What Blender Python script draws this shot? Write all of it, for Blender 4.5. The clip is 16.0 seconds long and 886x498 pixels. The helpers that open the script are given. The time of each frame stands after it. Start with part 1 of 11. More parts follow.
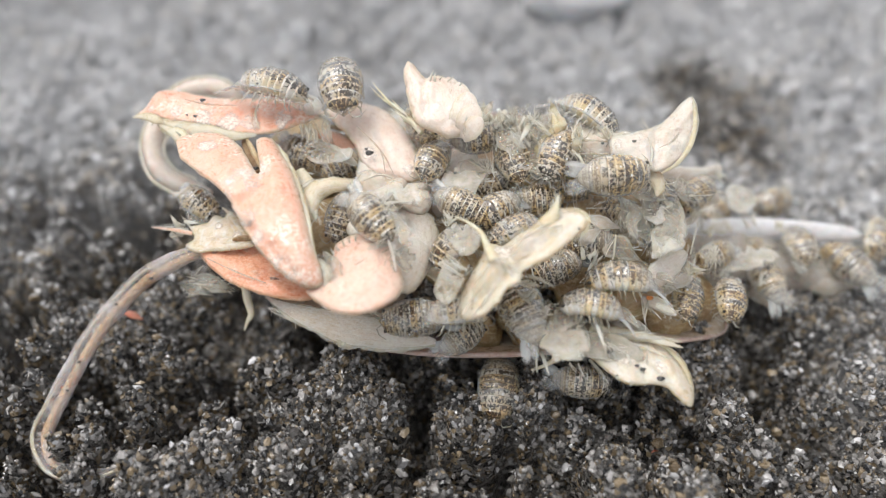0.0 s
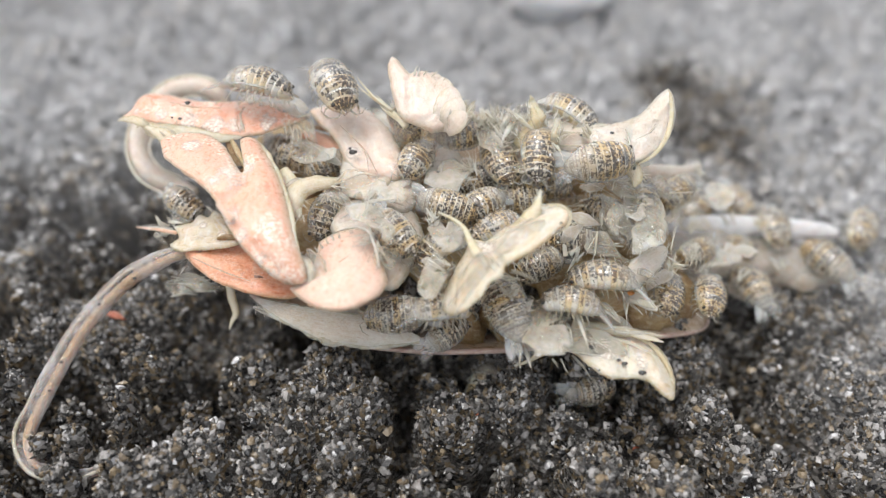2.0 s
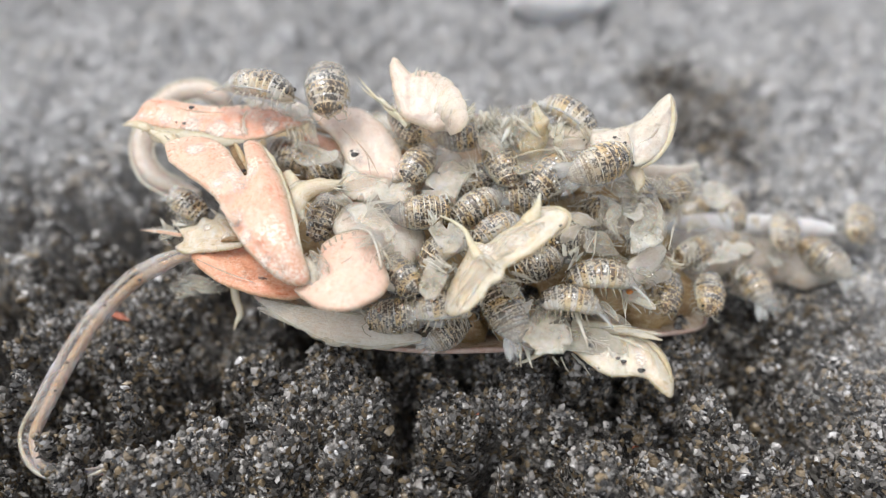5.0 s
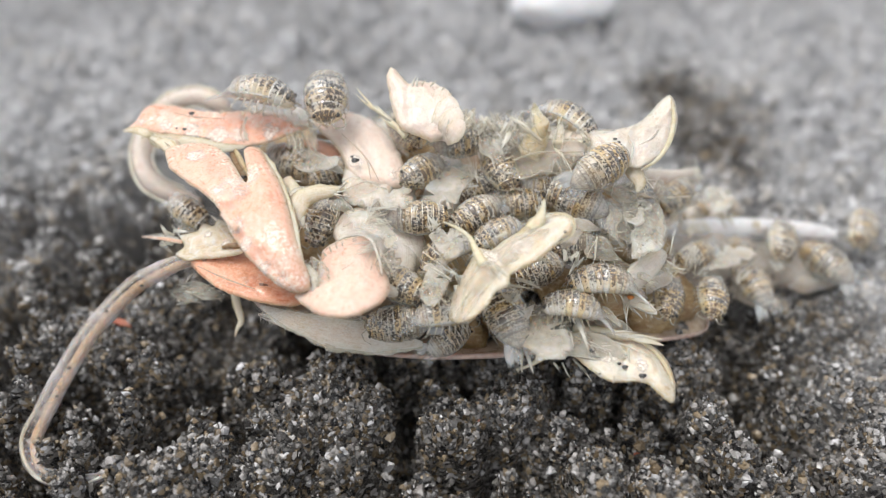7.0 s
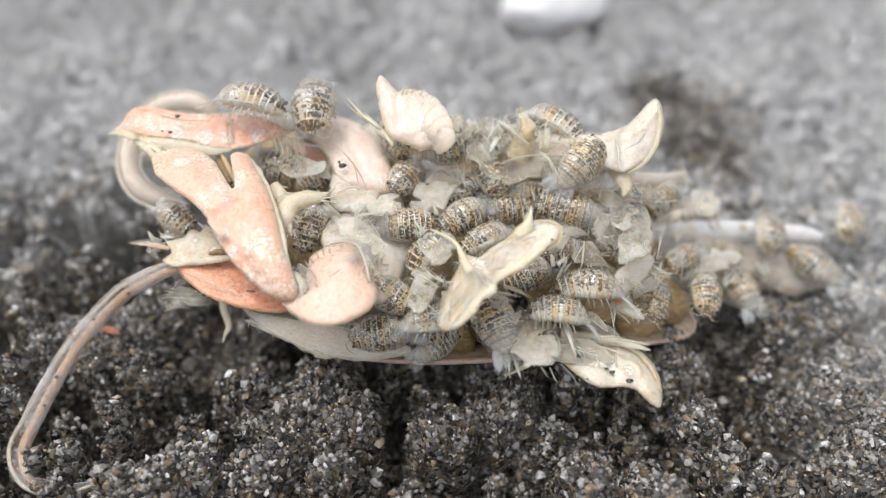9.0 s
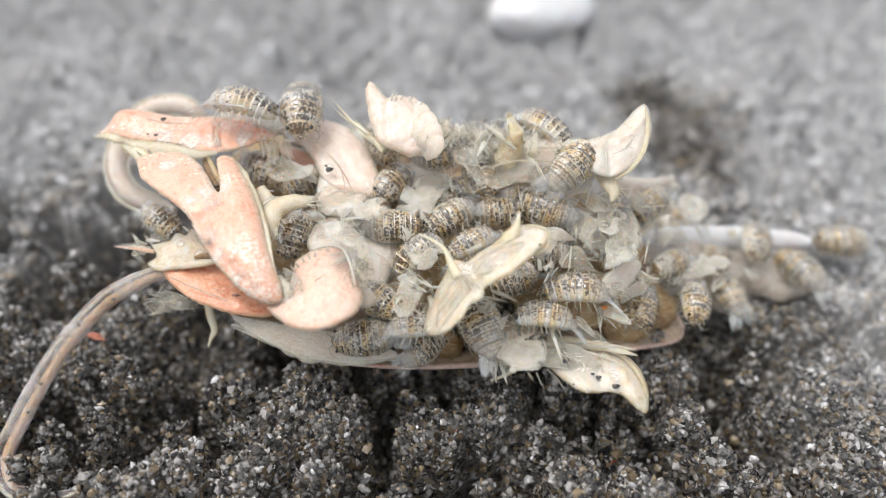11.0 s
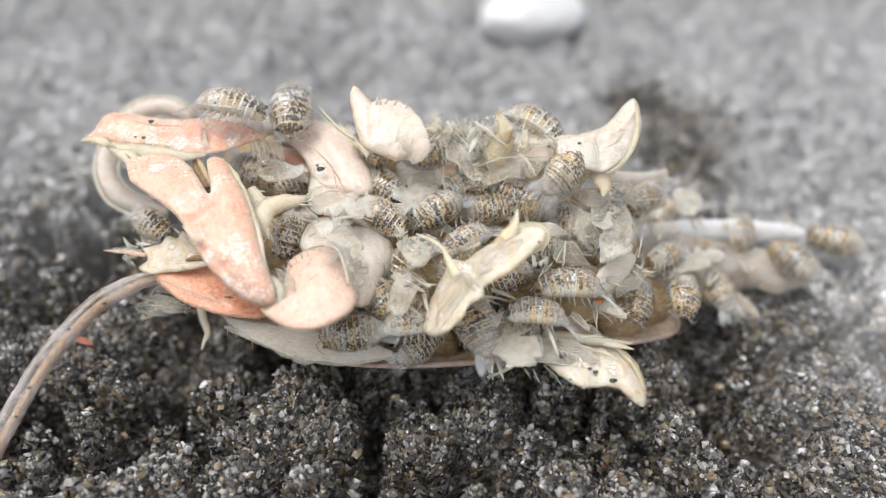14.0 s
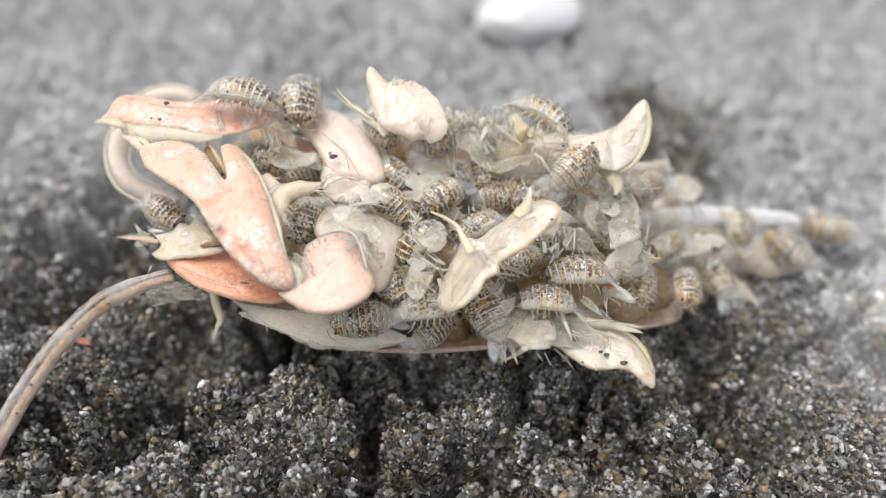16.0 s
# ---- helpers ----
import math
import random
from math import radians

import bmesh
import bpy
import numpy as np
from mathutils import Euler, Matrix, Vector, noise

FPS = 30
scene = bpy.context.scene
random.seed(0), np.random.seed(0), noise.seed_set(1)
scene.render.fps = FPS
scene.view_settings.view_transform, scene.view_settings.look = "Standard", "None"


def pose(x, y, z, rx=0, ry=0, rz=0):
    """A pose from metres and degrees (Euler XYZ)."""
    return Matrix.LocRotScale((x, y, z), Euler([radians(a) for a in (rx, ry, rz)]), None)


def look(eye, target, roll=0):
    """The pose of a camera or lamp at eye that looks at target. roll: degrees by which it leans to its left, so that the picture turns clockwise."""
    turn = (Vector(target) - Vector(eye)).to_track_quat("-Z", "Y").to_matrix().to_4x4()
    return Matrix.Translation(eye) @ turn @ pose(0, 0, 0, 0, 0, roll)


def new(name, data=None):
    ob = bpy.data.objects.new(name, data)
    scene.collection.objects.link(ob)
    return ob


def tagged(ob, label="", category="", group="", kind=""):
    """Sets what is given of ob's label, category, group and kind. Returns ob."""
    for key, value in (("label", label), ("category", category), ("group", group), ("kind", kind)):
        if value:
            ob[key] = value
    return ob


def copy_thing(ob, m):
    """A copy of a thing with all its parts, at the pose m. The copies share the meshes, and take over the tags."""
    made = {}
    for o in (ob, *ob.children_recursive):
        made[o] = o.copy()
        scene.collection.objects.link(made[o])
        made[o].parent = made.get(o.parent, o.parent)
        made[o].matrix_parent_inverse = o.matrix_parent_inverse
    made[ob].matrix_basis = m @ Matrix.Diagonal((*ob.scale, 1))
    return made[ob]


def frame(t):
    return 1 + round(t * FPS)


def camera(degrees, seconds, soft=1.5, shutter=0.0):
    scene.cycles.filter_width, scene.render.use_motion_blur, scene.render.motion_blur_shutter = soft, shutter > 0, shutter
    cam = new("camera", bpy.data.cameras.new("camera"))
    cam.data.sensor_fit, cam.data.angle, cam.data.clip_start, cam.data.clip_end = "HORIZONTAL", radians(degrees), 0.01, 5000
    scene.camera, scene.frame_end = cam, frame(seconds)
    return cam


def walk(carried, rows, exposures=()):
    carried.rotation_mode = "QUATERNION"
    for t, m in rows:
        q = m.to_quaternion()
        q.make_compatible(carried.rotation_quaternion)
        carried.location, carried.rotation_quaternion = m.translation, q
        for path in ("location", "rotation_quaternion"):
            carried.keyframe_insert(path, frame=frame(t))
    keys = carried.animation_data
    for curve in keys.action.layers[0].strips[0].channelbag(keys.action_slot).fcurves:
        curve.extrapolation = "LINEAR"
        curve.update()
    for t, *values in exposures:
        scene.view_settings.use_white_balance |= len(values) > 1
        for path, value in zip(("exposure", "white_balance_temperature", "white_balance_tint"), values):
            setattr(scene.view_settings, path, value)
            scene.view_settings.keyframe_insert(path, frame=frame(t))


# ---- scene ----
# Macro view of a dead mole crab on its back, fed on by isopods, on grey beach sand.
# Numbers in the builders below are millimetres; S turns them into metres.
S = 0.001
cam = camera(60.0, 16.0, soft=1.1)
PATH = [
    (0, (-0.00045, -0.03466, 0.04285), (-0.00118, 0.00033, 0.00784), -0.61),
    (0.5, (-0.00028, -0.03470, 0.04290), (-0.00077, 0.00023, 0.00784), -0.38),
    (1, (-0.00027, -0.03466, 0.04284), (-0.00027, 0.00033, 0.00782), 0.11),
    (1.5, (-0.00020, -0.03466, 0.04293), (-0.00009, 0.00031, 0.00790), 0.20),
    (2, (-0.00023, -0.03490, 0.04301), (-0.00008, 0.00010, 0.00801), 0.29),
    (2.5, (-0.00016, -0.03504, 0.04306), (-0.00012, -0.00006, 0.00804), 0.17),
    (3, (-0.00011, -0.03503, 0.04305), (-0.00011, -0.00007, 0.00801), 0.05),
    (3.5, (0.00000, -0.03500, 0.04300), (0.00000, 0.00000, 0.00800), 0.00),
    (4, (-0.00008, -0.03506, 0.04317), (-0.00004, -0.00006, 0.00817), 0.07),
    (6.5, (-0.00003, -0.03536, 0.04338), (-0.00025, -0.00007, 0.00867), -0.29),
    (7, (0.00003, -0.03532, 0.04331), (-0.00020, 0.00007, 0.00870), -0.24),
    (7.5, (0.00007, -0.03526, 0.04334), (-0.00007, 0.00018, 0.00878), -0.20),
    (8, (0.00019, -0.03517, 0.04331), (-0.00003, 0.00030, 0.00879), -0.36),
    (8.5, (0.00048, -0.03529, 0.04334), (0.00029, 0.00026, 0.00888), -0.52),
    (9, (0.00065, -0.03527, 0.04336), (0.00058, 0.00030, 0.00894), -0.52),
    (11.5, (0.00084, -0.03520, 0.04330), (0.00154, 0.00060, 0.00913), 0.21),
    (12, (0.00092, -0.03511, 0.04323), (0.00169, 0.00073, 0.00910), 0.30),
    (12.5, (0.00101, -0.03511, 0.04317), (0.00188, 0.00079, 0.00910), 0.27),
    (13, (0.00101, -0.03503, 0.04321), (0.00194, 0.00085, 0.00912), 0.37),
    (13.5, (0.00090, -0.03509, 0.04328), (0.00189, 0.00079, 0.00919), 0.56),
    (14, (0.00098, -0.03514, 0.04318), (0.00201, 0.00082, 0.00918), 0.56),
    (14.5, (0.00098, -0.03525, 0.04329), (0.00209, 0.00069, 0.00927), 0.60),
    (15, (0.00108, -0.03528, 0.04320), (0.00227, 0.00073, 0.00925), 0.67),
    (15.5, (0.00102, -0.03531, 0.04333), (0.00222, 0.00066, 0.00935), 0.75),
    (16, (0.00102, -0.03532, 0.04336), (0.00223, 0.00064, 0.00937), 0.74),
]
walk(cam, [(t, look(eye, target, roll)) for t, eye, target, roll in PATH],
     exposures=[(0.0, 0.34), (16.0, 0.34 + 0.06)])
cam.data.dof.use_dof = True
cam.data.dof.focus_distance = 0.0468
cam.data.dof.aperture_fstop = 17.0

# ---- light: bright overcast sky over an open beach ----
world = bpy.data.worlds.new("overcast_sky")
scene.world = world
world.use_nodes = True
wn, wl = world.node_tree.nodes, world.node_tree.links
sky = wn.new("ShaderNodeTexSky")
sky.sky_type, sky.sun_disc = "NISHITA", False
sky.sun_elevation, sky.sun_rotation = radians(72), radians(-80)
sky.dust_density, sky.ozone_density = 4.0, 0.6
cloud = wn.new("ShaderNodeHueSaturation")
cloud.inputs["Saturation"].default_value = 0.19
wl.new(sky.outputs[0], cloud.inputs["Color"])
wl.new(cloud.outputs[0], wn["Background"].inputs[0])
wn["Background"].inputs[1].default_value = 0.215
lamp = bpy.data.lights.new("sun", "SUN")
lamp.energy, lamp.angle, lamp.color = 0.6, radians(14), (1.0, 0.985, 0.97)
sun = new("sun", lamp)
sun.matrix_basis = look((-0.3, 0.05, 1.0), (0, 0, 0))

# ---- materials ----


class Nodes:
    """Short hand for a node material."""

    def __init__(self, name):
        self.m = bpy.data.materials.new(name)
        self.m.use_nodes = True
        self.t = self.m.node_tree
        self.bsdf = self.t.nodes["Principled BSDF"]
        self.end = self.t.nodes["Material Output"]

    def add(self, kind, **sockets):
        n = self.t.nodes.new(kind)
        for k, v in sockets.items():
            self.put(n.inputs[k.replace("_", " ")], v)
        return n

    def put(self, socket, v):
        if isinstance(v, bpy.types.NodeSocket):
            self.t.links.new(v, socket)
        else:
            socket.default_value = v

    def ramp(self, fac, stops, interpolation="LINEAR"):
        n = self.t.nodes.new("ShaderNodeValToRGB")
        n.color_ramp.interpolation = interpolation
        el = n.color_ramp.elements
        while len(el) < len(stops):
            el.new(0.5)
        for e, (p, c) in zip(el, stops):
            e.position, e.color = p, (*c, 1) if len(c) == 3 else c
        self.put(n.inputs[0], fac)
        return n.outputs[0]

    def mix(self, fac, a, b, blend="MIX"):
        n = self.t.nodes.new("ShaderNodeMix")
        n.data_type, n.blend_type = "RGBA", blend
        for socket, v in ((n.inputs[0], fac), (n.inputs[6], a), (n.inputs[7], b)):
            self.put(socket, (*v, 1) if isinstance(v, tuple) and len(v) == 3 else v)
        return n.outputs[2]

    def math(self, op, a, b=0.0):
        n = self.t.nodes.new("ShaderNodeMath")
        n.operation = op
        self.put(n.inputs[0], a)
        self.put(n.inputs[1], b)
        return n.outputs[0]

    def noise(self, vector, scale, detail=3.0, rough=0.55):
        n = self.add("ShaderNodeTexNoise", Scale=scale, Detail=detail, Roughness=rough)
        self.put(n.inputs["Vector"], vector)
        return n.outputs["Fac"]

    def bump(self, height, strength, distance):
        n = self.add("ShaderNodeBump", Strength=strength, Distance=distance)
        self.put(n.inputs["Height"], height)
        self.put(self.bsdf.inputs["Normal"], n.outputs[0])

    def clear(self, fac, gloss=0.9):
        """Lets part of the light straight through, like a thin membrane with a wet, glossy film on it."""
        t = self.t.nodes.new("ShaderNodeBsdfTransparent")
        mx = self.t.nodes.new("ShaderNodeMixShader")
        self.put(mx.inputs[0], fac)
        self.t.links.new(self.bsdf.outputs[0], mx.inputs[1])
        self.t.links.new(t.outputs[0], mx.inputs[2])
        wet, film, top = self.t.nodes.new("ShaderNodeBsdfGlossy"), self.t.nodes.new("ShaderNodeFresnel"), self.t.nodes.new("ShaderNodeMixShader")
        wet.inputs["Roughness"].default_value = 0.07
        film.inputs["IOR"].default_value = 1.45
        if self.bsdf.inputs["Normal"].links:
            normal = self.bsdf.inputs["Normal"].links[0].from_socket
            self.t.links.new(normal, wet.inputs["Normal"])
            self.t.links.new(normal, film.inputs["Normal"])
        self.put(top.inputs[0], self.math("MULTIPLY", self.math("MINIMUM", film.outputs[0], 0.35), gloss))
        self.t.links.new(mx.outputs[0], top.inputs[1])
        self.t.links.new(wet.outputs[0], top.inputs[2])
        self.t.links.new(top.outputs[0], self.end.inputs[0])


def shell(name, light, dark, spots, blotch=0.45, rough=0.3, see=0.0, sss=0.35, grain=1.0, margin=None, thin=0.0, wrinkle=1.0, veil=0.75, frost=0.0):
    """Wet crab shell: blotches a few millimetres wide, fine pale granules, fine relief, and where a limb has them, pale thin margins."""
    k = Nodes(name)
    light, dark, spots = (tuple(0.70 * v ** 1.4 for v in c) for c in (light, dark, spots))
    margin = margin and tuple(0.74 * v ** 1.35 for v in margin)
    co = k.t.nodes.new("ShaderNodeTexCoord").outputs["Object"]
    big = k.noise(co, 330, 4)
    fine = k.noise(co, 2600, 4, 0.65)
    vor = k.add("ShaderNodeTexVoronoi", Scale=4200.0)
    k.put(vor.inputs["Vector"], co)
    col = k.mix(k.ramp(big, [(blotch - 0.12, (0, 0, 0)), (blotch + 0.16, (1, 1, 1))]), dark, light)
    col = k.mix(k.math("MULTIPLY", k.ramp(fine, [(0.52, (0, 0, 0)), (0.7, (1, 1, 1))]), 0.6), col, spots)
    uv = k.t.nodes.new("ShaderNodeUVMap").outputs[0]
    across = k.math("ABSOLUTE", k.add("ShaderNodeSeparateXYZ", Vector=uv).outputs[1])
    across = k.math("ADD", across, k.math("MULTIPLY", k.math("SUBTRACT", k.noise(co, 900, 3), 0.5), 0.5))
    brink = k.ramp(across, [(0.42, (0, 0, 0)), (0.8, (0.45,) * 3), (1.0, (1, 1, 1))])
    if margin:
        col = k.mix(brink, col, margin)
    lay = k.add("ShaderNodeMapping", Vector=uv, Scale=(0.9, 3.4, 1.0)).outputs[0]
    wisp = k.noise(lay, 1.8, 6, 0.72)
    col = k.mix(k.math("MULTIPLY", k.ramp(wisp, [(0.52, (0, 0, 0)), (0.6, (1, 1, 1))]), veil), col, spots)
    col = k.mix(k.math("MULTIPLY", k.ramp(wisp, [(0.36, (1, 1, 1)), (0.45, (0, 0, 0))]), 0.4), col, k.mix(1.0, col, dark, "MULTIPLY"))
    warp = k.add("ShaderNodeVectorMath", )
    warp.operation = "ADD"
    k.put(warp.inputs[0], co)
    tex = k.add("ShaderNodeTexNoise", Scale=700.0, Detail=3.0)
    k.put(tex.inputs["Vector"], co)
    sc = k.add("ShaderNodeVectorMath")
    sc.operation = "SCALE"
    k.put(sc.inputs[0], tex.outputs["Color"])
    sc.inputs["Scale"].default_value = 0.0012
    k.put(warp.inputs[1], sc.outputs[0])
    web = k.t.nodes.new("ShaderNodeTexVoronoi")
    web.feature = "DISTANCE_TO_EDGE"
    web.inputs["Scale"].default_value = 620.0
    k.put(web.inputs["Vector"], warp.outputs[0])
    crack = k.ramp(web.outputs["Distance"], [(0.0, (1, 1, 1)), (0.05, (0, 0, 0))])
    col = k.mix(k.math("MULTIPLY", crack, 0.35 * wrinkle), col, spots)
    if frost:
        where = k.ramp(k.noise(co, 420, 3), [(0.5, (0, 0, 0)), (0.62, (1, 1, 1))])
        dots = k.ramp(k.noise(co, 5200, 2, 0.6), [(0.5, (0, 0, 0)), (0.58, (1, 1, 1))])
        col = k.mix(k.math("MULTIPLY", k.math("MULTIPLY", where, dots), frost), col, (0.82, 0.78, 0.70))
    tiny = k.noise(co, 6500, 3, 0.7)
    col = k.mix(0.16, col, k.mix(k.ramp(tiny, [(0.35, (0, 0, 0)), (0.65, (1, 1, 1))]), k.mix(1.0, col, (0.62, 0.58, 0.54), "MULTIPLY"), k.mix(0.35, col, (0.9, 0.86, 0.78))))
    k.put(k.bsdf.inputs["Base Color"], col)
    k.put(k.bsdf.inputs["Roughness"], k.ramp(fine, [(0.3, (rough * 0.7,) * 3), (0.75, (rough * 1.5,) * 3)]))
    k.put(k.bsdf.inputs["Subsurface Weight"], sss)
    k.put(k.bsdf.inputs["Subsurface Radius"], (1.0, 0.6, 0.4))
    k.put(k.bsdf.inputs["Subsurface Scale"], 0.0009)
    k.put(k.bsdf.inputs["Coat Weight"], k.ramp(k.noise(co, 1500, 4, 0.7), [(0.45, (0.04,) * 3), (0.7, (0.45,) * 3)]))
    k.put(k.bsdf.inputs["Coat Roughness"], 0.09)
    hgt = k.math("ADD", k.math("ADD", fine, k.math("MULTIPLY", k.noise(co, 900, 4, 0.65), 1.6)), k.math("MULTIPLY", vor.outputs["Distance"], 0.35 * grain))
    hgt = k.math("ADD", hgt, k.math("ADD", k.math("MULTIPLY", wisp, 1.8), k.math("MULTIPLY", crack, 0.5 * wrinkle)))
    hgt = k.math("ADD", hgt, k.math("MULTIPLY", tiny, 0.35))
    k.bump(hgt, 0.42 + 0.4 * max(see - 0.4, 0.0), 0.00012 * grain)
    if see or thin:
        body = k.ramp(big, [(0.3, (see * 1.25,) * 3), (0.7, (see * 0.55,) * 3)])
        k.clear(k.math("ADD", body, k.math("MULTIPLY", brink, thin)), 0.3 if see > 0.4 else 0.0)
    return k.m


def frost_coat(name):
    """Thin whitish granular deposit that clings to a shell in ragged patches."""
    k = Nodes(name)
    co = k.t.nodes.new("ShaderNodeTexCoord").outputs["Object"]
    lay = k.add("ShaderNodeSeparateXYZ", Vector=k.t.nodes.new("ShaderNodeUVMap").outputs[0])
    patch = k.math("ADD", k.noise(co, 380, 5, 0.62), k.math("MULTIPLY", lay.outputs[1], 0.13))
    patch = k.math("ADD", patch, 0.04)
    dots = k.ramp(k.noise(co, 5600, 3, 0.7), [(0.36, (0, 0, 0)), (0.6, (1, 1, 1))])
    there = k.math("MULTIPLY", k.ramp(patch, [(0.58, (0, 0, 0)), (0.74, (0.8,) * 3)]), k.math("ADD", k.math("MULTIPLY", dots, 0.65), 0.35))
    k.put(k.bsdf.inputs["Base Color"], k.mix(dots, (0.74, 0.62, 0.52), (0.84, 0.79, 0.72)))
    k.put(k.bsdf.inputs["Roughness"], 0.45)
    k.bump(dots, 0.4, 0.00005)
    k.clear(k.math("SUBTRACT", 1.0, there), 0.0)
    return k.m


PINK = shell("pink_shell", (0.98, 0.67, 0.53), (0.97, 0.56, 0.41), (0.98, 0.79, 0.68), margin=(0.97, 0.80, 0.62), thin=0.2, veil=0.35, frost=0.7, wrinkle=0.35)
FROSTED = frost_coat("frosted_coat")
PINK_DEEP = shell("salmon_shell", (0.96, 0.57, 0.40), (0.92, 0.46, 0.28), (0.97, 0.70, 0.55), margin=(0.80, 0.56, 0.38), thin=0.1, veil=0.3, frost=0.2, wrinkle=0.5)
PINK_PALE = shell("pale_pink_shell", (0.95, 0.74, 0.62), (0.94, 0.65, 0.52), (0.97, 0.83, 0.75), margin=(0.86, 0.72, 0.56), thin=0.1, veil=0.3, frost=0.2, wrinkle=0.6)
WHITE_PINK = shell("claw_shell", (0.93, 0.82, 0.73), (0.92, 0.74, 0.63), (0.96, 0.89, 0.83), grain=0.7, margin=(0.84, 0.73, 0.56), thin=0.08, veil=0.4, wrinkle=0.5)
WHITE = shell("white_shell", (0.94, 0.88, 0.80), (0.91, 0.79, 0.66), (0.98, 0.95, 0.90), see=0.16, grain=0.9, margin=(0.84, 0.78, 0.66), thin=0.2, veil=0.5, frost=0.2)
CREAM = shell("cream_shell", (0.99, 0.92, 0.73), (0.97, 0.84, 0.58), (1.0, 0.96, 0.86), see=0.1, margin=(0.84, 0.72, 0.46), thin=0.2)
CREAM_PALE = shell("pale_cream_shell", (0.98, 0.91, 0.76), (0.96, 0.83, 0.62), (1.0, 0.96, 0.87), see=0.2, margin=(0.83, 0.69, 0.43), thin=0.25, wrinkle=0.3)
CREAM_CLEAR = shell("cream_clear_shell", (0.98, 0.91, 0.78), (0.95, 0.80, 0.58), (1.0, 0.97, 0.92), blotch=0.47, see=0.22, margin=(0.84, 0.68, 0.42), thin=0.1, frost=0.12, veil=0.9)
LOOP = shell("loop_skin", (0.99, 0.91, 0.83), (0.97, 0.82, 0.70), (1.0, 0.97, 0.92), see=0.22, thin=0.3, frost=0.3)
SKIN = shell("antenna_skin", (0.93, 0.88, 0.88), (0.88, 0.72, 0.62), (1.0, 0.97, 1.0), see=0.84, thin=-0.45)
MEMBRANE = shell("glassy_membrane", (0.86, 0.80, 0.68), (0.80, 0.67, 0.46), (0.92, 0.89, 0.82), see=0.94, thin=-0.35, grain=0.9)
CUTICLE = shell("clear_cuticle", (0.93, 0.87, 0.74), (0.90, 0.79, 0.58), (0.97, 0.94, 0.87), see=0.45, thin=0.3, grain=0.8, frost=0.3)
CUTICLE_PINK = shell("pink_cuticle", (0.84, 0.66, 0.50), (0.80, 0.56, 0.40), (0.88, 0.78, 0.66), see=0.4, thin=0.25, grain=0.8, frost=0.3)
CUTICLE_YELLOW = shell("amber_cuticle", (0.95, 0.84, 0.60), (0.92, 0.74, 0.45), (0.97, 0.91, 0.77), see=0.42, thin=0.15, grain=0.8)
SKIN_CLEAR = shell("clear_skin", (0.90, 0.83, 0.73), (0.84, 0.70, 0.54), (0.97, 0.93, 0.89), see=0.5, thin=-0.3)
PEARL = shell("pearly_membrane", (1.0, 0.94, 0.83), (0.97, 0.82, 0.60), (1.02, 0.99, 0.95), blotch=0.42, see=0.8, thin=-0.2, frost=0.1)
AMBER = shell("amber_skin", (0.50, 0.34, 0.17), (0.30, 0.19, 0.09), (0.6, 0.46, 0.28), see=0.2)
CORE = shell("antenna_core", (0.88, 0.68, 0.48), (0.76, 0.52, 0.32), (0.90, 0.78, 0.60), see=0.2)
AMBER_PALE = shell("pale_amber_skin", (0.80, 0.62, 0.38), (0.66, 0.46, 0.24), (0.86, 0.74, 0.54), see=0.2)
TELSON = shell("telson_shell", (0.86, 0.86, 0.87), (0.78, 0.77, 0.77), (0.93, 0.93, 0.93), grain=0.5, wrinkle=0.2)
FLESH = shell("brown_flesh", (0.68, 0.52, 0.30), (0.46, 0.31, 0.15), (0.78, 0.66, 0.46), rough=0.2, see=0.2)
FLESH_PALE = shell("pale_flesh", (0.86, 0.78, 0.68), (0.74, 0.62, 0.48), (0.94, 0.91, 0.88), see=0.6)
# even brown stands for shadow and flesh tint inside the open shell
CARAPACE = shell("carapace_shell", (0.66, 0.56, 0.45), (0.50, 0.39, 0.28), (0.76, 0.69, 0.60), grain=0.6)
RIM = shell("carapace_rim", (0.72, 0.56, 0.50), (0.60, 0.42, 0.36), (0.8, 0.7, 0.64))
SPECK = shell("dark_grain", (0.10, 0.095, 0.09), (0.04, 0.04, 0.045), (0.2, 0.19, 0.18), sss=0.0, wrinkle=0.2)
STAIN = shell("brown_stain", (0.45, 0.27, 0.2), (0.38, 0.22, 0.17), (0.5, 0.33, 0.26), wrinkle=0.2)
ORANGE = shell("orange_fleck", (0.85, 0.42, 0.12), (0.8, 0.3, 0.06), (0.9, 0.55, 0.25), wrinkle=0.2)
RED = shell("orange_shell_chip", (0.62, 0.22, 0.11), (0.5, 0.14, 0.07), (0.7, 0.36, 0.22), wrinkle=0.2)
HAIR = shell("bristle", (0.97, 0.93, 0.83), (0.94, 0.85, 0.66), (1.0, 0.98, 0.93), see=0.3, grain=0.3, wrinkle=0.2)
PEBBLE = shell("white_pebble", (0.90, 0.91, 0.925), (0.80, 0.81, 0.83), (0.95, 0.955, 0.965), rough=0.4, wrinkle=0.2)


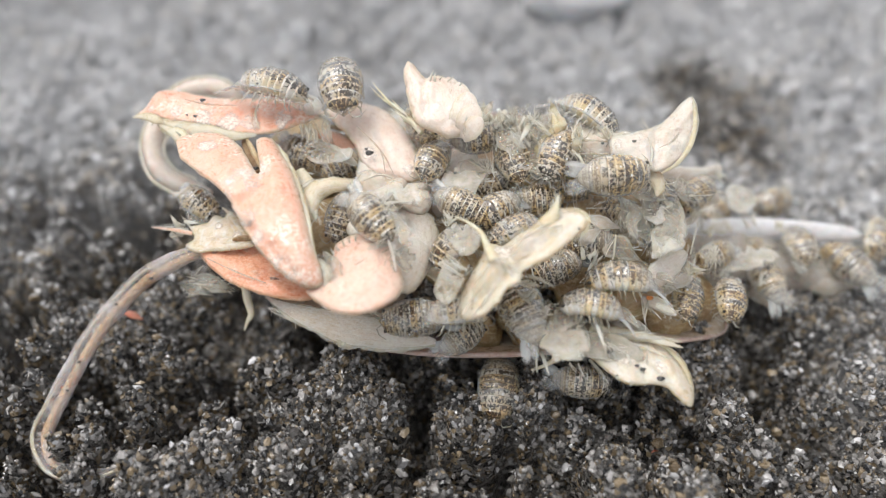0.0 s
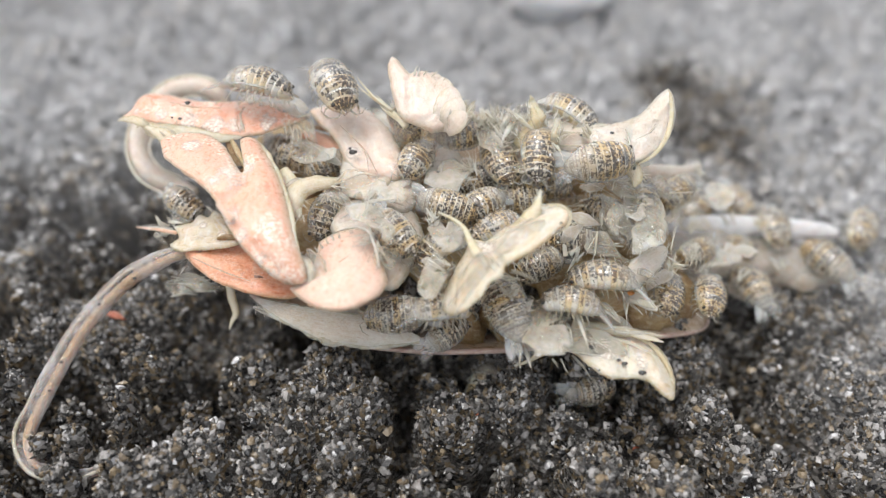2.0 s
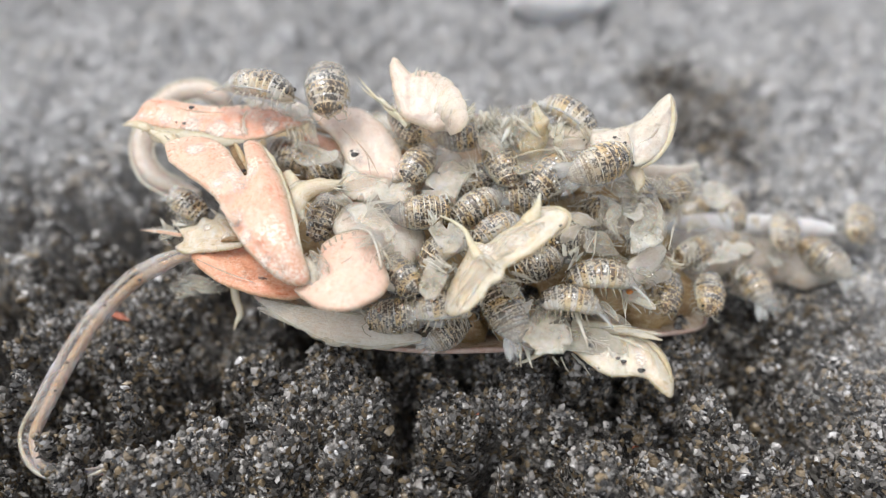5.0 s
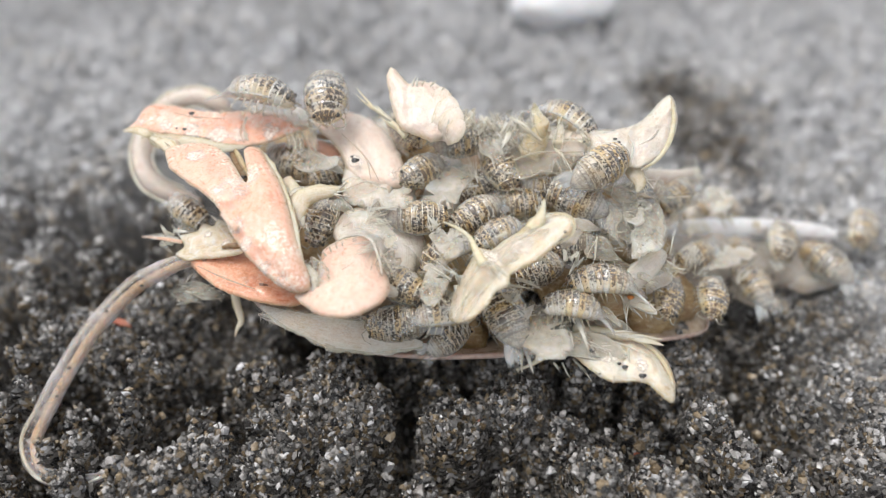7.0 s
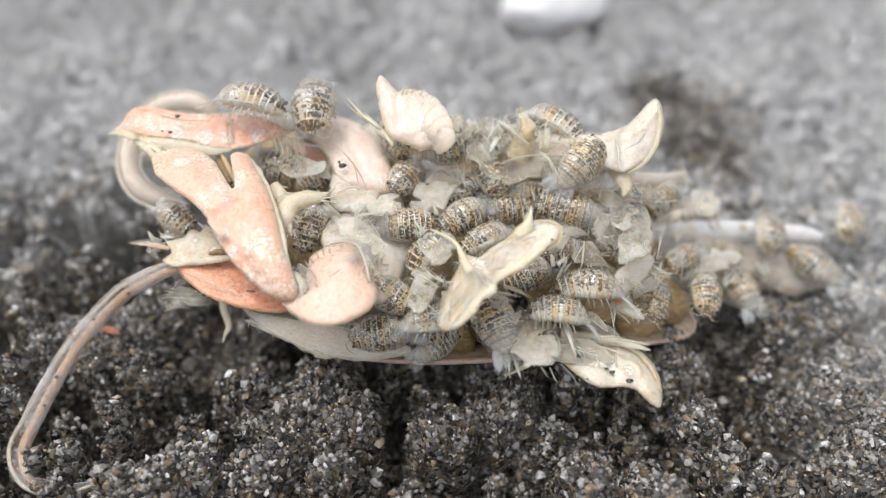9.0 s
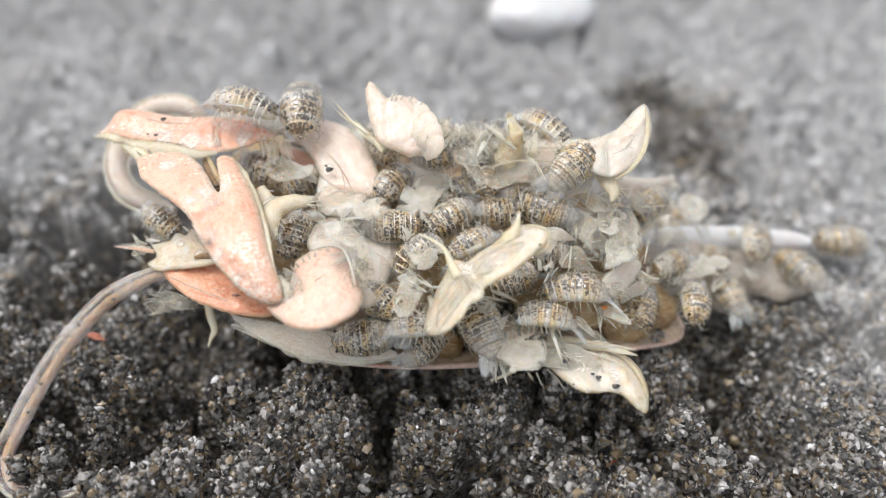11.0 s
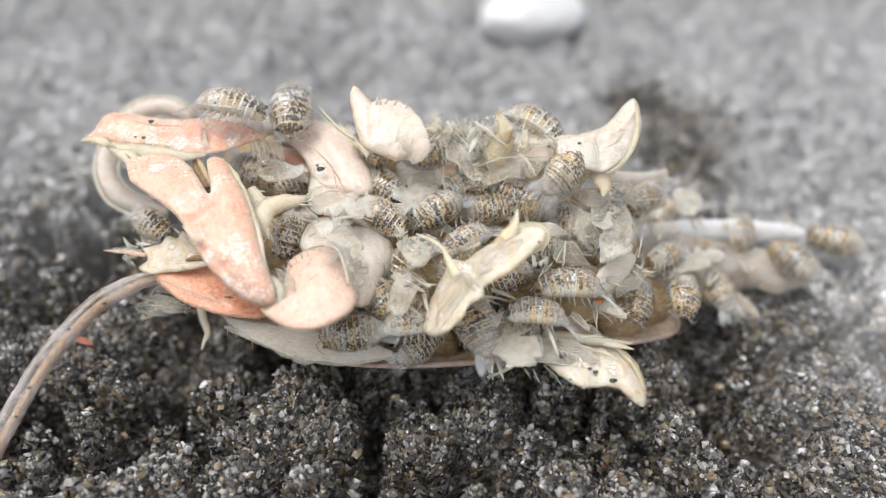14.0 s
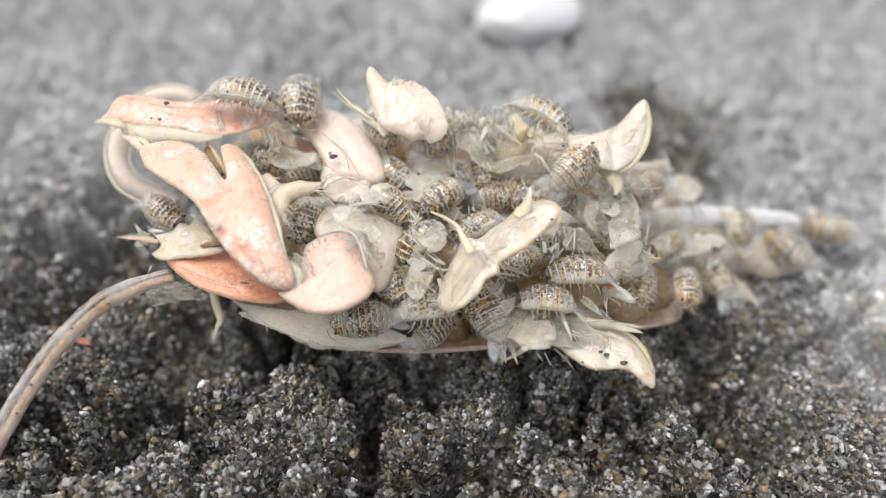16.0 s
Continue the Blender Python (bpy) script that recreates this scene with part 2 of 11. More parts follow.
def isopod_skin(name, see, pale):
    """Speckled isopod back: broken dark bands on tan, pale hind margins, wet gloss."""
    k = Nodes(name)
    uv = k.t.nodes.new("ShaderNodeUVMap").outputs[0]
    inf = k.t.nodes.new("ShaderNodeObjectInfo").outputs["Random"]
    sep = k.add("ShaderNodeSeparateXYZ", Vector=uv)
    com = k.add("ShaderNodeCombineXYZ", X=k.math("MULTIPLY", sep.outputs[0], 0.72),
                Y=k.math("MULTIPLY", sep.outputs[1], 1.3), Z=k.math("MULTIPLY", inf, 40.0))
    spot = k.noise(com.outputs[0], 8.4, 3, 0.62)
    broad = k.noise(com.outputs[0], 1.7, 2)
    step = k.math("FRACT", k.math("DIVIDE", k.math("SUBTRACT", sep.outputs[0], 0.525), 0.333))
    row = k.ramp(step, [(0.0, (0.25,) * 3), (0.3, (0.35,) * 3), (0.6, (1, 1, 1)), (0.85, (0.9,) * 3), (0.93, (0.1,) * 3), (1.0, (0.1,) * 3)])
    side = k.math("ABSOLUTE", sep.outputs[1])
    v = k.math("ADD", spot, k.math("MULTIPLY", k.math("SUBTRACT", row, 0.5), 0.11))
    v = k.math("ADD", v, k.math("MULTIPLY", k.math("SUBTRACT", broad, 0.5), 0.45))
    v = k.math("SUBTRACT", v, k.math("MULTIPLY", k.math("MAXIMUM", k.math("SUBTRACT", side, 0.55), 0.0), 0.45))
    mask = k.ramp(k.math("DIVIDE", sep.outputs[0], 4.2), [(0.0, (0, 0, 0)), (0.03, (0, 0, 0)), (0.05, (1, 1, 1)), (0.07, (0, 0, 0)), (0.1, (0, 0, 0))])
    v = k.math("ADD", v, k.math("MULTIPLY", mask, 0.2))
    dark = k.ramp(v, [(0.475, (0, 0, 0)), (0.52, (1, 1, 1))])
    warm = k.ramp(k.math("ADD", k.math("MULTIPLY", k.noise(com.outputs[0], 1.5, 3), 0.75), k.math("MULTIPLY", inf, 0.25)), [(0.38, (0, 0, 0)), (0.62, (1, 1, 1))])
    tan = k.mix(warm, (0.56 + pale, 0.51 + pale, 0.42 + pale), (0.58 + pale, 0.41 + pale, 0.19 + pale))
    tan = k.mix(k.ramp(side, [(0.55, (0, 0, 0)), (0.85, (1, 1, 1))]), tan, k.mix(warm, (0.86, 0.82, 0.74), (0.80, 0.64, 0.38)))
    grey = k.mix(warm, (0.05, 0.043, 0.034), (0.085, 0.047, 0.016))
    hind = k.ramp(k.math("DIVIDE", sep.outputs[0], 4.2), [(0.58, (0, 0, 0)), (0.82, (1, 1, 1))])
    dark = k.math("MULTIPLY", dark, k.math("SUBTRACT", 1.0, k.math("MULTIPLY", hind, 0.55)))
    tan = k.mix(k.math("MULTIPLY", hind, 0.6), tan, (0.72, 0.71, 0.68))
    col = k.mix(dark, tan, grey)
    # pale hind margins, whitened to paint in the glint of each rim
    line = k.ramp(step, [(0.0, (0.9,) * 3), (0.05, (0, 0, 0)), (0.9, (0, 0, 0)), (0.96, (0.9,) * 3)])
    line = k.math("MULTIPLY", line, k.ramp(k.noise(com.outputs[0], 4.2, 3), [(0.45, (0, 0, 0)), (0.62, (1, 1, 1))]))
    col = k.mix(line, col, k.mix(warm, (0.80, 0.77, 0.70), (0.76, 0.62, 0.38)))
    vor = k.add("ShaderNodeTexVoronoi", Scale=1.9)
    k.put(vor.inputs["Vector"], com.outputs[0])
    col = k.mix(k.ramp(vor.outputs["Distance"], [(0.07, (1, 1, 1)), (0.12, (0, 0, 0))]), col, (0.88, 0.87, 0.84))
    k.put(k.bsdf.inputs["Base Color"], col)
    k.put(k.bsdf.inputs["Roughness"], 0.2)
    k.put(k.bsdf.inputs["Coat Weight"], 1.0)
    k.put(k.bsdf.inputs["Coat IOR"], 1.55)
    k.put(k.bsdf.inputs["Coat Roughness"], 0.05)
    k.put(k.bsdf.inputs["Subsurface Weight"], 0.3)
    k.put(k.bsdf.inputs["Subsurface Radius"], (1.0, 0.75, 0.5))
    k.put(k.bsdf.inputs["Subsurface Scale"], 0.0003)
    k.bump(k.math("ADD", k.noise(com.outputs[0], 4.0, 3), k.math("MULTIPLY", row, 0.12)), 0.8, 0.00012)
    if see:
        flank = k.math("ADD", k.math("MULTIPLY", k.math("MAXIMUM", k.math("SUBTRACT", side, 0.6), 0.0), 0.25), k.math("MULTIPLY", hind, 0.25))
        k.clear(k.math("MINIMUM", k.math("ADD", k.math("MULTIPLY", k.math("SUBTRACT", 1.0, k.math("MULTIPLY", dark, 0.7)), see), flank), 0.75), 0.4)
    return k.m


ISO = isopod_skin("isopod_back", 0.3, 0.0)
ISO_CLEAR = isopod_skin("isopod_clear_back", 0.45, 0.1)
ISO_LEG = shell("isopod_leg", (0.80, 0.75, 0.64), (0.68, 0.59, 0.44), (0.86, 0.84, 0.78), see=0.5, grain=0.3, wrinkle=0.2)
ISO_FIN = shell("isopod_fin", (0.92, 0.91, 0.88), (0.82, 0.78, 0.70), (0.98, 0.98, 0.97), see=0.92, grain=0.4, rough=0.18, wrinkle=0.2)
EYE = shell("isopod_eye", (0.03, 0.025, 0.02), (0.015, 0.012, 0.01), (0.06, 0.05, 0.04), sss=0.0, rough=0.15, wrinkle=0.2)

GRAIN_STOPS = [(0.0, (0.045, 0.045, 0.048)), (0.12, (0.10, 0.097, 0.094)), (0.3, (0.17, 0.165, 0.158)), (0.5, (0.25, 0.245, 0.235)),
               (0.60, (0.23, 0.19, 0.135)), (0.70, (0.34, 0.33, 0.32)), (0.80, (0.35, 0.30, 0.225)), (0.88, (0.46, 0.455, 0.45)), (0.965, (0.60, 0.605, 0.62)), (0.997, (0.40, 0.18, 0.10))]


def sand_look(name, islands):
    """Grey beach sand; damp and painted shade darken a patch round the crab."""
    k = Nodes(name)
    co = k.t.nodes.new("ShaderNodeTexCoord").outputs["Object"]
    if islands:
        fac = k.t.nodes.new("ShaderNodeNewGeometry").outputs["Random Per Island"]
    else:
        vor = k.add("ShaderNodeTexVoronoi", Scale=3300.0)
        k.put(vor.inputs["Vector"], co)
        fac = k.add("ShaderNodeSeparateXYZ", Vector=vor.outputs["Color"]).outputs[0]
    col = k.ramp(fac, GRAIN_STOPS, "CONSTANT")
    fine = k.noise(co, 9000, 3, 0.7)
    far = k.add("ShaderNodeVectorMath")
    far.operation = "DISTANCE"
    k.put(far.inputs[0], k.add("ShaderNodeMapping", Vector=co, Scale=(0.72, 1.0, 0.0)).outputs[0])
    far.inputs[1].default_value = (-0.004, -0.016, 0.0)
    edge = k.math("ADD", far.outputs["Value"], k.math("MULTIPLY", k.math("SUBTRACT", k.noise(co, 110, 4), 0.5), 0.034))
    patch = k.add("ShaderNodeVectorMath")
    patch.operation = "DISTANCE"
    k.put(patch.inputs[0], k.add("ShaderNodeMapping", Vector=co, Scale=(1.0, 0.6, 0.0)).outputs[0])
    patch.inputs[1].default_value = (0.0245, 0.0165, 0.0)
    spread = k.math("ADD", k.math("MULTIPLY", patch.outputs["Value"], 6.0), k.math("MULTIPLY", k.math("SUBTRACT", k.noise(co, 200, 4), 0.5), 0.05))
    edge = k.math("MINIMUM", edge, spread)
    # mask of the darker sand: damp, and shade put into the colour
    damp_shade = k.ramp(edge, [(0.026, (1, 1, 1)), (0.046, (0, 0, 0))])
    # far sand lightened, near sand darkened, in place of unequal light
    far_tone = k.mix(0.55, col, (0.43, 0.435, 0.445))
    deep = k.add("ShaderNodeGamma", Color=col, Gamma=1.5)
    # near grains darkened, for damp and for shade from overhead
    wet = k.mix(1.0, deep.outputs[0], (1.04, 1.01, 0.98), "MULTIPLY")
    col = k.mix(damp_shade, far_tone, wet)
    k.put(k.bsdf.inputs["Base Color"], col)
    k.put(k.bsdf.inputs["Roughness"], k.ramp(fine, [(0.35, (0.06,) * 3), (0.65, (0.36,) * 3)]))
    k.put(k.bsdf.inputs["Specular IOR Level"], 0.8)
    k.bump(fine, 0.5, 0.00005)
    return k.m


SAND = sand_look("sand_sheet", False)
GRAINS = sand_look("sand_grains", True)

# ---- builders ----
from mathutils import geometry

FACE = Vector((0, -0.62, 0.78))


def part(name, data, material, parent, label=""):
    """One mesh object under a thing or a part."""
    if material is not None and not data.materials:
        data.materials.append(material)
    ob = new(name, data)
    ob.parent = parent
    return tagged(ob, label)


def finish(data, verts, faces, uv=None, smooth=True):
    data.from_pydata(verts, [], faces)
    if uv is not None:
        idx = np.zeros(len(data.loops), dtype=np.int32)
        data.loops.foreach_get("vertex_index", idx)
        data.uv_layers.new(name="along").data.foreach_set("uv", np.array(uv, dtype=np.float32)[idx].ravel())
    data.polygons.foreach_set("use_smooth", [smooth] * len(data.polygons))
    data.update()
    return data


def holder(name, parent, label):
    """A part whose own mesh is the first piece that is laid on it."""
    ob = new(name, bpy.data.meshes.new(name))
    ob.parent = parent
    return tagged(ob, label)


def spline(rows, steps):
    """Catmull-Rom through rows of numbers."""
    p = [np.array(r, float) for r in rows]
    p = [2 * p[0] - p[1]] + p + [2 * p[-1] - p[-2]]
    got = []
    for i in range(1, len(p) - 2):
        for j in range(steps):
            t = j / steps
            got.append(0.5 * (2 * p[i] + (p[i + 1] - p[i - 1]) * t + (2 * p[i - 1] - 5 * p[i] + 4 * p[i + 1] - p[i + 2]) * t * t
                              + (3 * p[i] - p[i - 1] - 3 * p[i + 1] + p[i + 2]) * t ** 3))
    return got + [p[-2]]


def sweep(rows, flat, lump, around=22, steps=7, facing=None, ragged=0.05, edge=1.6):
    """A closed body along x, y, z, half-width rows in millimetres, flattened towards the viewer's side."""
    path = spline(rows, steps)
    verts, faces, uv, run = [], [], [], 0.0
    seed = Vector((rows[0][0] * 1.7, rows[0][1] * 2.3, rows[0][2]))
    for i, q in enumerate(path):
        a, b = path[max(i - 1, 0)][:3], path[min(i + 1, len(path) - 1)][:3]
        along = Vector(b - a).normalized()
        across = along.cross(facing or FACE).normalized()
        out = across.cross(along).normalized()
        r = max(q[3], 0.02)
        c = Vector(q[:3])
        for j in range(around):
            th = 2 * math.pi * j / around
            up = math.sin(th)
            d = across * math.cos(th) + out * (flat * math.copysign(abs(up) ** edge, up))
            torn = 1 + ragged * min(1.0, 0.9 / r) * abs(math.cos(th)) ** 6 * (noise.noise(c * 3.7 + d * 0.6 + seed) * 1.5 + noise.noise(c * 8.3 + d + seed) - 0.3)
            p = c + d * (r * torn)
            n = noise.noise(p * 0.7 + seed) + 0.6 * noise.noise(p * 1.7 + seed) + 0.2 * noise.noise(p * 4.1 + seed)
            crease = -abs(noise.noise(p * 1.1 + seed * 1.9)) * 0.9 + 0.18
            verts.append((p + d * (r * lump * 1.8 * n) + out * (r * flat * lump * 2.2 * crease)) * S)
            uv.append((run, math.cos(th)))
        run += float(np.linalg.norm(b - a)) * 0.5
    for i in range(len(path) - 1):
        for j in range(around):
            k = (j + 1) % around
            faces.append((i * around + j, i * around + k, (i + 1) * around + k, (i + 1) * around + j))
    for at, ring, turn in ((path[0], range(around), -1), (path[-1], range(len(verts) - around, len(verts)), 1)):
        near = path[1] if turn < 0 else path[-2]
        verts.append(Vector(at[:3] + (at[:3] - near[:3]) * 0.25) * S)
        uv.append((0.0 if turn < 0 else run, 0.6))
        ring = list(ring)
        for j in range(around):
            f = (ring[j], ring[(j + 1) % around], len(verts) - 1)
            faces.append(f if turn > 0 else f[::-1])
    return verts, faces, uv


COATED = (PINK, PINK_DEEP, PINK_PALE, CREAM_CLEAR, WHITE)


def limb(name, material, rows, parent, flat=0.55, lump=0.035, label="", fringe=0):
    if fringe:
        path, hairs = spline(rows, 5), []
        for _ in range(fringe):
            i = random.randrange(1, len(path) - 1)
            c, r = Vector(path[i][:3]), path[i][3]
            along = Vector(path[i + 1][:3] - path[i - 1][:3]).normalized()
            side = along.cross(FACE).normalized() * random.choice((-1, 1))
            root = c + side * (r * 0.92)
            reach = random.uniform(0.25, 0.85) * min(1.0, 0.4 + r)
            hairs.append((root, root + (side * random.uniform(0.3, 1.0) + along * random.uniform(0.2, 1.1) + FACE * random.uniform(-0.2, 0.5)).normalized() * reach, random.uniform(0.022, 0.045)))
    if material in COATED:
        flat *= 0.62
    verts, faces, uv = sweep(rows, flat, lump, edge=1.25 if material in COATED else 1.6)
    if not parent.data.vertices:
        parent.data.materials.append(material)
        finish(parent.data, verts, faces, uv)
    else:
        part(name, finish(bpy.data.meshes.new(name), verts, faces, uv), material, parent, label)
    if material in COATED and max(r[3] for r in rows) > 0.5:
        wide = [(x, y - 0.02, z - 0.02, r + min(0.12, 0.03 + r * 0.1)) for x, y, z, r in rows]
        v, f, w = sweep(wide, 0.1, lump * 1.6, ragged=0.1)
        part("margin", finish(bpy.data.meshes.new("margin"), v, f, w), CUTICLE_YELLOW if material is CREAM_CLEAR else CUTICLE if material is WHITE else CUTICLE_PINK, parent, "thin translucent cream margin of the plate")
    if fringe:
        bristles("bristles", HAIR, hairs, parent)


def plate(name, material, outline, parent, thick=0.6, label="", creases=(), deposit=(), cell=0.17, fringe=0, torn=0.0):
    """A domed, slightly crumpled plate of shell inside a closed outline (millimetres), torn into points by as much at its edge. creases: height, width and a line of places;
    deposit: places and radii at which a whitish crust clings to it."""
    n = FACE.normalized()
    across, up = Vector((1, 0, 0)), n.cross(Vector((1, 0, 0)))
    ring = spline([*outline[-2:], *outline, *outline[:2]], 6)[12:-12]
    ring = [Vector(p) for p in ring]
    seed = ring[0] * 1.3
    flat = [Vector((p.dot(across), p.dot(up))) for p in ring]
    mid = sum(flat, Vector((0, 0))) / len(flat)
    edge = []
    for i, p in enumerate(flat):
        out = Vector(((flat[(i + 1) % len(flat)] - flat[i - 1]).y, -(flat[(i + 1) % len(flat)] - flat[i - 1]).x)).normalized()
        q = Vector((p.x, p.y, 0.0))
        edge.append(p + out * (0.05 * noise.noise(q * 2.1 + seed) + 0.045 * noise.noise(q * 6.5 + seed) + torn * (max(0.0, noise.noise(q * 2.6 - seed)) ** 2 * 4 - 0.2)))
    ctrl = np.array([(Vector(p).dot(across), Vector(p).dot(up), Vector(p).dot(n)) for p in outline])
    basis = lambda a, b: np.stack([np.ones_like(a), a, b, a * a, a * b, b * b], -1)
    lean = np.linalg.lstsq(basis(ctrl[:, 0] - mid.x, ctrl[:, 1] - mid.y), ctrl[:, 2], rcond=None)[0]
    e = np.array(edge)
    f = np.roll(e, -1, 0)

    def reach(p):
        """Distance of places from the outline."""
        d = f - e
        t = np.clip(((p[:, None] - e) * d).sum(-1) / np.maximum((d * d).sum(-1), 1e-9), 0, 1)
        return np.linalg.norm(p[:, None] - e - t[..., None] * d, axis=-1).min(1)

    gx, gy = np.meshgrid(np.arange(e[:, 0].min(), e[:, 0].max(), cell), np.arange(e[:, 1].min(), e[:, 1].max(), cell))
    grid = np.stack([gx.ravel(), gy.ravel()], -1) + np.random.RandomState(5).uniform(-0.25, 0.25, (gx.size, 2)) * cell
    hit = ((e[:, 1] > grid[:, None, 1]) != (f[:, 1] > grid[:, None, 1])) & (
        grid[:, None, 0] < (f[:, 0] - e[:, 0]) * (grid[:, None, 1] - e[:, 1]) / (f[:, 1] - e[:, 1] + 1e-12) + e[:, 0])
    grid = grid[hit.sum(1) % 2 == 1]
    grid = grid[reach(grid) > cell * 0.55]
    got, _, tris = geometry.delaunay_2d_cdt([*edge, *(Vector(p) for p in grid)], [], [list(range(len(edge)))], 1, 1e-6)[:3]
    p = np.array([v[:] for v in got])
    away = reach(p)
    q = np.clip(away / (0.85 * away.max()), 0, 1)
    h = thick * np.sqrt(np.clip(1 - (1 - q) ** 2.2, 0, 1))
    for high, wide, line in creases:
        path = np.array([(Vector(c).dot(across), Vector(c).dot(up)) for c in spline(line, 6)])
        h = h + high * np.exp(-(np.linalg.norm(p[:, None] - path, axis=-1).min(1) / wide) ** 2) * np.minimum(1, q * 4)
    base = basis(p[:, 0] - mid.x, p[:, 1] - mid.y) @ lean
    front, back = [], []
    for (a, b), w, rise, k in zip(p, base, h, q):
        c = Vector((a, b, 0.0))
        fine = noise.noise(c * 0.9 + seed) + 0.6 * noise.noise(c * 2.3 + seed) + 0.35 * noise.noise(c * 5.5 + seed) - 0.8 * abs(noise.noise(c * 1.4 - seed))
        spot = across * a + up * b
        front.append((spot + n * (w + 0.02 + rise + 0.11 * fine * min(1.0, 0.25 + 2 * k))) * S)
        back.append((spot + n * (w - 0.02 - 0.5 * rise)) * S)
    m = len(front)
    sides = {}
    for t in tris:
        for i in range(len(t)):
            sides.setdefault(tuple(sorted((t[i], t[i - 1]))), []).append((t[i - 1], t[i]))
    faces = [tuple(t) for t in tris] + [tuple(i + m for i in reversed(t)) for t in tris]
    faces += [(s[0][1], s[0][0], s[0][0] + m, s[0][1] + m) for s in sides.values() if len(s) == 1]
    uv = [(a, math.exp(-d / 0.4)) for (a, _), d in zip(p, away)] * 2
    if not parent.data.vertices:
        parent.data.materials.append(material)
        finish(parent.data, front + back, faces, uv)
    else:
        part(name, finish(bpy.data.meshes.new(name), front + back, faces, uv), material, parent, label)
    if deposit:
        here = np.full(m, -1.0)
        for x, y, z, r in deposit:
            c = np.array((Vector((x, y, z)).dot(across), Vector((x, y, z)).dot(up)))
            here = np.maximum(here, 2.9 * np.exp(-(np.linalg.norm(p - c, axis=1) / r) ** 2) - 1)
        crust = [v + n * (0.018 * S) for v in front]
        part("crust", finish(bpy.data.meshes.new("crust"), crust, [tuple(t) for t in tris], [(0.0, k) for k in here]), FROSTED, parent, "granular whitish deposit on the shell")
    hairs = []
    for _ in range(fringe):
        i = random.randrange(len(ring))
        out = Vector(((flat[(i + 1) % len(flat)] - flat[i - 1]).y, -(flat[(i + 1) % len(flat)] - flat[i - 1]).x)).normalized()
        root = ring[i]
        hairs.append((root, root + ((across * out.x + up * out.y) * random.uniform(0.4, 1.0) + n * random.uniform(-0.2, 0.4)).normalized() * random.uniform(0.2, 0.6), random.uniform(0.018, 0.035)))
    if hairs:
        bristles("bristles", HAIR, hairs, parent)


def bristles(name, material, rows, parent, label=""):
    """Thin tapering hairs and spines in one tuft: root, tip, root radius in millimetres; each splits into a few strands."""
    verts, faces = [], []
    for a, b, r in rows:
        a, b = Vector(a), Vector(b)
        for strand in range(3):
            if strand and r > 0.2:
                break
            spread = (b - a).length * 0.16 * (strand > 0)
            tip = b + Vector([random.uniform(-1, 1) * spread for _ in range(3)]) - (b - a) * (0.12 * strand)
            root = a + Vector([random.uniform(-1, 1) * r for _ in range(3)]) * (strand > 0)
            bow = Vector([random.uniform(-1, 1) for _ in range(3)]) * (b - a).length * 0.07
            d = (tip - root).normalized()
            u = d.orthogonal().normalized()
            w = d.cross(u)
            base = len(verts)
            rr = r * (1.0 if strand == 0 else 0.6)
            for q, f in ((0, 1.0), (0.5, 0.62), (0.85, 0.25)):
                c = root.lerp(tip, q) + bow * (4 * q * (1 - q))
                for j in range(5):
                    th = 2 * math.pi * j / 5
                    verts.append((c + (u * math.cos(th) + w * math.sin(th)) * rr * f) * S)
            verts.append(tip * S)
            for i in range(2):
                for j in range(5):
                    k = (j + 1) % 5
                    faces.append((base + i * 5 + j, base + i * 5 + k, base + i * 5 + 5 + k, base + i * 5 + 5 + j))
            for j in range(5):
                faces.append((base + 10 + j, base + 10 + (j + 1) % 5, base + 15))
    return part(name, finish(bpy.data.meshes.new(name), verts, faces), material, parent, label)


def pebble_mesh(name, rx, ry, rz, rough=0.12, level=3):
    bm = bmesh.new()
    bmesh.ops.create_icosphere(bm, subdivisions=level, radius=1)
    off = Vector((rx * 3.1, ry * 5.7, rz * 7.3))
    for v in bm.verts:
        n = noise.noise(v.co * 1.3 + off) + 0.5 * noise.noise(v.co * 3.1 + off)
        p = v.co * (1 + rough * n)
        v.co = (p.x * rx * S, p.y * ry * S, p.z * rz * S)
    for f in bm.faces:
        f.smooth = True
    data = bpy.data.meshes.new(name)
    bm.to_mesh(data)
    bm.free()
    return data


FLECK_LABEL = {"dark_grain": "dark sand grain stuck to the shell", "brown_stain": "faint brown stain", "orange_fleck": "small orange fleck"}


def fleck(parent, at, r, material):
    data = pebble_mesh("speck", r * 0.8, r * 0.6, r * 0.35, 0.45, 2)
    ob = part("speck", data, material, parent, FLECK_LABEL[material.name])
    ob.matrix_basis = Matrix.Translation(Vector(at) * S) @ FACE.to_track_quat("Z", "Y").to_matrix().to_4x4()
    return ob


# ---- sand ----
LATTICE = np.random.RandomState(7).rand(256, 256)


def lattice_noise(x, y, cell, seed):
    """Smooth value noise from -1 to 1 on a grid of the given cell size."""
    x, y = x / cell + seed * 17.3, y / cell + seed * 9.1
    i, j = np.floor(x).astype(int), np.floor(y).astype(int)
    fx, fy = x - i, y - j
    fx, fy = fx * fx * (3 - 2 * fx), fy * fy * (3 - 2 * fy)
    g = lambda a, b: LATTICE[a % 256, b % 256]
    return 2 * ((g(i, j) * (1 - fx) + g(i + 1, j) * fx) * (1 - fy) + (g(i, j + 1) * (1 - fx) + g(i + 1, j + 1) * fx) * fy) - 1


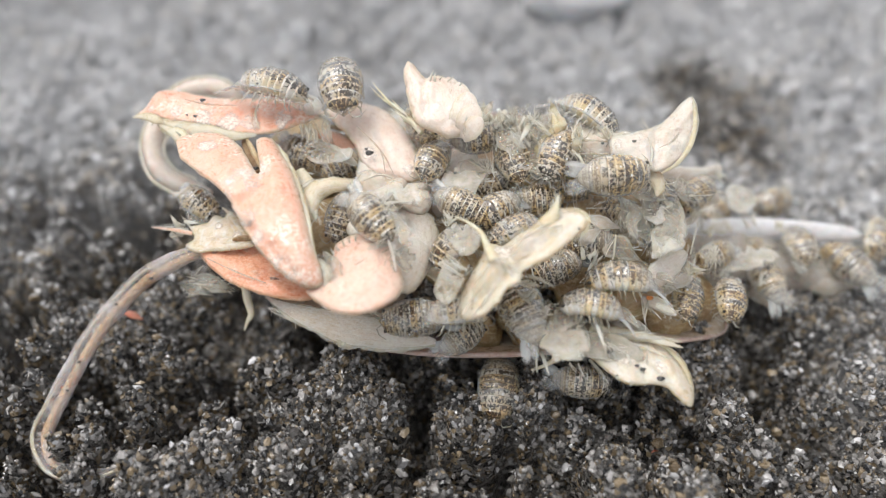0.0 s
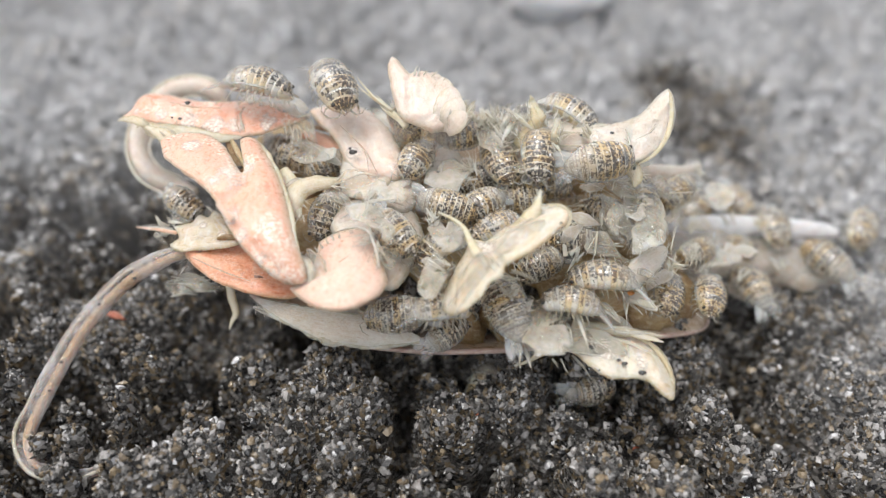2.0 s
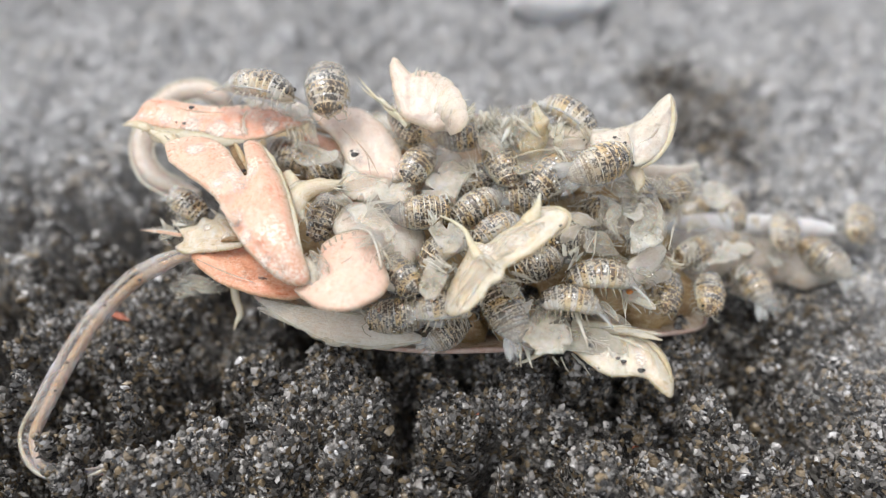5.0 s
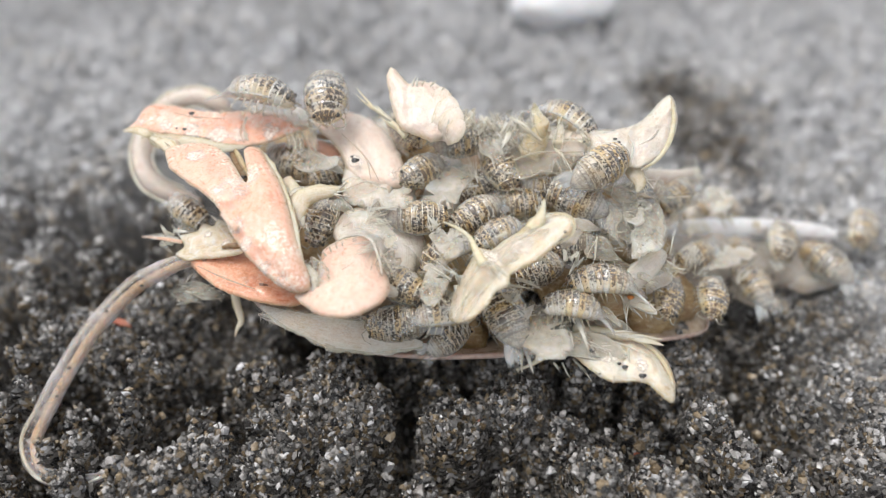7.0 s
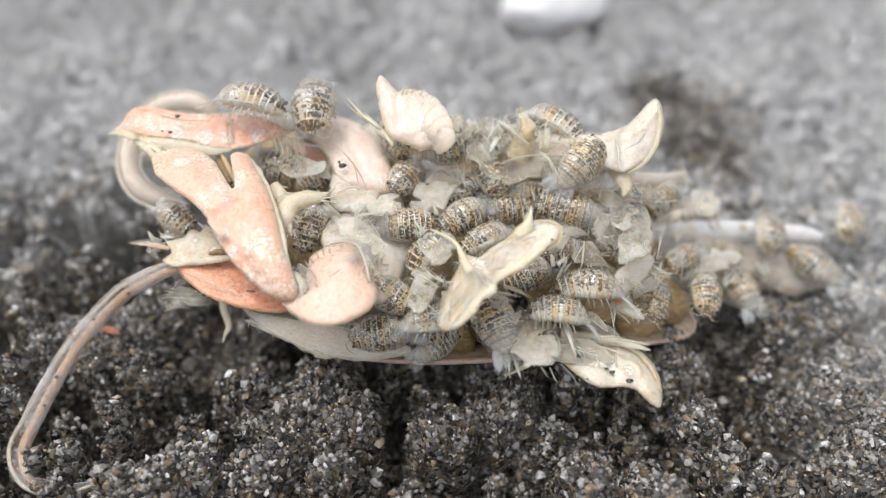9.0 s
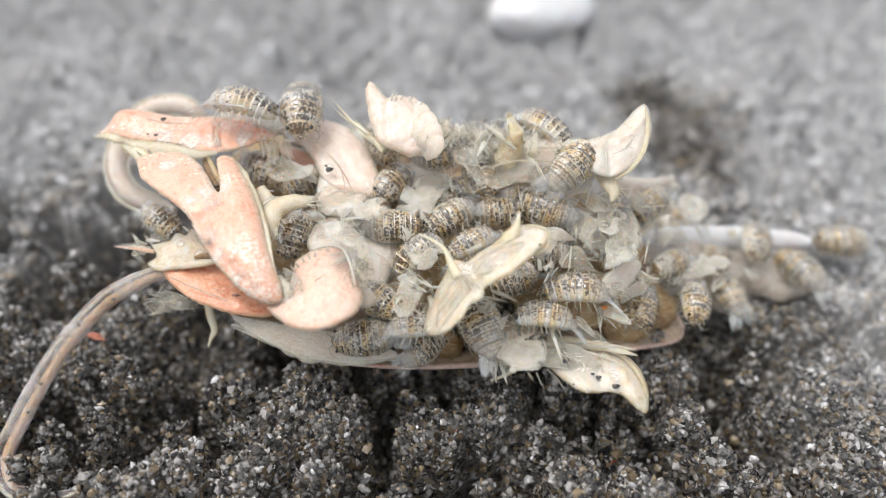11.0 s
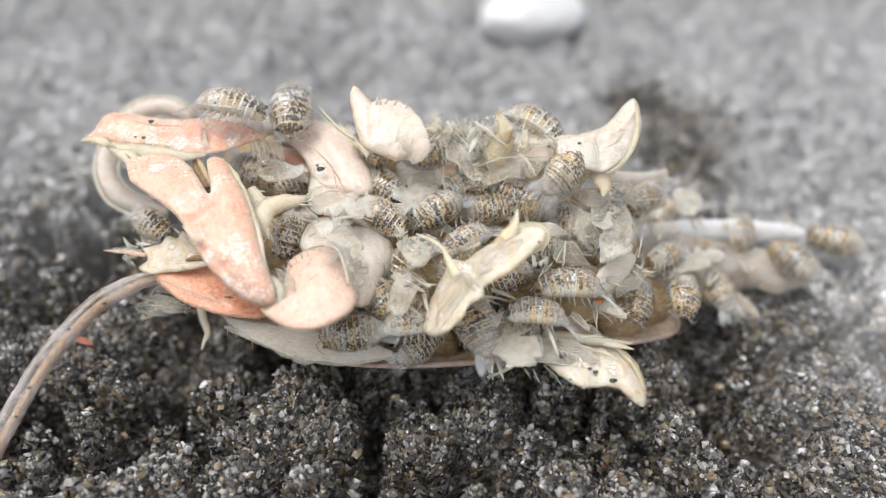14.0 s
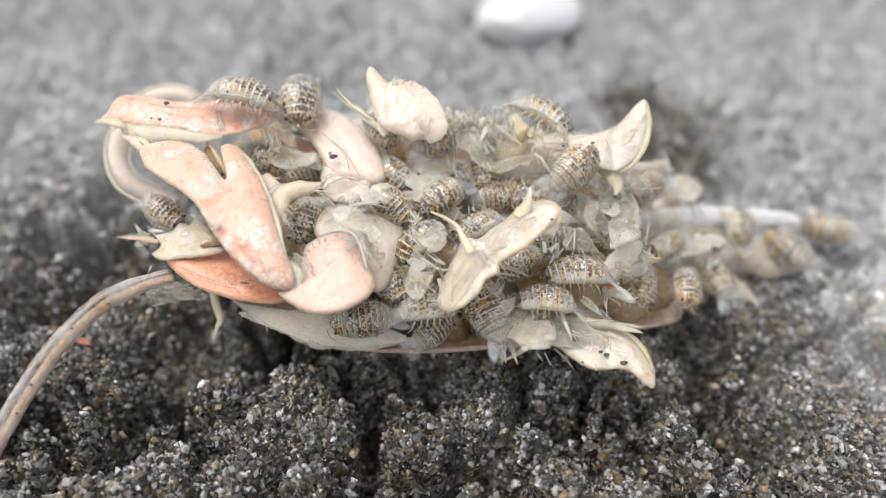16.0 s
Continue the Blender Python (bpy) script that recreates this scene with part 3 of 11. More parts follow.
def clods(x, y, cell, seed):
    """Rounded clods of the given spacing, and the crevices between them, 0 to 1 each."""
    gx, gy = x / cell + seed * 5.7, y / cell + seed * 3.3
    i, j = np.floor(gx).astype(int), np.floor(gy).astype(int)
    best, second = np.full(x.shape, 9.0), np.full(x.shape, 9.0)
    for a in (-1, 0, 1):
        for b in (-1, 0, 1):
            px = i + a + LATTICE[(i + a) % 256, (j + b + 31 * seed) % 256]
            py = j + b + LATTICE[(j + b) % 256, (i + a + 57 * seed) % 256]
            d = np.hypot(gx - px, gy - py)
            second = np.minimum(second, np.maximum(best, d))
            best = np.minimum(best, d)
    return np.sqrt(np.clip(1 - best ** 2 / 0.6, 0, 1)), np.exp(-((second - best) / 0.26) ** 2)


PITS = [(-14, -1.5, 3.6, 2.2), (-11, 1.5, 4, 2.4), (-21, 6, 3.0, 1.4), (-26, 12, 3.0, 1.4), (-24, 1.5, 2.6, 1.2), (0.6, -12.6, 1.6, 1.8), (6, -13.2, 1.6, 1.4),
        (-4.5, -10.5, 0.9, 1.0), (8.6, -9.5, 0.8, 0.8), (24.6, 31, 4.0, 2.2), (24, 24, 3.0, 1.6), (3.5, -4.5, 2.6, 1.0), (-30, 8, 2.5, 1.2), (-19, -1.5, 2, 1.2), (-0.1, -11.6, 0.9, 1.8), (7.3, -8.6, 0.7, 1.2)]


def sand_height(x, y):
    """Height of the sand in millimetres: lumpy and dug up near the crab, smoother farther off."""
    d = np.hypot((x + 19) * 0.7, y + 15)
    dug = 1 / (1 + np.exp(np.clip((d - 32) / 3.5, -30, 30)))
    bx, by = x + 0.5 * lattice_noise(x, y, 1.3, 8), y + 0.5 * lattice_noise(x, y, 1.3, 9)
    big, gap = clods(bx, by, 4.4, 1)
    small, chink = clods(bx, by, 1.7, 2)
    open_gap = np.clip(0.75 + 1.5 * lattice_noise(x, y, 6.0, 11), 0, 1.6)
    lumps = 2.6 * big - 4.6 * gap * open_gap + 1.2 * small - 1.7 * chink * open_gap + 0.5 * lattice_noise(x, y, 4.3, 2) + 0.3 * lattice_noise(x, y, 1.0, 3) - 1.1
    h = (lumps - 0.1) * (0.24 + 1.15 * dug) + 0.16 * lattice_noise(x, y, 0.7, 4) + 0.7 * lattice_noise(x, y, 9.0, 5) * (0.25 + 0.6 * (1 - dug))
    h = h + 2.6 * np.exp(-(((x - 1) / 11) ** 2 + ((y - 4.5) / 6.0) ** 2) ** 2)
    for px, py, r, deep in PITS:
        h = h - deep * np.exp(-((x - px) ** 2 + (y - py) ** 2) / (r * r))
    for gx, gy, nx, ny, wide, deep, start in ((14.2, -9.5, 0.95, 0.32, 1.1, 6.5, -6.5), (22.6, -10.0, 0.90, 0.43, 1.2, 6.5, -6.0)):
        groove = (x - gx) * nx + (y - gy) * ny + 0.5 * lattice_noise(x, y, 2.2, 13)
        h = h - deep * np.exp(-(groove / wide) ** 2) / (1 + np.exp(np.clip((y - start) / 0.6, -30, 30)))
    return h * (1 / (1 + np.exp(np.clip((np.hypot(x, y - 20) - 160) / 20, -30, 30))))


def build_ground():
    near_x, near_y = np.arange(-62, 62.01, 0.25), np.arange(-22, 62.01, 0.25)
    out = np.array([2, 5, 10, 20, 40, 80, 160, 400, 1000, 3000, 10000, 40000.0])
    xs = np.concatenate([-62 - out[::-1], near_x, 62 + out])
    ys = np.concatenate([-22 - out[::-1], near_y, 62 + out])
    gx, gy = np.meshgrid(xs, ys)
    gz = sand_height(gx, gy)
    co = np.stack([gx, gy, gz], -1).reshape(-1, 3) * S
    w, hgt = len(xs), len(ys)
    i = (np.arange(hgt - 1)[:, None] * w + np.arange(w - 1)).ravel()
    quads = np.stack([i, i + 1, i + w + 1, i + w], -1)
    data = bpy.data.meshes.new("ground")
    data.vertices.add(len(co))
    data.vertices.foreach_set("co", co.ravel())
    data.loops.add(quads.size)
    data.loops.foreach_set("vertex_index", quads.ravel())
    data.polygons.add(len(quads))
    data.polygons.foreach_set("loop_start", np.arange(len(quads)) * 4)
    data.polygons.foreach_set("use_smooth", np.ones(len(quads), bool))
    data.update(calc_edges=True)
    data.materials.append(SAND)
    return tagged(new("ground", data), "damp grey beach sand, dug up and lumpy", "sand", kind="structure")


ground = build_ground()


def build_grains(name, label, count, spot, size, ico, seed):
    """Many small angular grains in one mesh. spot(rng, n) gives their places."""
    rng = np.random.RandomState(seed)
    if ico:
        bm = bmesh.new()
        bmesh.ops.create_icosphere(bm, subdivisions=1, radius=1)
        unit = np.array([v.co[:] for v in bm.verts])
        tri = np.array([[v.index for v in f.verts] for f in bm.faces])
        bm.free()
    else:
        unit = np.array([(1, 0, 0), (-1, 0, 0), (0, 1, 0), (0, -1, 0), (0, 0, 1), (0, 0, -1.0)])
        tri = np.array([(0, 2, 4), (2, 1, 4), (1, 3, 4), (3, 0, 4), (2, 0, 5), (1, 2, 5), (3, 1, 5), (0, 3, 5)])
    x, y = spot(rng, count)
    n = len(x)
    r = np.clip(rng.lognormal(math.log(size), 0.5, n), size * 0.4, size * 2.3)
    z = sand_height(x, y) + r * rng.uniform(-0.35, 0.95, n)
    q = rng.normal(size=(n, 4))
    q /= np.linalg.norm(q, axis=1)[:, None]
    a, b, c, d = q.T
    rot = np.stack([1 - 2 * (c * c + d * d), 2 * (b * c - a * d), 2 * (b * d + a * c), 2 * (b * c + a * d), 1 - 2 * (b * b + d * d),
                    2 * (c * d - a * b), 2 * (b * d - a * c), 2 * (c * d + a * b), 1 - 2 * (b * b + c * c)], -1).reshape(n, 3, 3)
    shape = unit[None] * rng.uniform(0.45, 1.4, (n, 1, 3)) * rng.uniform(0.5, 1.3, (n, len(unit), 1))
    co = (np.einsum("nij,nkj->nki", rot, shape) * r[:, None, None] + np.stack([x, y, z], -1)[:, None]) * S
    faces = (tri[None] + (np.arange(n) * len(unit))[:, None, None]).reshape(-1, 3)
    data = bpy.data.meshes.new(name)
    data.vertices.add(co.shape[0] * co.shape[1])
    data.vertices.foreach_set("co", co.ravel())
    data.loops.add(faces.size)
    data.loops.foreach_set("vertex_index", faces.ravel())
    data.polygons.add(len(faces))
    data.polygons.foreach_set("loop_start", np.arange(len(faces)) * 3)
    data.polygons.foreach_set("use_smooth", np.zeros(len(faces), bool))
    data.update(calc_edges=True)
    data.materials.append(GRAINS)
    return tagged(new(name, data), label, "sand", kind="stuff")


def near_spot(rng, n):
    return rng.uniform(-31, 31, n), rng.uniform(-17, 7, n)


def far_spot(rng, n):
    y = 5 + 52 * rng.uniform(0, 1, n) ** 0.8
    return rng.uniform(-1, 1, n) * (33 + y * 0.55), y


build_grains("sand_grains", "loose angular grey, white and brown sand grains", 60000, near_spot, 0.13, True, 3)
build_grains("far_sand_grains", "loose grey sand grains behind the crab", 56000, far_spot, 0.225, False, 4)

# ---- the crab ----
crab = tagged(new("mole_crab"), "dead pale pink mole crab on its back on sand", "crab")


def build_carapace():
    """Egg-shaped bowl of shell with a thin rolled rim, open side up and tilted to the viewer."""
    cx, cy, cz = CENTRE
    around, down = 96, 18
    sag = lambda x: 0.019 * max(x - 3, 0) ** 2
    verts, faces = [], []

    def outline(th):
        c, s = math.cos(th), math.sin(th)
        if s < 0:
            x, y = (17.2 * c ** 0.9 if c > 0 else -15.4 * abs(c) ** 0.74), 9.2 * s
        else:
            x, y = (17.2 - 5.5 * s if c > 0 else 15.4 - 2.0 * s) * c, 9.0 * s
        return x, y - 0.021 * max(x - 3, 0) ** 2 * (1 + min(s, 0))

    def bowl(thick):
        base = len(verts)
        for i in range(down + 1):
            q = i / down
            f = 1 - q
            dz = -DEEP * (1 - f ** 2.1)
            for j in range(around):
                ox, oy = outline(2 * math.pi * j / around)
                k = (f - thick * 0.012) if i else 1.0 - thick * 0.004
                x, y = ox * max(k, 0.001), oy * max(k, 0.001)
                z = dz + thick * 0.22 * (i > 0)
                n = 0.15 * noise.noise(Vector((x * 0.4, y * 0.4, z * 0.5)))
                verts.append(((cx + x) * S, (cy + y) * S, (cz + z * (1 - 0.02 * max(x, 0)) + n + RISE * y - sag(x)) * S))
        for i in range(down):
            for j in range(around):
                k = (j + 1) % around
                f = (base + i * around + j, base + i * around + k, base + (i + 1) * around + k, base + (i + 1) * around + j)
                faces.append(f if thick else f[::-1])
        return base

    a, b = bowl(0), bowl(1)
    for j in range(around):
        k = (j + 1) % around
        faces.append((a + j, a + k, b + k, b + j))
    body = part("carapace", finish(bpy.data.meshes.new("carapace"), verts, faces), CARAPACE, crab, "pale bowl-shaped carapace lying open side up")
    rim = []
    for j in range(49):
        th = 2 * math.pi * j / 48
        ox, oy = outline(th)
        rim.append((cx + ox, cy + oy, cz + RISE * oy + 0.05 - sag(ox), 0.14 + 0.04 * math.sin(7 * th)))
    v, f, uv = sweep(rim, 0.9, 0.08, around=8, steps=3)
    part("rim", finish(bpy.data.meshes.new("rim"), v, f, uv), RIM, body, "pinkish rolled rim of the carapace")


CENTRE, DEEP, RISE = (0.9, 3.3, 7.5), 6.4, 0.27
build_carapace()

antenna = holder("antenna", crab, "long pale curved antenna with grit stuck to it")
limb("flagellum", SKIN, [(-15.58, -0.85, 9.00, 0.50), (-17.25, -1.05, 8.50, 0.53), (-18.74, -1.27, 7.80, 0.63), (-20.84, -1.36, 6.30, 0.68), (-23.30, -3.11, 4.30, 0.70), (-24.64, -5.31, 3.00, 0.69), (-25.49, -7.64, 2.00, 0.71), (-26.00, -9.50, 1.20, 0.74), (-25.08, -11.14, 0.80, 0.64), (-23.15, -11.93, 0.60, 0.48), (-21.36, -11.67, 0.60, 0.33), (-20.05, -10.91, 0.60, 0.12)], antenna, flat=0.85)
# pale strip added along one side, standing for the edge highlight
limb("rim", HAIR, [(-15.62, -0.49, 9.12, 0.05), (-17.30, -0.67, 8.62, 0.13), (-18.78, -0.82, 7.92, 0.13), (-21.02, -0.91, 6.42, 0.13), (-23.66, -2.76, 4.42, 0.13), (-25.09, -5.09, 3.12, 0.13), (-25.98, -7.48, 2.12, 0.13), (-26.53, -9.56, 1.32, 0.13), (-25.22, -11.55, 0.92, 0.13), (-23.25, -12.24, 0.72, 0.13), (-21.43, -11.88, 0.72, 0.13), (-20.08, -10.99, 0.72, 0.05)], antenna, flat=0.8, label="added pale strip for the highlight on the antenna's glassy edge")
limb("inner_band", CORE, [(-15.42, -0.89, 8.90, 0.28), (-17.09, -1.15, 8.40, 0.31), (-18.56, -1.42, 7.70, 0.35), (-20.65, -1.55, 6.20, 0.37), (-23.08, -3.21, 4.20, 0.37), (-24.41, -5.43, 2.90, 0.34), (-25.28, -7.72, 1.90, 0.33), (-25.75, -9.50, 1.10, 0.33), (-24.95, -10.99, 0.70, 0.27), (-23.08, -11.79, 0.50, 0.17), (-21.59, -11.64, 0.50, 0.06)], antenna, flat=0.8, label="amber core of the antenna")
fleck(antenna, (-19.40, -2.16, 7.60), 0.16, SPECK)
fleck(antenna, (-20.58, -1.90, 7.00), 0.14, SPECK)
fleck(antenna, (-21.98, -2.76, 5.80), 0.14, SPECK)
fleck(antenna, (-24.18, -5.60, 3.50), 0.16, SPECK)
fleck(antenna, (-23.86, -4.25, 4.10), 0.11, SPECK)
fleck(antenna, (-24.68, -7.19, 2.70), 0.14, SPECK)
curled_antenna = holder("curled_antenna", crab, "translucent antenna curled into an open loop")
limb("loop", LOOP, [(-15.97, 11.88, 10.45, 0.46), (-16.28, 11.93, 11.78, 0.69), (-17.84, 12.34, 12.28, 0.73), (-19.92, 12.03, 11.81, 0.77), (-21.27, 10.43, 10.78, 0.85), (-21.66, 8.57, 9.68, 0.84), (-20.76, 7.01, 8.64, 0.80), (-18.90, 6.42, 7.84, 0.68), (-17.41, 5.86, 7.70, 0.40)], curled_antenna, flat=0.8, fringe=6)
limb("core", MEMBRANE, [(-16.77, 12.16, 11.44, 0.16), (-17.92, 12.25, 11.86, 0.29), (-19.76, 11.73, 11.34, 0.29), (-20.90, 10.07, 10.30, 0.24), (-21.08, 8.33, 9.36, 0.20)], curled_antenna, flat=0.8)
front_leg = holder("front_leg", crab, "flat pink front leg with a cream pointed tip")
plate("dactyl", PINK, [(-21.33, 6.83, 13.20), (-20.83, 7.71, 13.25), (-20.68, 9.12, 13.29), (-20.16, 9.73, 13.29), (-18.72, 9.56, 13.27), (-16.86, 9.00, 13.23), (-15.01, 8.91, 13.20), (-13.88, 9.01, 13.18), (-12.26, 8.99, 13.15), (-10.67, 8.56, 13.12), (-9.24, 7.80, 13.10), (-8.94, 7.22, 13.10), (-10.27, 6.30, 13.12), (-11.34, 5.59, 13.14), (-12.52, 5.08, 13.17), (-14.59, 5.08, 13.21), (-15.48, 5.67, 13.22), (-17.11, 6.06, 13.25), (-18.73, 6.21, 13.28), (-19.98, 6.76, 13.29), (-20.63, 6.76, 13.25)], front_leg, 0.45, creases=[(-0.22, 0.22, [(-13.68, 8.75, 13.18), (-13.23, 7.37, 13.17), (-13.00, 5.31, 13.18)]), (0.14, 0.4, [(-19.60, 8.52, 13.29), (-16.73, 7.61, 13.24), (-13.74, 7.68, 13.18)]), (-0.14, 0.3, [(-18.40, 6.79, 13.27), (-16.13, 6.59, 13.23), (-13.48, 6.28, 13.18), (-10.61, 6.86, 13.13)])], deposit=[(-16.83, 6.45, 13.24, 0.89), (-15.02, 5.75, 13.21, 0.82), (-18.46, 7.04, 13.27, 0.62), (-20.28, 7.54, 13.29, 0.55), (-13.43, 6.04, 13.18, 0.68), (-11.62, 6.21, 13.15, 0.62)], fringe=3)
limb("tip", CREAM_PALE, [(-19.16, 5.93, 13.44, 0.09), (-19.57, 5.98, 13.58, 0.29), (-20.20, 6.34, 13.54, 0.29), (-20.87, 6.53, 13.46, 0.17), (-21.33, 6.58, 13.33, 0.06)], front_leg, flat=0.25, lump=0.1, label="pale cream pointed tip")
limb("crease", CUTICLE, [(-13.24, 7.56, 13.72, 0.06), (-13.28, 6.57, 13.74, 0.09), (-13.01, 5.66, 13.50, 0.09), (-12.72, 5.35, 13.14, 0.05)], front_leg, flat=0.4)
bristles("bristles", HAIR, [((-20.48, 6.58, 13.33), (-20.49, 5.80, 13.54), 0.056), ((-19.26, 6.03, 13.19), (-19.19, 4.99, 13.32), 0.055), ((-18.76, 5.94, 13.16), (-18.52, 4.73, 13.25), 0.055), ((-18.19, 5.85, 13.14), (-17.93, 4.64, 13.22), 0.055), ((-19.75, 6.30, 13.26), (-19.83, 5.44, 13.44), 0.055), ((-16.98, 5.44, 13.17), (-16.36, 4.51, 13.32), 0.055), ((-14.54, 8.33, 13.64), (-15.02, 8.57, 14.11), 0.057), ((-13.74, 8.09, 13.58), (-12.97, 8.47, 14.08), 0.057), ((-12.62, 8.14, 13.59), (-11.81, 8.27, 14.04), 0.057), ((-10.92, 8.97, 13.12), (-10.10, 9.02, 13.54), 0.058), ((-9.97, 8.14, 13.59), (-9.40, 6.71, 13.64), 0.057), ((-15.26, 8.14, 13.59), (-14.44, 8.27, 14.04), 0.057)], front_leg)
fleck(front_leg, (-16.60, 6.86, 14.50), 0.22, SPECK)
fleck(front_leg, (-16.85, 5.59, 14.17), 0.16, SPECK)
fleck(front_leg, (-17.37, 5.68, 14.19), 0.11, SPECK)
near_leg = holder("near_leg", crab, "thick folded salmon-pink leg with granular shell")
plate("merus", PINK, [(-17.76, 3.77, 13.71), (-17.35, 4.54, 13.70), (-16.18, 4.90, 13.70), (-14.83, 4.48, 13.70), (-13.76, 3.47, 13.71), (-12.93, 2.10, 13.72), (-12.08, 0.72, 13.74), (-12.09, 1.49, 13.73), (-12.53, 2.95, 13.71), (-12.80, 4.00, 13.70), (-12.31, 4.42, 13.70), (-11.59, 3.77, 13.71), (-9.96, 0.56, 13.74), (-9.31, -1.19, 13.65), (-8.81, -2.85, 13.40), (-8.35, -4.17, 12.88), (-7.73, -5.50, 11.66), (-7.95, -5.80, 11.14), (-8.87, -5.83, 11.09), (-9.94, -5.48, 11.69), (-11.26, -4.62, 12.62), (-12.37, -3.29, 13.33), (-13.29, -1.53, 13.60), (-14.32, -0.44, 13.75), (-15.82, 0.94, 13.73), (-17.10, 2.21, 13.72)], near_leg, 0.5, creases=[(-0.3, 0.45, [(-11.85, 0.40, 13.74), (-11.78, -0.76, 13.72), (-12.32, -1.49, 13.61), (-13.03, -1.91, 13.54)]), (0.16, 0.5, [(-17.06, 3.41, 13.71), (-15.49, 2.72, 13.72), (-13.91, 1.05, 13.73)]), (0.18, 0.6, [(-10.94, 1.60, 13.73), (-9.97, -1.40, 13.62), (-9.34, -4.02, 12.97), (-8.50, -5.31, 12.01)]), (-0.12, 0.3, [(-11.60, -3.59, 13.22), (-10.57, -4.59, 12.63), (-9.15, -5.47, 11.72)])], deposit=[(-12.42, -0.13, 13.75, 1.44), (-13.29, -0.28, 13.75, 0.89), (-12.19, -2.85, 13.40, 0.75), (-11.41, -4.02, 12.97, 0.68), (-10.38, -5.01, 12.38, 0.62), (-15.60, 3.18, 13.71, 0.55), (-11.70, 1.05, 13.73, 0.68), (-9.32, -5.55, 11.58, 0.68)], fringe=4)
limb("flange", CREAM_PALE, [(-12.09, 4.39, 13.50, 0.14), (-11.23, 2.98, 13.60, 0.28), (-10.21, 0.94, 13.60, 0.31), (-9.39, -1.01, 13.50, 0.26), (-8.84, -2.64, 13.20, 0.23), (-8.46, -3.98, 12.70, 0.16), (-8.13, -4.83, 12.20, 0.10)], near_leg, flat=0.3, lump=0.16, label="cream outer flange")
limb("joint", CUTICLE, [(-8.87, -3.67, 11.72, 0.07), (-8.16, -4.44, 11.85, 0.19), (-7.58, -5.23, 11.84, 0.29), (-7.46, -5.84, 11.47, 0.25), (-7.71, -6.29, 11.03, 0.08)], near_leg, flat=0.3, lump=0.4, label="white wrinkled joint membrane", fringe=10)
limb("joint", MEMBRANE, [(-7.93, -3.77, 11.82, 0.06), (-7.29, -4.74, 11.88, 0.35), (-7.08, -5.65, 11.68, 0.38), (-7.32, -6.26, 11.18, 0.09)], near_leg, flat=0.25, lump=0.4, fringe=8)
limb("notch", AMBER, [(-13.96, 5.07, 12.90, 0.22), (-13.42, 4.01, 12.90, 0.32), (-12.83, 2.80, 12.90, 0.32), (-12.46, 2.03, 12.80, 0.18)], near_leg, flat=0.4, label="amber slit between the leg joints")
limb("ridge", AMBER_PALE, [(-13.89, 5.29, 13.10, 0.11), (-13.11, 3.72, 13.30, 0.18), (-12.49, 2.47, 13.30, 0.17), (-12.23, 1.99, 13.10, 0.07)], near_leg, flat=0.7, lump=0.1, label="ribbed tan ridge in the slit")
fleck(near_leg, (-12.59, 1.95, 13.14), 0.21, SPECK)
bristles("bristles", HAIR, [((-7.24, -4.04, 11.86), (-7.43, -3.91, 12.32), 0.065), ((-7.00, -3.81, 11.94), (-7.16, -3.64, 12.41), 0.065), ((-6.70, -3.53, 12.04), (-6.80, -3.33, 12.52), 0.065), ((-6.38, -3.33, 12.11), (-6.45, -3.16, 12.58), 0.065), ((-6.07, -3.19, 12.16), (-6.07, -3.09, 12.60), 0.065), ((-13.64, -1.61, 12.84), (-13.87, -1.65, 13.23), 0.083), ((-17.56, 4.18, 13.92), (-17.79, 4.12, 14.32), 0.071), ((-16.86, 4.27, 13.94), (-17.12, 4.29, 14.36), 0.071)], near_leg)
hip = holder("hip", crab, "swollen pale pink basal leg segment")
plate("coxa", PINK_PALE, [(-7.40, -2.74, 11.22), (-6.58, -2.09, 11.42), (-5.52, -1.75, 11.56), (-4.69, -1.78, 11.45), (-4.06, -2.77, 11.38), (-3.57, -4.43, 11.33), (-3.23, -5.90, 11.30), (-3.98, -7.33, 11.41), (-5.37, -8.17, 11.58), (-6.62, -7.86, 11.26), (-7.77, -6.98, 10.86), (-8.75, -5.71, 10.53), (-8.22, -5.57, 10.75), (-7.71, -5.09, 10.99), (-7.52, -4.09, 11.12)], hip, 0.62, creases=[(0.1, 0.22, [(-6.33, -7.05, 11.36), (-5.15, -6.18, 11.56), (-4.31, -4.75, 11.43)]), (-0.12, 0.18, [(-7.01, -6.70, 11.20), (-6.11, -6.07, 11.44), (-5.12, -4.63, 11.54)]), (-0.12, 0.16, [(-6.26, -2.59, 11.49), (-5.32, -2.26, 11.54), (-4.28, -2.89, 11.41)])], deposit=[(-7.26, -4.53, 11.20, 0.41), (-7.64, -5.66, 10.99, 0.41), (-5.50, -2.09, 11.56, 0.41)], fringe=3)
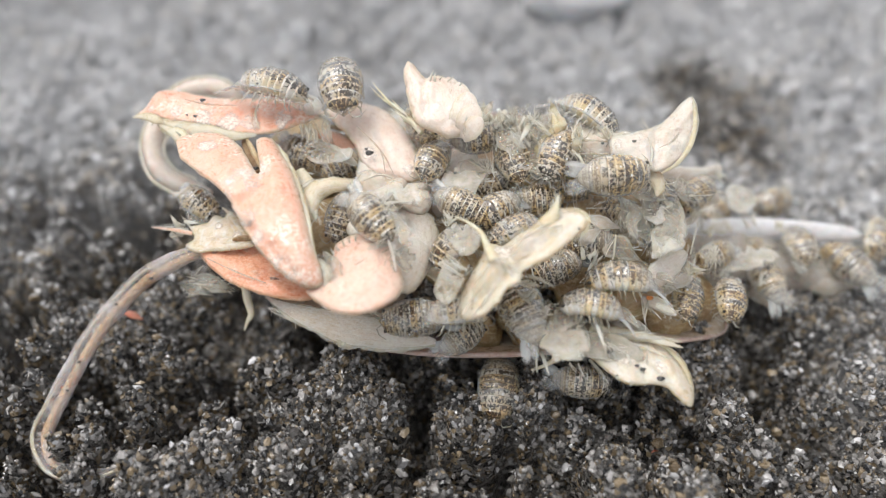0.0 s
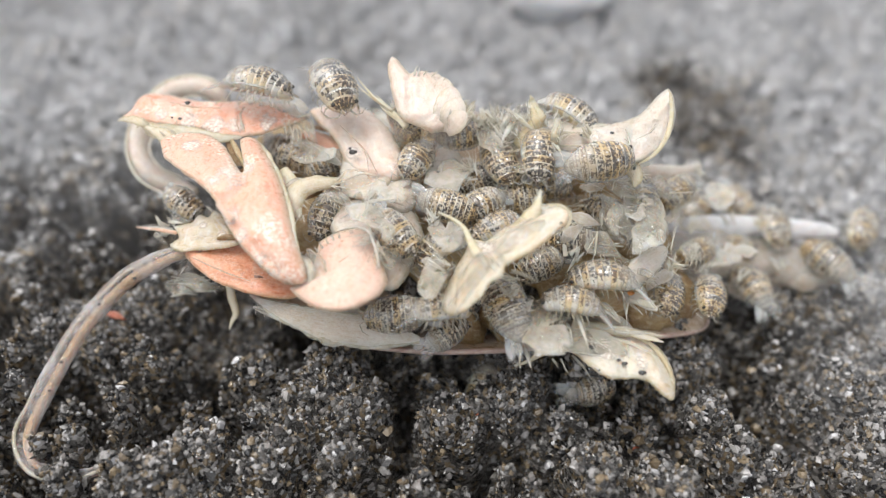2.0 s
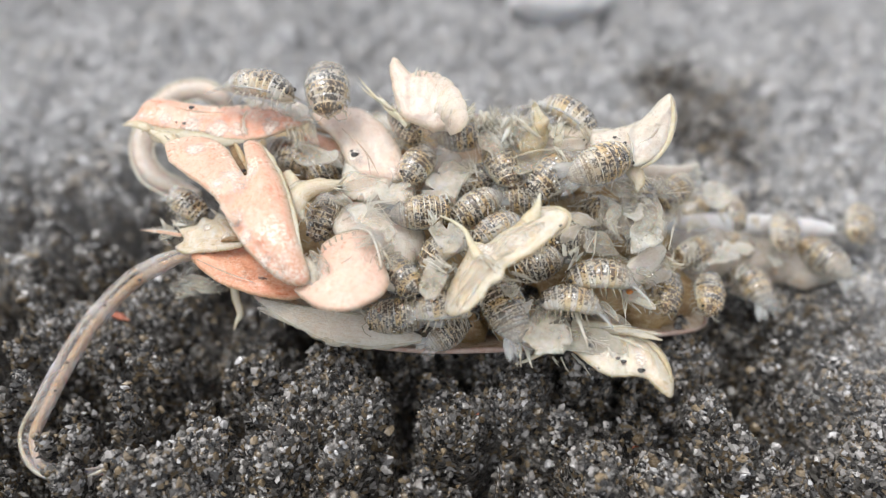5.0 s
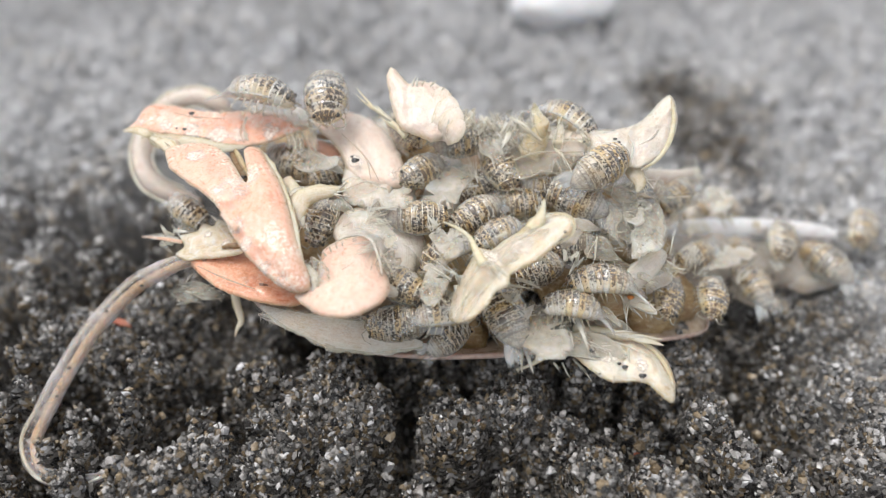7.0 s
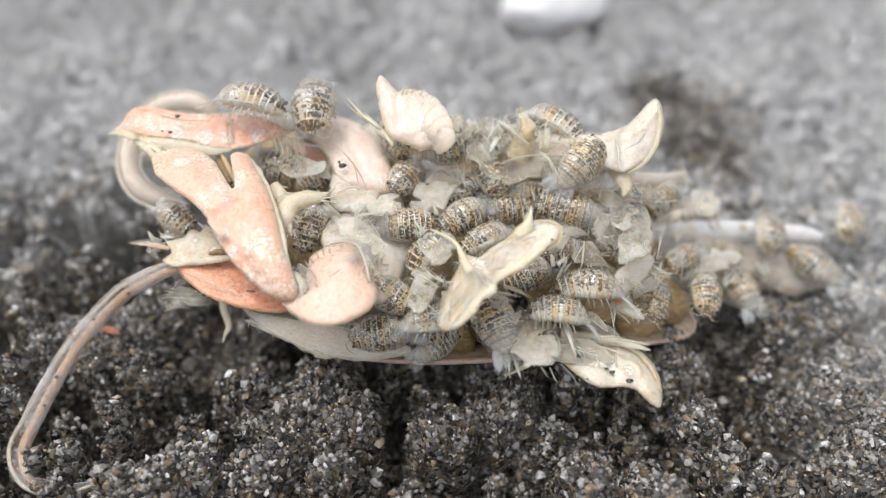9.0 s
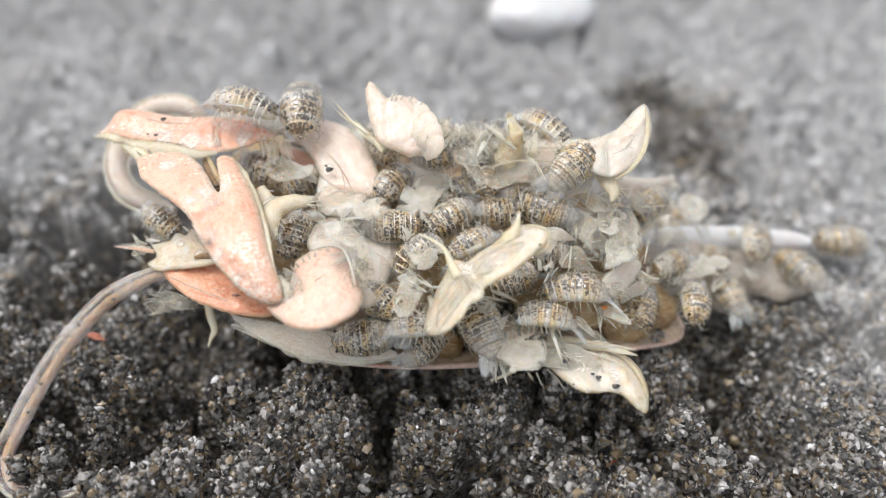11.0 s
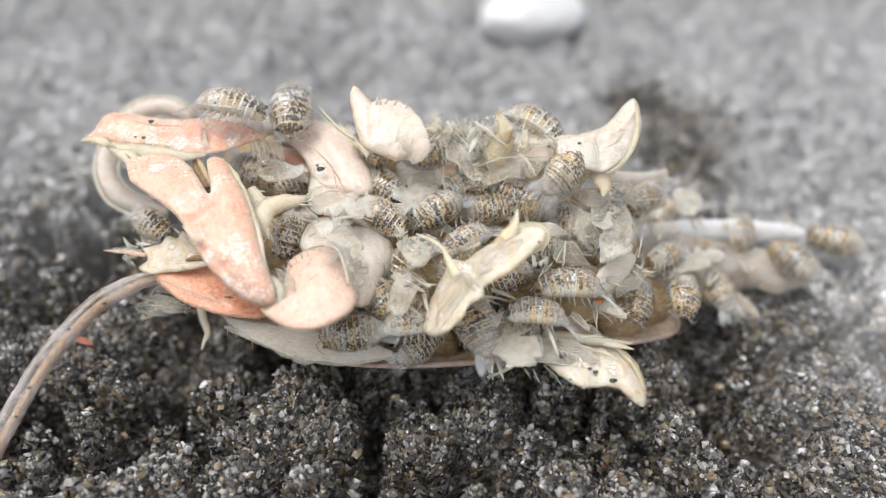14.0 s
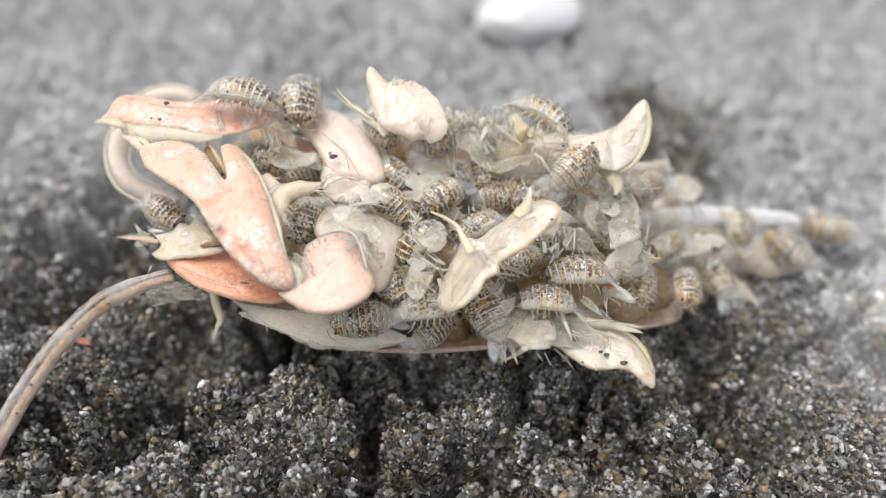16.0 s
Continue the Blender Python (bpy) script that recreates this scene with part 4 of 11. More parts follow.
plate("cap", WHITE, [(-6.62, -1.64, 10.85), (-7.01, -0.55, 10.81), (-6.83, 0.49, 10.85), (-6.12, 1.27, 10.96), (-5.13, 1.54, 11.10), (-4.37, 1.57, 10.84), (-3.82, 0.58, 10.67), (-3.48, -0.65, 10.57), (-3.47, -2.16, 10.60), (-3.72, -3.51, 10.72), (-4.31, -2.87, 10.92), (-4.85, -1.84, 11.09), (-5.67, -1.40, 10.99)], hip, 0.5, "white translucent joint cap", creases=[(0.1, 0.14, [(-6.60, -0.11, 10.87), (-5.76, 0.43, 11.00), (-4.68, 0.03, 10.98), (-3.89, -1.73, 10.74)]), (-0.1, 0.16, [(-6.35, -0.80, 10.90), (-5.52, -0.27, 11.03), (-4.62, -0.79, 10.98), (-3.93, -2.24, 10.76)])], fringe=6)
plate("cap", WHITE, [(-4.07, 1.70, 9.85), (-3.00, 2.06, 9.72), (-2.16, 0.87, 9.63), (-1.82, -1.05, 9.60), (-1.97, -3.01, 9.62), (-2.62, -4.70, 9.71), (-3.42, -5.11, 9.81), (-4.06, -4.20, 9.89), (-4.23, -2.62, 9.90), (-4.00, -0.82, 9.86)], hip, 0.5, creases=[(0.1, 0.2, [(-3.05, 1.40, 9.73), (-2.47, -0.62, 9.67), (-2.68, -3.10, 9.71)])], fringe=4)
limb("fold", WHITE, [(-5.82, -2.35, 12.18, 0.07), (-5.03, -2.71, 12.60, 0.08), (-4.34, -3.16, 12.58, 0.08), (-3.90, -4.27, 12.32, 0.08), (-3.68, -5.16, 11.86, 0.06)], hip, flat=0.8, label="thin white fold line")
limb("fold", WHITE, [(-6.18, -1.42, 12.08, 0.07), (-5.33, -1.16, 12.44, 0.08), (-4.31, -1.35, 12.51, 0.08), (-3.45, -2.00, 12.30, 0.07)], hip, flat=0.8)
bristles("bristles", HAIR, [((-4.30, -1.57, 12.44), (-4.46, -1.10, 13.00), 0.050), ((-3.84, -3.67, 12.40), (-3.53, -5.13, 12.28), 0.040), ((-3.62, -3.97, 12.02), (-2.97, -5.52, 11.86), 0.040)], hip)
mouth_leg = holder("mouth_leg", crab, "salmon mouth leg blade with a cream upper flange")
plate("blade", PINK_DEEP, [(-16.55, -0.60, 8.60), (-15.78, -0.24, 8.75), (-14.21, -0.60, 9.00), (-12.84, -0.39, 8.94), (-11.47, -1.28, 8.72), (-10.18, -2.55, 8.52), (-8.93, -3.49, 8.32), (-8.70, -4.21, 8.30), (-9.44, -4.61, 8.44), (-10.91, -4.63, 8.72), (-12.41, -4.38, 9.01), (-13.95, -3.55, 8.94), (-15.32, -2.23, 8.75), (-16.18, -1.24, 8.64)], mouth_leg, 0.45, creases=[(0.12, 0.4, [(-15.61, -0.95, 8.75), (-13.27, -2.52, 9.10), (-10.72, -3.75, 8.66)])], deposit=[(-15.09, -0.79, 8.84, 0.48)], fringe=4)
plate("flange", CREAM_CLEAR, [(-17.25, 0.80, 9.20), (-16.19, 1.05, 9.36), (-15.79, 1.67, 9.48), (-15.10, 1.31, 9.62), (-14.83, 1.86, 9.71), (-13.85, 0.81, 9.88), (-12.99, -0.63, 9.97), (-12.59, -1.56, 10.00), (-13.86, -1.71, 9.76), (-15.21, -1.54, 9.45), (-16.19, -1.47, 9.22), (-17.13, -0.85, 9.20), (-16.73, -0.14, 9.20)], mouth_leg, 0.28, "torn cream upper flange", creases=[(-0.15, 0.15, [(-16.27, -0.69, 9.24), (-14.90, -0.14, 9.59), (-13.26, -0.89, 9.93)]), (0.15, 0.15, [(-16.34, 0.39, 9.29), (-15.08, 0.70, 9.59), (-13.73, 0.18, 9.88)]), (-0.12, 0.12, [(-15.69, 0.89, 9.46), (-14.63, 0.39, 9.68), (-13.55, -0.35, 9.90)])], deposit=[(-15.23, 0.53, 9.55, 0.41), (-13.83, -0.77, 9.81, 0.41)], fringe=22)
limb("slit", AMBER, [(-13.92, -1.20, 10.14, 0.09), (-13.37, -1.19, 10.27, 0.19), (-12.89, -1.19, 10.27, 0.17), (-12.46, -1.27, 10.25, 0.07)], mouth_leg, flat=0.6)
fleck(mouth_leg, (-11.20, -3.55, 9.10), 0.37, STAIN)
limb("spur", CREAM_PALE, [(-13.75, -1.66, 6.85, 0.25), (-13.54, -2.40, 6.10, 0.29), (-13.29, -3.06, 5.38, 0.24), (-13.51, -3.41, 5.01, 0.14), (-13.69, -3.84, 4.62, 0.04)], mouth_leg, flat=0.6, label="small cream spur hanging down")
bristles("bristles", HAIR, [((-17.45, 0.92, 8.94), (-18.91, 0.88, 9.32), 0.091), ((-17.59, 0.63, 8.86), (-18.38, 0.01, 9.06), 0.091), ((-17.74, 1.12, 9.00), (-18.31, 1.20, 9.42), 0.073), ((-17.29, 1.04, 8.98), (-17.95, 1.61, 9.54), 0.073), ((-17.79, 1.41, 8.82), (-19.81, 1.05, 9.11), 0.074), ((-17.73, 0.40, 8.78), (-18.38, 0.60, 9.24), 0.072), ((-15.90, -1.36, 6.30), (-17.66, -1.17, 6.74), 0.128), ((-15.50, -1.55, 6.24), (-17.22, -1.63, 6.60), 0.128), ((-16.22, -0.86, 6.20), (-17.85, -1.52, 6.38), 0.111), ((-16.41, -1.37, 5.66), (-17.66, -2.13, 5.80), 0.148), ((-15.36, -1.28, 6.32), (-16.62, -0.86, 6.84), 0.110), ((-17.49, -0.66, 7.94), (-17.53, -1.52, 8.06), 0.054)], mouth_leg)
bristles("bristles", HAIR, [((-16.41, -1.04, 7.56), (-16.60, -1.93, 7.67), 0.054), ((-12.17, -3.17, 7.66), (-12.33, -3.01, 8.10), 0.052), ((-11.85, -3.28, 7.62), (-11.81, -3.90, 7.80), 0.052)], mouth_leg)
mouthpart = holder("mouthpart", crab, "cream serrated mouthpart folded over the mouth")
limb("palp", CREAM_PALE, [(-6.26, 1.07, 13.01, 0.09), (-7.02, 0.60, 13.14, 0.37), (-8.01, 0.33, 13.19, 0.58), (-8.74, -0.13, 13.04, 0.64), (-8.90, -0.95, 12.78, 0.54), (-8.74, -1.49, 12.46, 0.30), (-8.47, -1.75, 12.24, 0.08)], mouthpart, flat=0.5, lump=0.12, fringe=8)
limb("palp", CREAM_PALE, [(-9.97, 2.20, 12.80, 0.35), (-9.38, 0.96, 12.70, 0.52), (-9.09, -0.00, 12.40, 0.41)], mouthpart, flat=0.5, lump=0.1, fringe=8)
bristles("bristles", HAIR, [((-6.45, 0.76, 13.18), (-5.86, 1.09, 13.70), 0.068), ((-6.61, 0.49, 13.10), (-5.68, 0.40, 13.48), 0.068), ((-6.77, 0.37, 13.06), (-5.78, -0.13, 13.32), 0.068), ((-8.61, -1.75, 12.38), (-8.65, -2.53, 12.52), 0.050), ((-8.40, -1.57, 12.44), (-8.17, -2.46, 12.55), 0.050), ((-8.99, -1.27, 12.54), (-9.09, -2.07, 12.68), 0.050), ((-10.57, 6.67, 13.22), (-10.11, 4.69, 13.10), 0.056), ((-10.25, 6.53, 13.18), (-9.70, 4.60, 13.08), 0.056), ((-9.80, 6.44, 13.16), (-9.39, 4.69, 13.10), 0.056), ((-11.84, 0.15, 12.04), (-11.27, -0.57, 12.22), 0.052)], mouthpart)
breast = holder("breast", crab, "pink and white underside plates of the thorax")
plate("plate", WHITE_PINK, [(-9.27, 9.11, 12.28), (-8.34, 9.83, 12.30), (-6.67, 10.10, 12.30), (-5.15, 9.17, 12.28), (-3.81, 7.33, 12.25), (-2.96, 5.27, 12.20), (-2.47, 3.45, 11.69), (-2.96, 2.77, 11.50), (-4.30, 2.86, 11.52), (-5.58, 3.19, 11.62), (-6.44, 4.18, 11.90), (-7.18, 5.98, 12.22), (-8.32, 7.57, 12.25)], breast, 0.5, creases=[(-0.14, 0.25, [(-7.13, 8.65, 12.27), (-5.42, 6.47, 12.23), (-4.35, 3.96, 11.84)]), (0.1, 0.2, [(-5.80, 3.87, 11.81), (-4.32, 3.45, 11.69), (-2.87, 3.32, 11.66)]), (-0.1, 0.15, [(-6.20, 4.39, 11.96), (-4.52, 3.87, 11.81), (-3.06, 3.87, 11.81)])], deposit=[(-3.42, 3.53, 11.72, 0.48), (-6.04, 4.83, 12.08, 0.48)], fringe=4)
plate("plate", WHITE, [(-6.61, 5.09, 11.79), (-5.59, 4.31, 11.70), (-4.52, 3.61, 11.61), (-3.40, 3.06, 11.54), (-3.64, 1.90, 11.40), (-4.38, 1.09, 11.30), (-5.30, 1.09, 11.30), (-6.21, 1.90, 11.40), (-6.73, 3.41, 11.59)], breast, 0.4, creases=[(0.1, 0.15, [(-6.31, 4.16, 11.68), (-5.22, 3.16, 11.56), (-3.91, 2.43, 11.46)]), (-0.1, 0.2, [(-6.40, 3.41, 11.59), (-5.35, 2.43, 11.46), (-4.24, 1.80, 11.39)])], fringe=6)
plate("plate", WHITE, [(-3.45, 3.64, 11.11), (-2.65, 3.98, 11.17), (-2.00, 2.98, 11.00), (-1.89, 1.38, 10.72), (-2.41, 0.66, 10.60), (-3.34, 0.89, 10.63), (-4.16, 1.69, 10.78), (-3.85, 2.65, 10.94)], breast, 0.5, creases=[(0.15, 0.15, [(-3.25, 3.21, 11.04), (-2.60, 2.28, 10.88), (-2.46, 1.15, 10.68)])], fringe=4)
limb("plate", WHITE, [(-4.07, 1.69, 9.96, 0.73), (-3.16, 0.37, 10.10, 1.35), (-2.74, -0.91, 9.70, 1.40), (-2.94, -1.92, 8.98, 1.05), (-3.31, -2.25, 8.22, 0.42)], breast, flat=0.5, fringe=14)
limb("plate", WHITE, [(-0.62, 6.91, 10.86, 0.58), (0.15, 5.11, 10.92, 1.24), (0.04, 3.45, 10.60, 1.37), (-0.70, 2.74, 10.00, 1.11), (-1.81, 2.44, 9.38, 0.55)], breast, flat=0.5, fringe=14)
limb("strip", PINK, [(-10.10, 8.97, 10.57, 0.28), (-8.70, 7.67, 11.05, 0.58), (-7.41, 6.36, 10.98, 0.61), (-6.49, 5.09, 10.65, 0.38)], breast, flat=0.6, fringe=5)
limb("groove", AMBER, [(-1.88, 5.65, 10.00, 0.38), (-1.83, 3.61, 9.98, 0.41), (-2.18, 2.55, 9.68, 0.33), (-2.05, 1.32, 9.06, 0.26)], breast, flat=0.7)
limb("groove", AMBER, [(-9.16, 8.29, 11.74, 0.08), (-8.40, 7.68, 11.99, 0.17), (-7.68, 7.12, 12.12, 0.08)], breast, flat=0.7)
limb("fold", WHITE, [(-6.23, 2.07, 12.08, 0.05), (-5.07, 2.20, 12.53, 0.07), (-4.08, 1.96, 12.46, 0.05)], breast, flat=0.8)
limb("fold", WHITE, [(-4.50, 0.44, 11.46, 0.05), (-3.62, 0.60, 11.78, 0.07), (-2.51, 0.44, 11.46, 0.05)], breast, flat=0.8)
fleck(breast, (-5.82, 3.91, 12.88), 0.29, SPECK)
fleck(breast, (-6.02, 4.17, 12.96), 0.14, SPECK)
fleck(breast, (-0.39, 2.98, 12.08), 0.13, SPECK)
claw = holder("claw", crab, "upright white fan-shaped claw with long spines")
plate("palm", WHITE_PINK, [(-3.49, 8.78, 17.00), (-3.12, 8.63, 16.92), (-2.68, 8.11, 16.66), (-2.31, 7.71, 16.45), (-1.84, 7.89, 16.55), (-0.97, 7.75, 16.47), (-0.32, 7.24, 16.21), (0.22, 6.78, 15.97), (0.82, 6.32, 15.72), (1.14, 5.28, 15.16), (0.78, 4.64, 14.80), (0.21, 4.37, 14.65), (-0.74, 4.10, 14.50), (-1.91, 4.54, 14.74), (-2.80, 4.94, 14.97), (-3.28, 6.08, 15.59), (-3.56, 7.32, 16.25), (-3.69, 8.22, 16.72)], claw, 0.55, creases=[(-0.16, 0.2, [(-2.23, 7.64, 16.42), (-2.37, 6.78, 15.97), (-2.20, 5.39, 15.21)]), (0.12, 0.12, [(-0.68, 7.32, 16.25), (0.04, 6.25, 15.68), (0.04, 4.71, 14.84)]), (-0.1, 0.1, [(-0.32, 7.14, 16.15), (0.39, 6.08, 15.59), (0.42, 4.77, 14.88)]), (0.1, 0.1, [(-1.40, 7.50, 16.34), (-0.68, 6.25, 15.68), (-0.67, 4.54, 14.74)])], fringe=5)
limb("blade", WHITE_PINK, [(-0.57, 4.65, 14.19, 0.36), (-1.14, 5.45, 15.10, 0.93), (-1.73, 6.54, 15.81, 0.86), (-2.10, 7.38, 16.17, 0.47), (-2.24, 7.75, 16.26, 0.05)], claw, flat=0.13, fringe=2)
limb("blade", WHITE_PINK, [(-0.46, 4.57, 14.25, 0.36), (-0.82, 5.46, 15.23, 0.99), (-1.19, 6.69, 15.98, 0.92), (-1.43, 7.63, 16.36, 0.50), (-1.52, 8.04, 16.46, 0.05)], claw, flat=0.13, fringe=2)
limb("blade", WHITE_PINK, [(-0.36, 4.49, 14.31, 0.36), (-0.53, 5.30, 15.31, 1.03), (-0.71, 6.49, 16.05, 0.95), (-0.82, 7.40, 16.43, 0.52), (-0.87, 7.79, 16.53, 0.05)], claw, flat=0.13, fringe=2)
limb("blade", WHITE_PINK, [(-0.25, 4.40, 14.37, 0.35), (-0.22, 5.03, 15.36, 0.99), (-0.20, 6.07, 16.06, 0.91), (-0.18, 6.87, 16.42, 0.50), (-0.18, 7.23, 16.51, 0.05)], claw, flat=0.13, fringe=2)
limb("blade", WHITE_PINK, [(-0.14, 4.32, 14.43, 0.35), (0.06, 4.65, 15.38, 0.88), (0.25, 5.43, 16.02, 0.81), (0.38, 6.06, 16.33, 0.44), (0.42, 6.35, 16.41, 0.05)], claw, flat=0.13, fringe=2)
limb("blade", WHITE_PINK, [(-0.04, 4.24, 14.49, 0.35), (0.28, 4.23, 15.39, 0.77), (0.60, 4.69, 15.94, 0.70), (0.80, 5.11, 16.20, 0.38), (0.87, 5.32, 16.26, 0.05)], claw, flat=0.13, fringe=2)
limb("blade", WHITE_PINK, [(0.07, 4.16, 14.55, 0.35), (0.46, 3.74, 15.38, 0.62), (0.84, 3.85, 15.83, 0.57), (1.08, 4.04, 16.03, 0.31), (1.17, 4.16, 16.06, 0.05)], claw, flat=0.13, fringe=2)
bristles("spine", CREAM, [((-2.48, 5.14, 14.18), (-4.53, 7.34, 15.18), 0.251), ((-3.40, 6.11, 14.72), (-5.86, 8.60, 15.78), 0.145), ((-3.03, 5.72, 14.34), (-4.20, 6.41, 14.94), 0.145)], claw, label="long cream spine")
bristles("bristles", HAIR, [((-2.00, 7.11, 16.66), (-1.74, 7.56, 17.20), 0.071), ((-1.75, 7.11, 16.66), (-1.63, 7.37, 17.16), 0.071), ((-0.86, 7.11, 16.66), (-0.42, 7.09, 17.08), 0.053), ((0.29, 6.73, 16.00), (0.57, 6.81, 16.44), 0.054), ((0.58, 6.80, 15.32), (1.56, 5.45, 15.38), 0.054), ((1.12, 5.94, 14.40), (1.85, 6.50, 14.96), 0.091), ((1.22, 5.27, 14.22), (1.72, 5.74, 14.76), 0.090), ((-1.39, 7.21, 16.69), (-1.13, 7.09, 17.08), 0.054), ((-0.21, 6.88, 16.32), (0.07, 6.95, 16.76), 0.054)], claw)
swimming_leg = holder("swimming_leg", crab, "translucent white paddle leg with a curved yellow-edged tip")
limb("segment", WHITE, [(4.00, 5.56, 11.04, 0.76), (5.08, 5.51, 11.83, 1.38), (6.49, 5.22, 12.43, 1.47), (7.91, 4.95, 12.63, 1.39), (9.64, 4.56, 12.93, 1.20), (11.15, 4.08, 13.20, 1.18), (12.03, 3.91, 13.16, 0.82)], swimming_leg, flat=0.6, lump=0.08, fringe=14)
plate("dactyl", WHITE, [(9.10, 4.32, 14.08), (10.70, 4.70, 14.24), (12.25, 5.10, 14.51), (13.19, 5.68, 15.01), (13.93, 6.29, 15.53), (14.40, 6.48, 15.70), (14.74, 6.01, 15.30), (14.78, 4.99, 14.42), (14.14, 3.71, 13.84), (13.10, 2.67, 13.40), (11.97, 2.20, 13.20), (11.04, 2.38, 13.28), (10.04, 2.89, 13.49), (9.19, 3.26, 13.65)], swimming_leg, 0.4, creases=[(-0.25, 0.25, [(12.28, 5.02, 14.44), (11.90, 3.90, 13.91), (11.87, 2.31, 13.25)]), (0.15, 0.2, [(12.69, 4.66, 14.22), (13.61, 5.13, 14.54), (14.34, 5.82, 15.13)])], deposit=[(9.77, 3.90, 13.91, 0.68), (11.22, 4.28, 14.07, 0.62)], fringe=8)
limb("edge", CUTICLE_YELLOW, [(12.19, 2.07, 13.17, 0.05), (13.09, 2.29, 13.79, 0.13), (13.90, 3.21, 14.47, 0.17), (14.31, 4.45, 15.10, 0.15), (14.41, 5.53, 15.54, 0.13), (14.38, 6.29, 15.74, 0.05)], swimming_leg, flat=0.35, label="yellow thickened outer edge")
limb("crest", CREAM, [(5.33, 4.56, 12.38, 0.80), (5.92, 4.81, 13.54, 0.79), (5.94, 5.12, 14.46, 0.32), (5.71, 5.58, 15.00, 0.07)], swimming_leg, flat=0.4, label="cream crest spine", fringe=14)
limb("lobe", CREAM_PALE, [(11.49, 3.32, 12.58, 0.39), (11.94, 2.44, 12.60, 0.57), (12.17, 1.83, 12.28, 0.42), (11.99, 1.31, 11.99, 0.09)], swimming_leg, flat=0.5, fringe=8)
bristles("bristles", HAIR, [((5.93, 4.41, 13.84), (4.18, 5.83, 14.65), 0.089), ((6.10, 4.32, 13.82), (4.68, 5.12, 14.46), 0.089), ((6.66, 4.83, 14.10), (6.49, 5.51, 14.70), 0.089), ((7.20, 4.96, 14.14), (7.47, 5.69, 14.75), 0.090), ((5.57, 4.99, 14.42), (5.54, 6.30, 15.19), 0.071), ((9.90, 4.84, 13.96), (10.89, 4.69, 14.34), 0.054), ((10.60, 4.67, 13.92), (11.20, 4.86, 14.38), 0.072), ((4.38, 4.69, 13.10), (3.52, 6.29, 13.94), 0.091), ((4.01, 4.47, 13.04), (2.85, 5.97, 13.86), 0.090), ((3.49, 4.56, 12.66), (3.12, 7.13, 13.75), 0.091), ((3.33, 5.09, 12.80), (4.14, 7.41, 13.82), 0.091), ((2.79, 5.53, 12.92), (2.26, 6.94, 13.70), 0.092)], swimming_leg)
bristles("bristles", HAIR, [((2.44, 5.76, 12.84), (2.92, 7.56, 13.72), 0.074), ((3.87, 5.26, 13.12), (4.53, 7.31, 14.07), 0.073), ((7.10, 3.91, 14.12), (7.48, 2.68, 14.18), 0.053), ((6.76, 3.76, 13.80), (7.45, 1.93, 13.68), 0.071), ((7.25, 3.25, 13.66), (7.75, 1.34, 13.50), 0.070), ((2.08, 6.44, 13.16), (1.57, 7.79, 13.92), 0.111), ((1.70, 6.21, 13.10), (1.04, 6.71, 13.64), 0.093), ((4.86, 4.99, 13.32), (5.34, 6.37, 14.10), 0.073)], swimming_leg)
fleck(swimming_leg, (10.66, 3.82, 14.23), 0.16, SPECK)
fleck(swimming_leg, (8.71, 3.65, 14.18), 0.12, SPECK)
middle_leg = holder("middle_leg", crab, "cream flattened walking leg lying over the body")
plate("merus", CREAM_CLEAR, [(-0.36, -5.62, 9.40), (-0.36, -6.22, 9.40), (0.22, -7.27, 10.09), (1.02, -7.79, 11.09), (1.71, -7.60, 11.76), (2.26, -6.99, 12.26), (2.98, -6.82, 12.76), (3.16, -6.17, 12.83), (4.08, -5.88, 13.23), (5.02, -5.34, 13.51), (5.89, -4.41, 13.69), (6.73, -3.77, 13.86), (7.02, -3.07, 13.90), (6.79, -2.38, 13.84), (6.01, -1.99, 13.66), (5.21, -1.95, 13.49), (4.45, -2.39, 13.28), (3.65, -2.95, 12.96), (2.88, -3.27, 12.64), (2.21, -3.45, 12.10), (1.53, -2.63, 11.48), (1.09, -3.27, 11.09), (0.56, -3.92, 10.47), (0.07, -4.74, 9.90)], middle_leg, 0.45, creases=[(-0.35, 0.25, [(2.03, -3.33, 11.93), (2.64, -5.03, 12.54), (3.13, -6.29, 12.81)]), (0.2, 0.2, [(0.51, -6.44, 10.43), (1.22, -5.25, 11.26), (1.97, -4.08, 11.90)]), (-0.18, 0.2, [(0.97, -7.15, 11.01), (1.90, -6.28, 11.90), (2.67, -5.87, 12.60)]), (0.2, 0.25, [(3.05, -4.24, 12.73), (4.31, -3.88, 13.27), (5.62, -3.07, 13.60)]), (-0.15, 0.2, [(3.30, -5.26, 12.87), (4.55, -4.69, 13.40), (6.03, -3.65, 13.70)]), (0.15, 0.15, [(6.14, -2.57, 13.70), (6.64, -2.84, 13.82), (6.51, -3.53, 13.81)])], deposit=[(3.83, -4.13, 13.07, 0.68), (2.13, -3.99, 12.04, 0.55)], fringe=8)
limb("edge", CUTICLE_YELLOW, [(5.63, -2.48, 14.06, 0.06), (6.38, -2.77, 14.23, 0.10), (6.83, -3.25, 14.06, 0.13), (6.65, -3.98, 13.80, 0.10), (5.88, -4.40, 13.51, 0.05)], middle_leg, flat=0.3, label="orange-cream rounded end")
limb("crest", CREAM, [(4.46, -3.50, 13.70, 0.47), (4.87, -3.11, 14.11, 0.38), (5.09, -2.73, 14.53, 0.19), (5.21, -2.15, 14.87, 0.05)], middle_leg, flat=0.4, fringe=14)
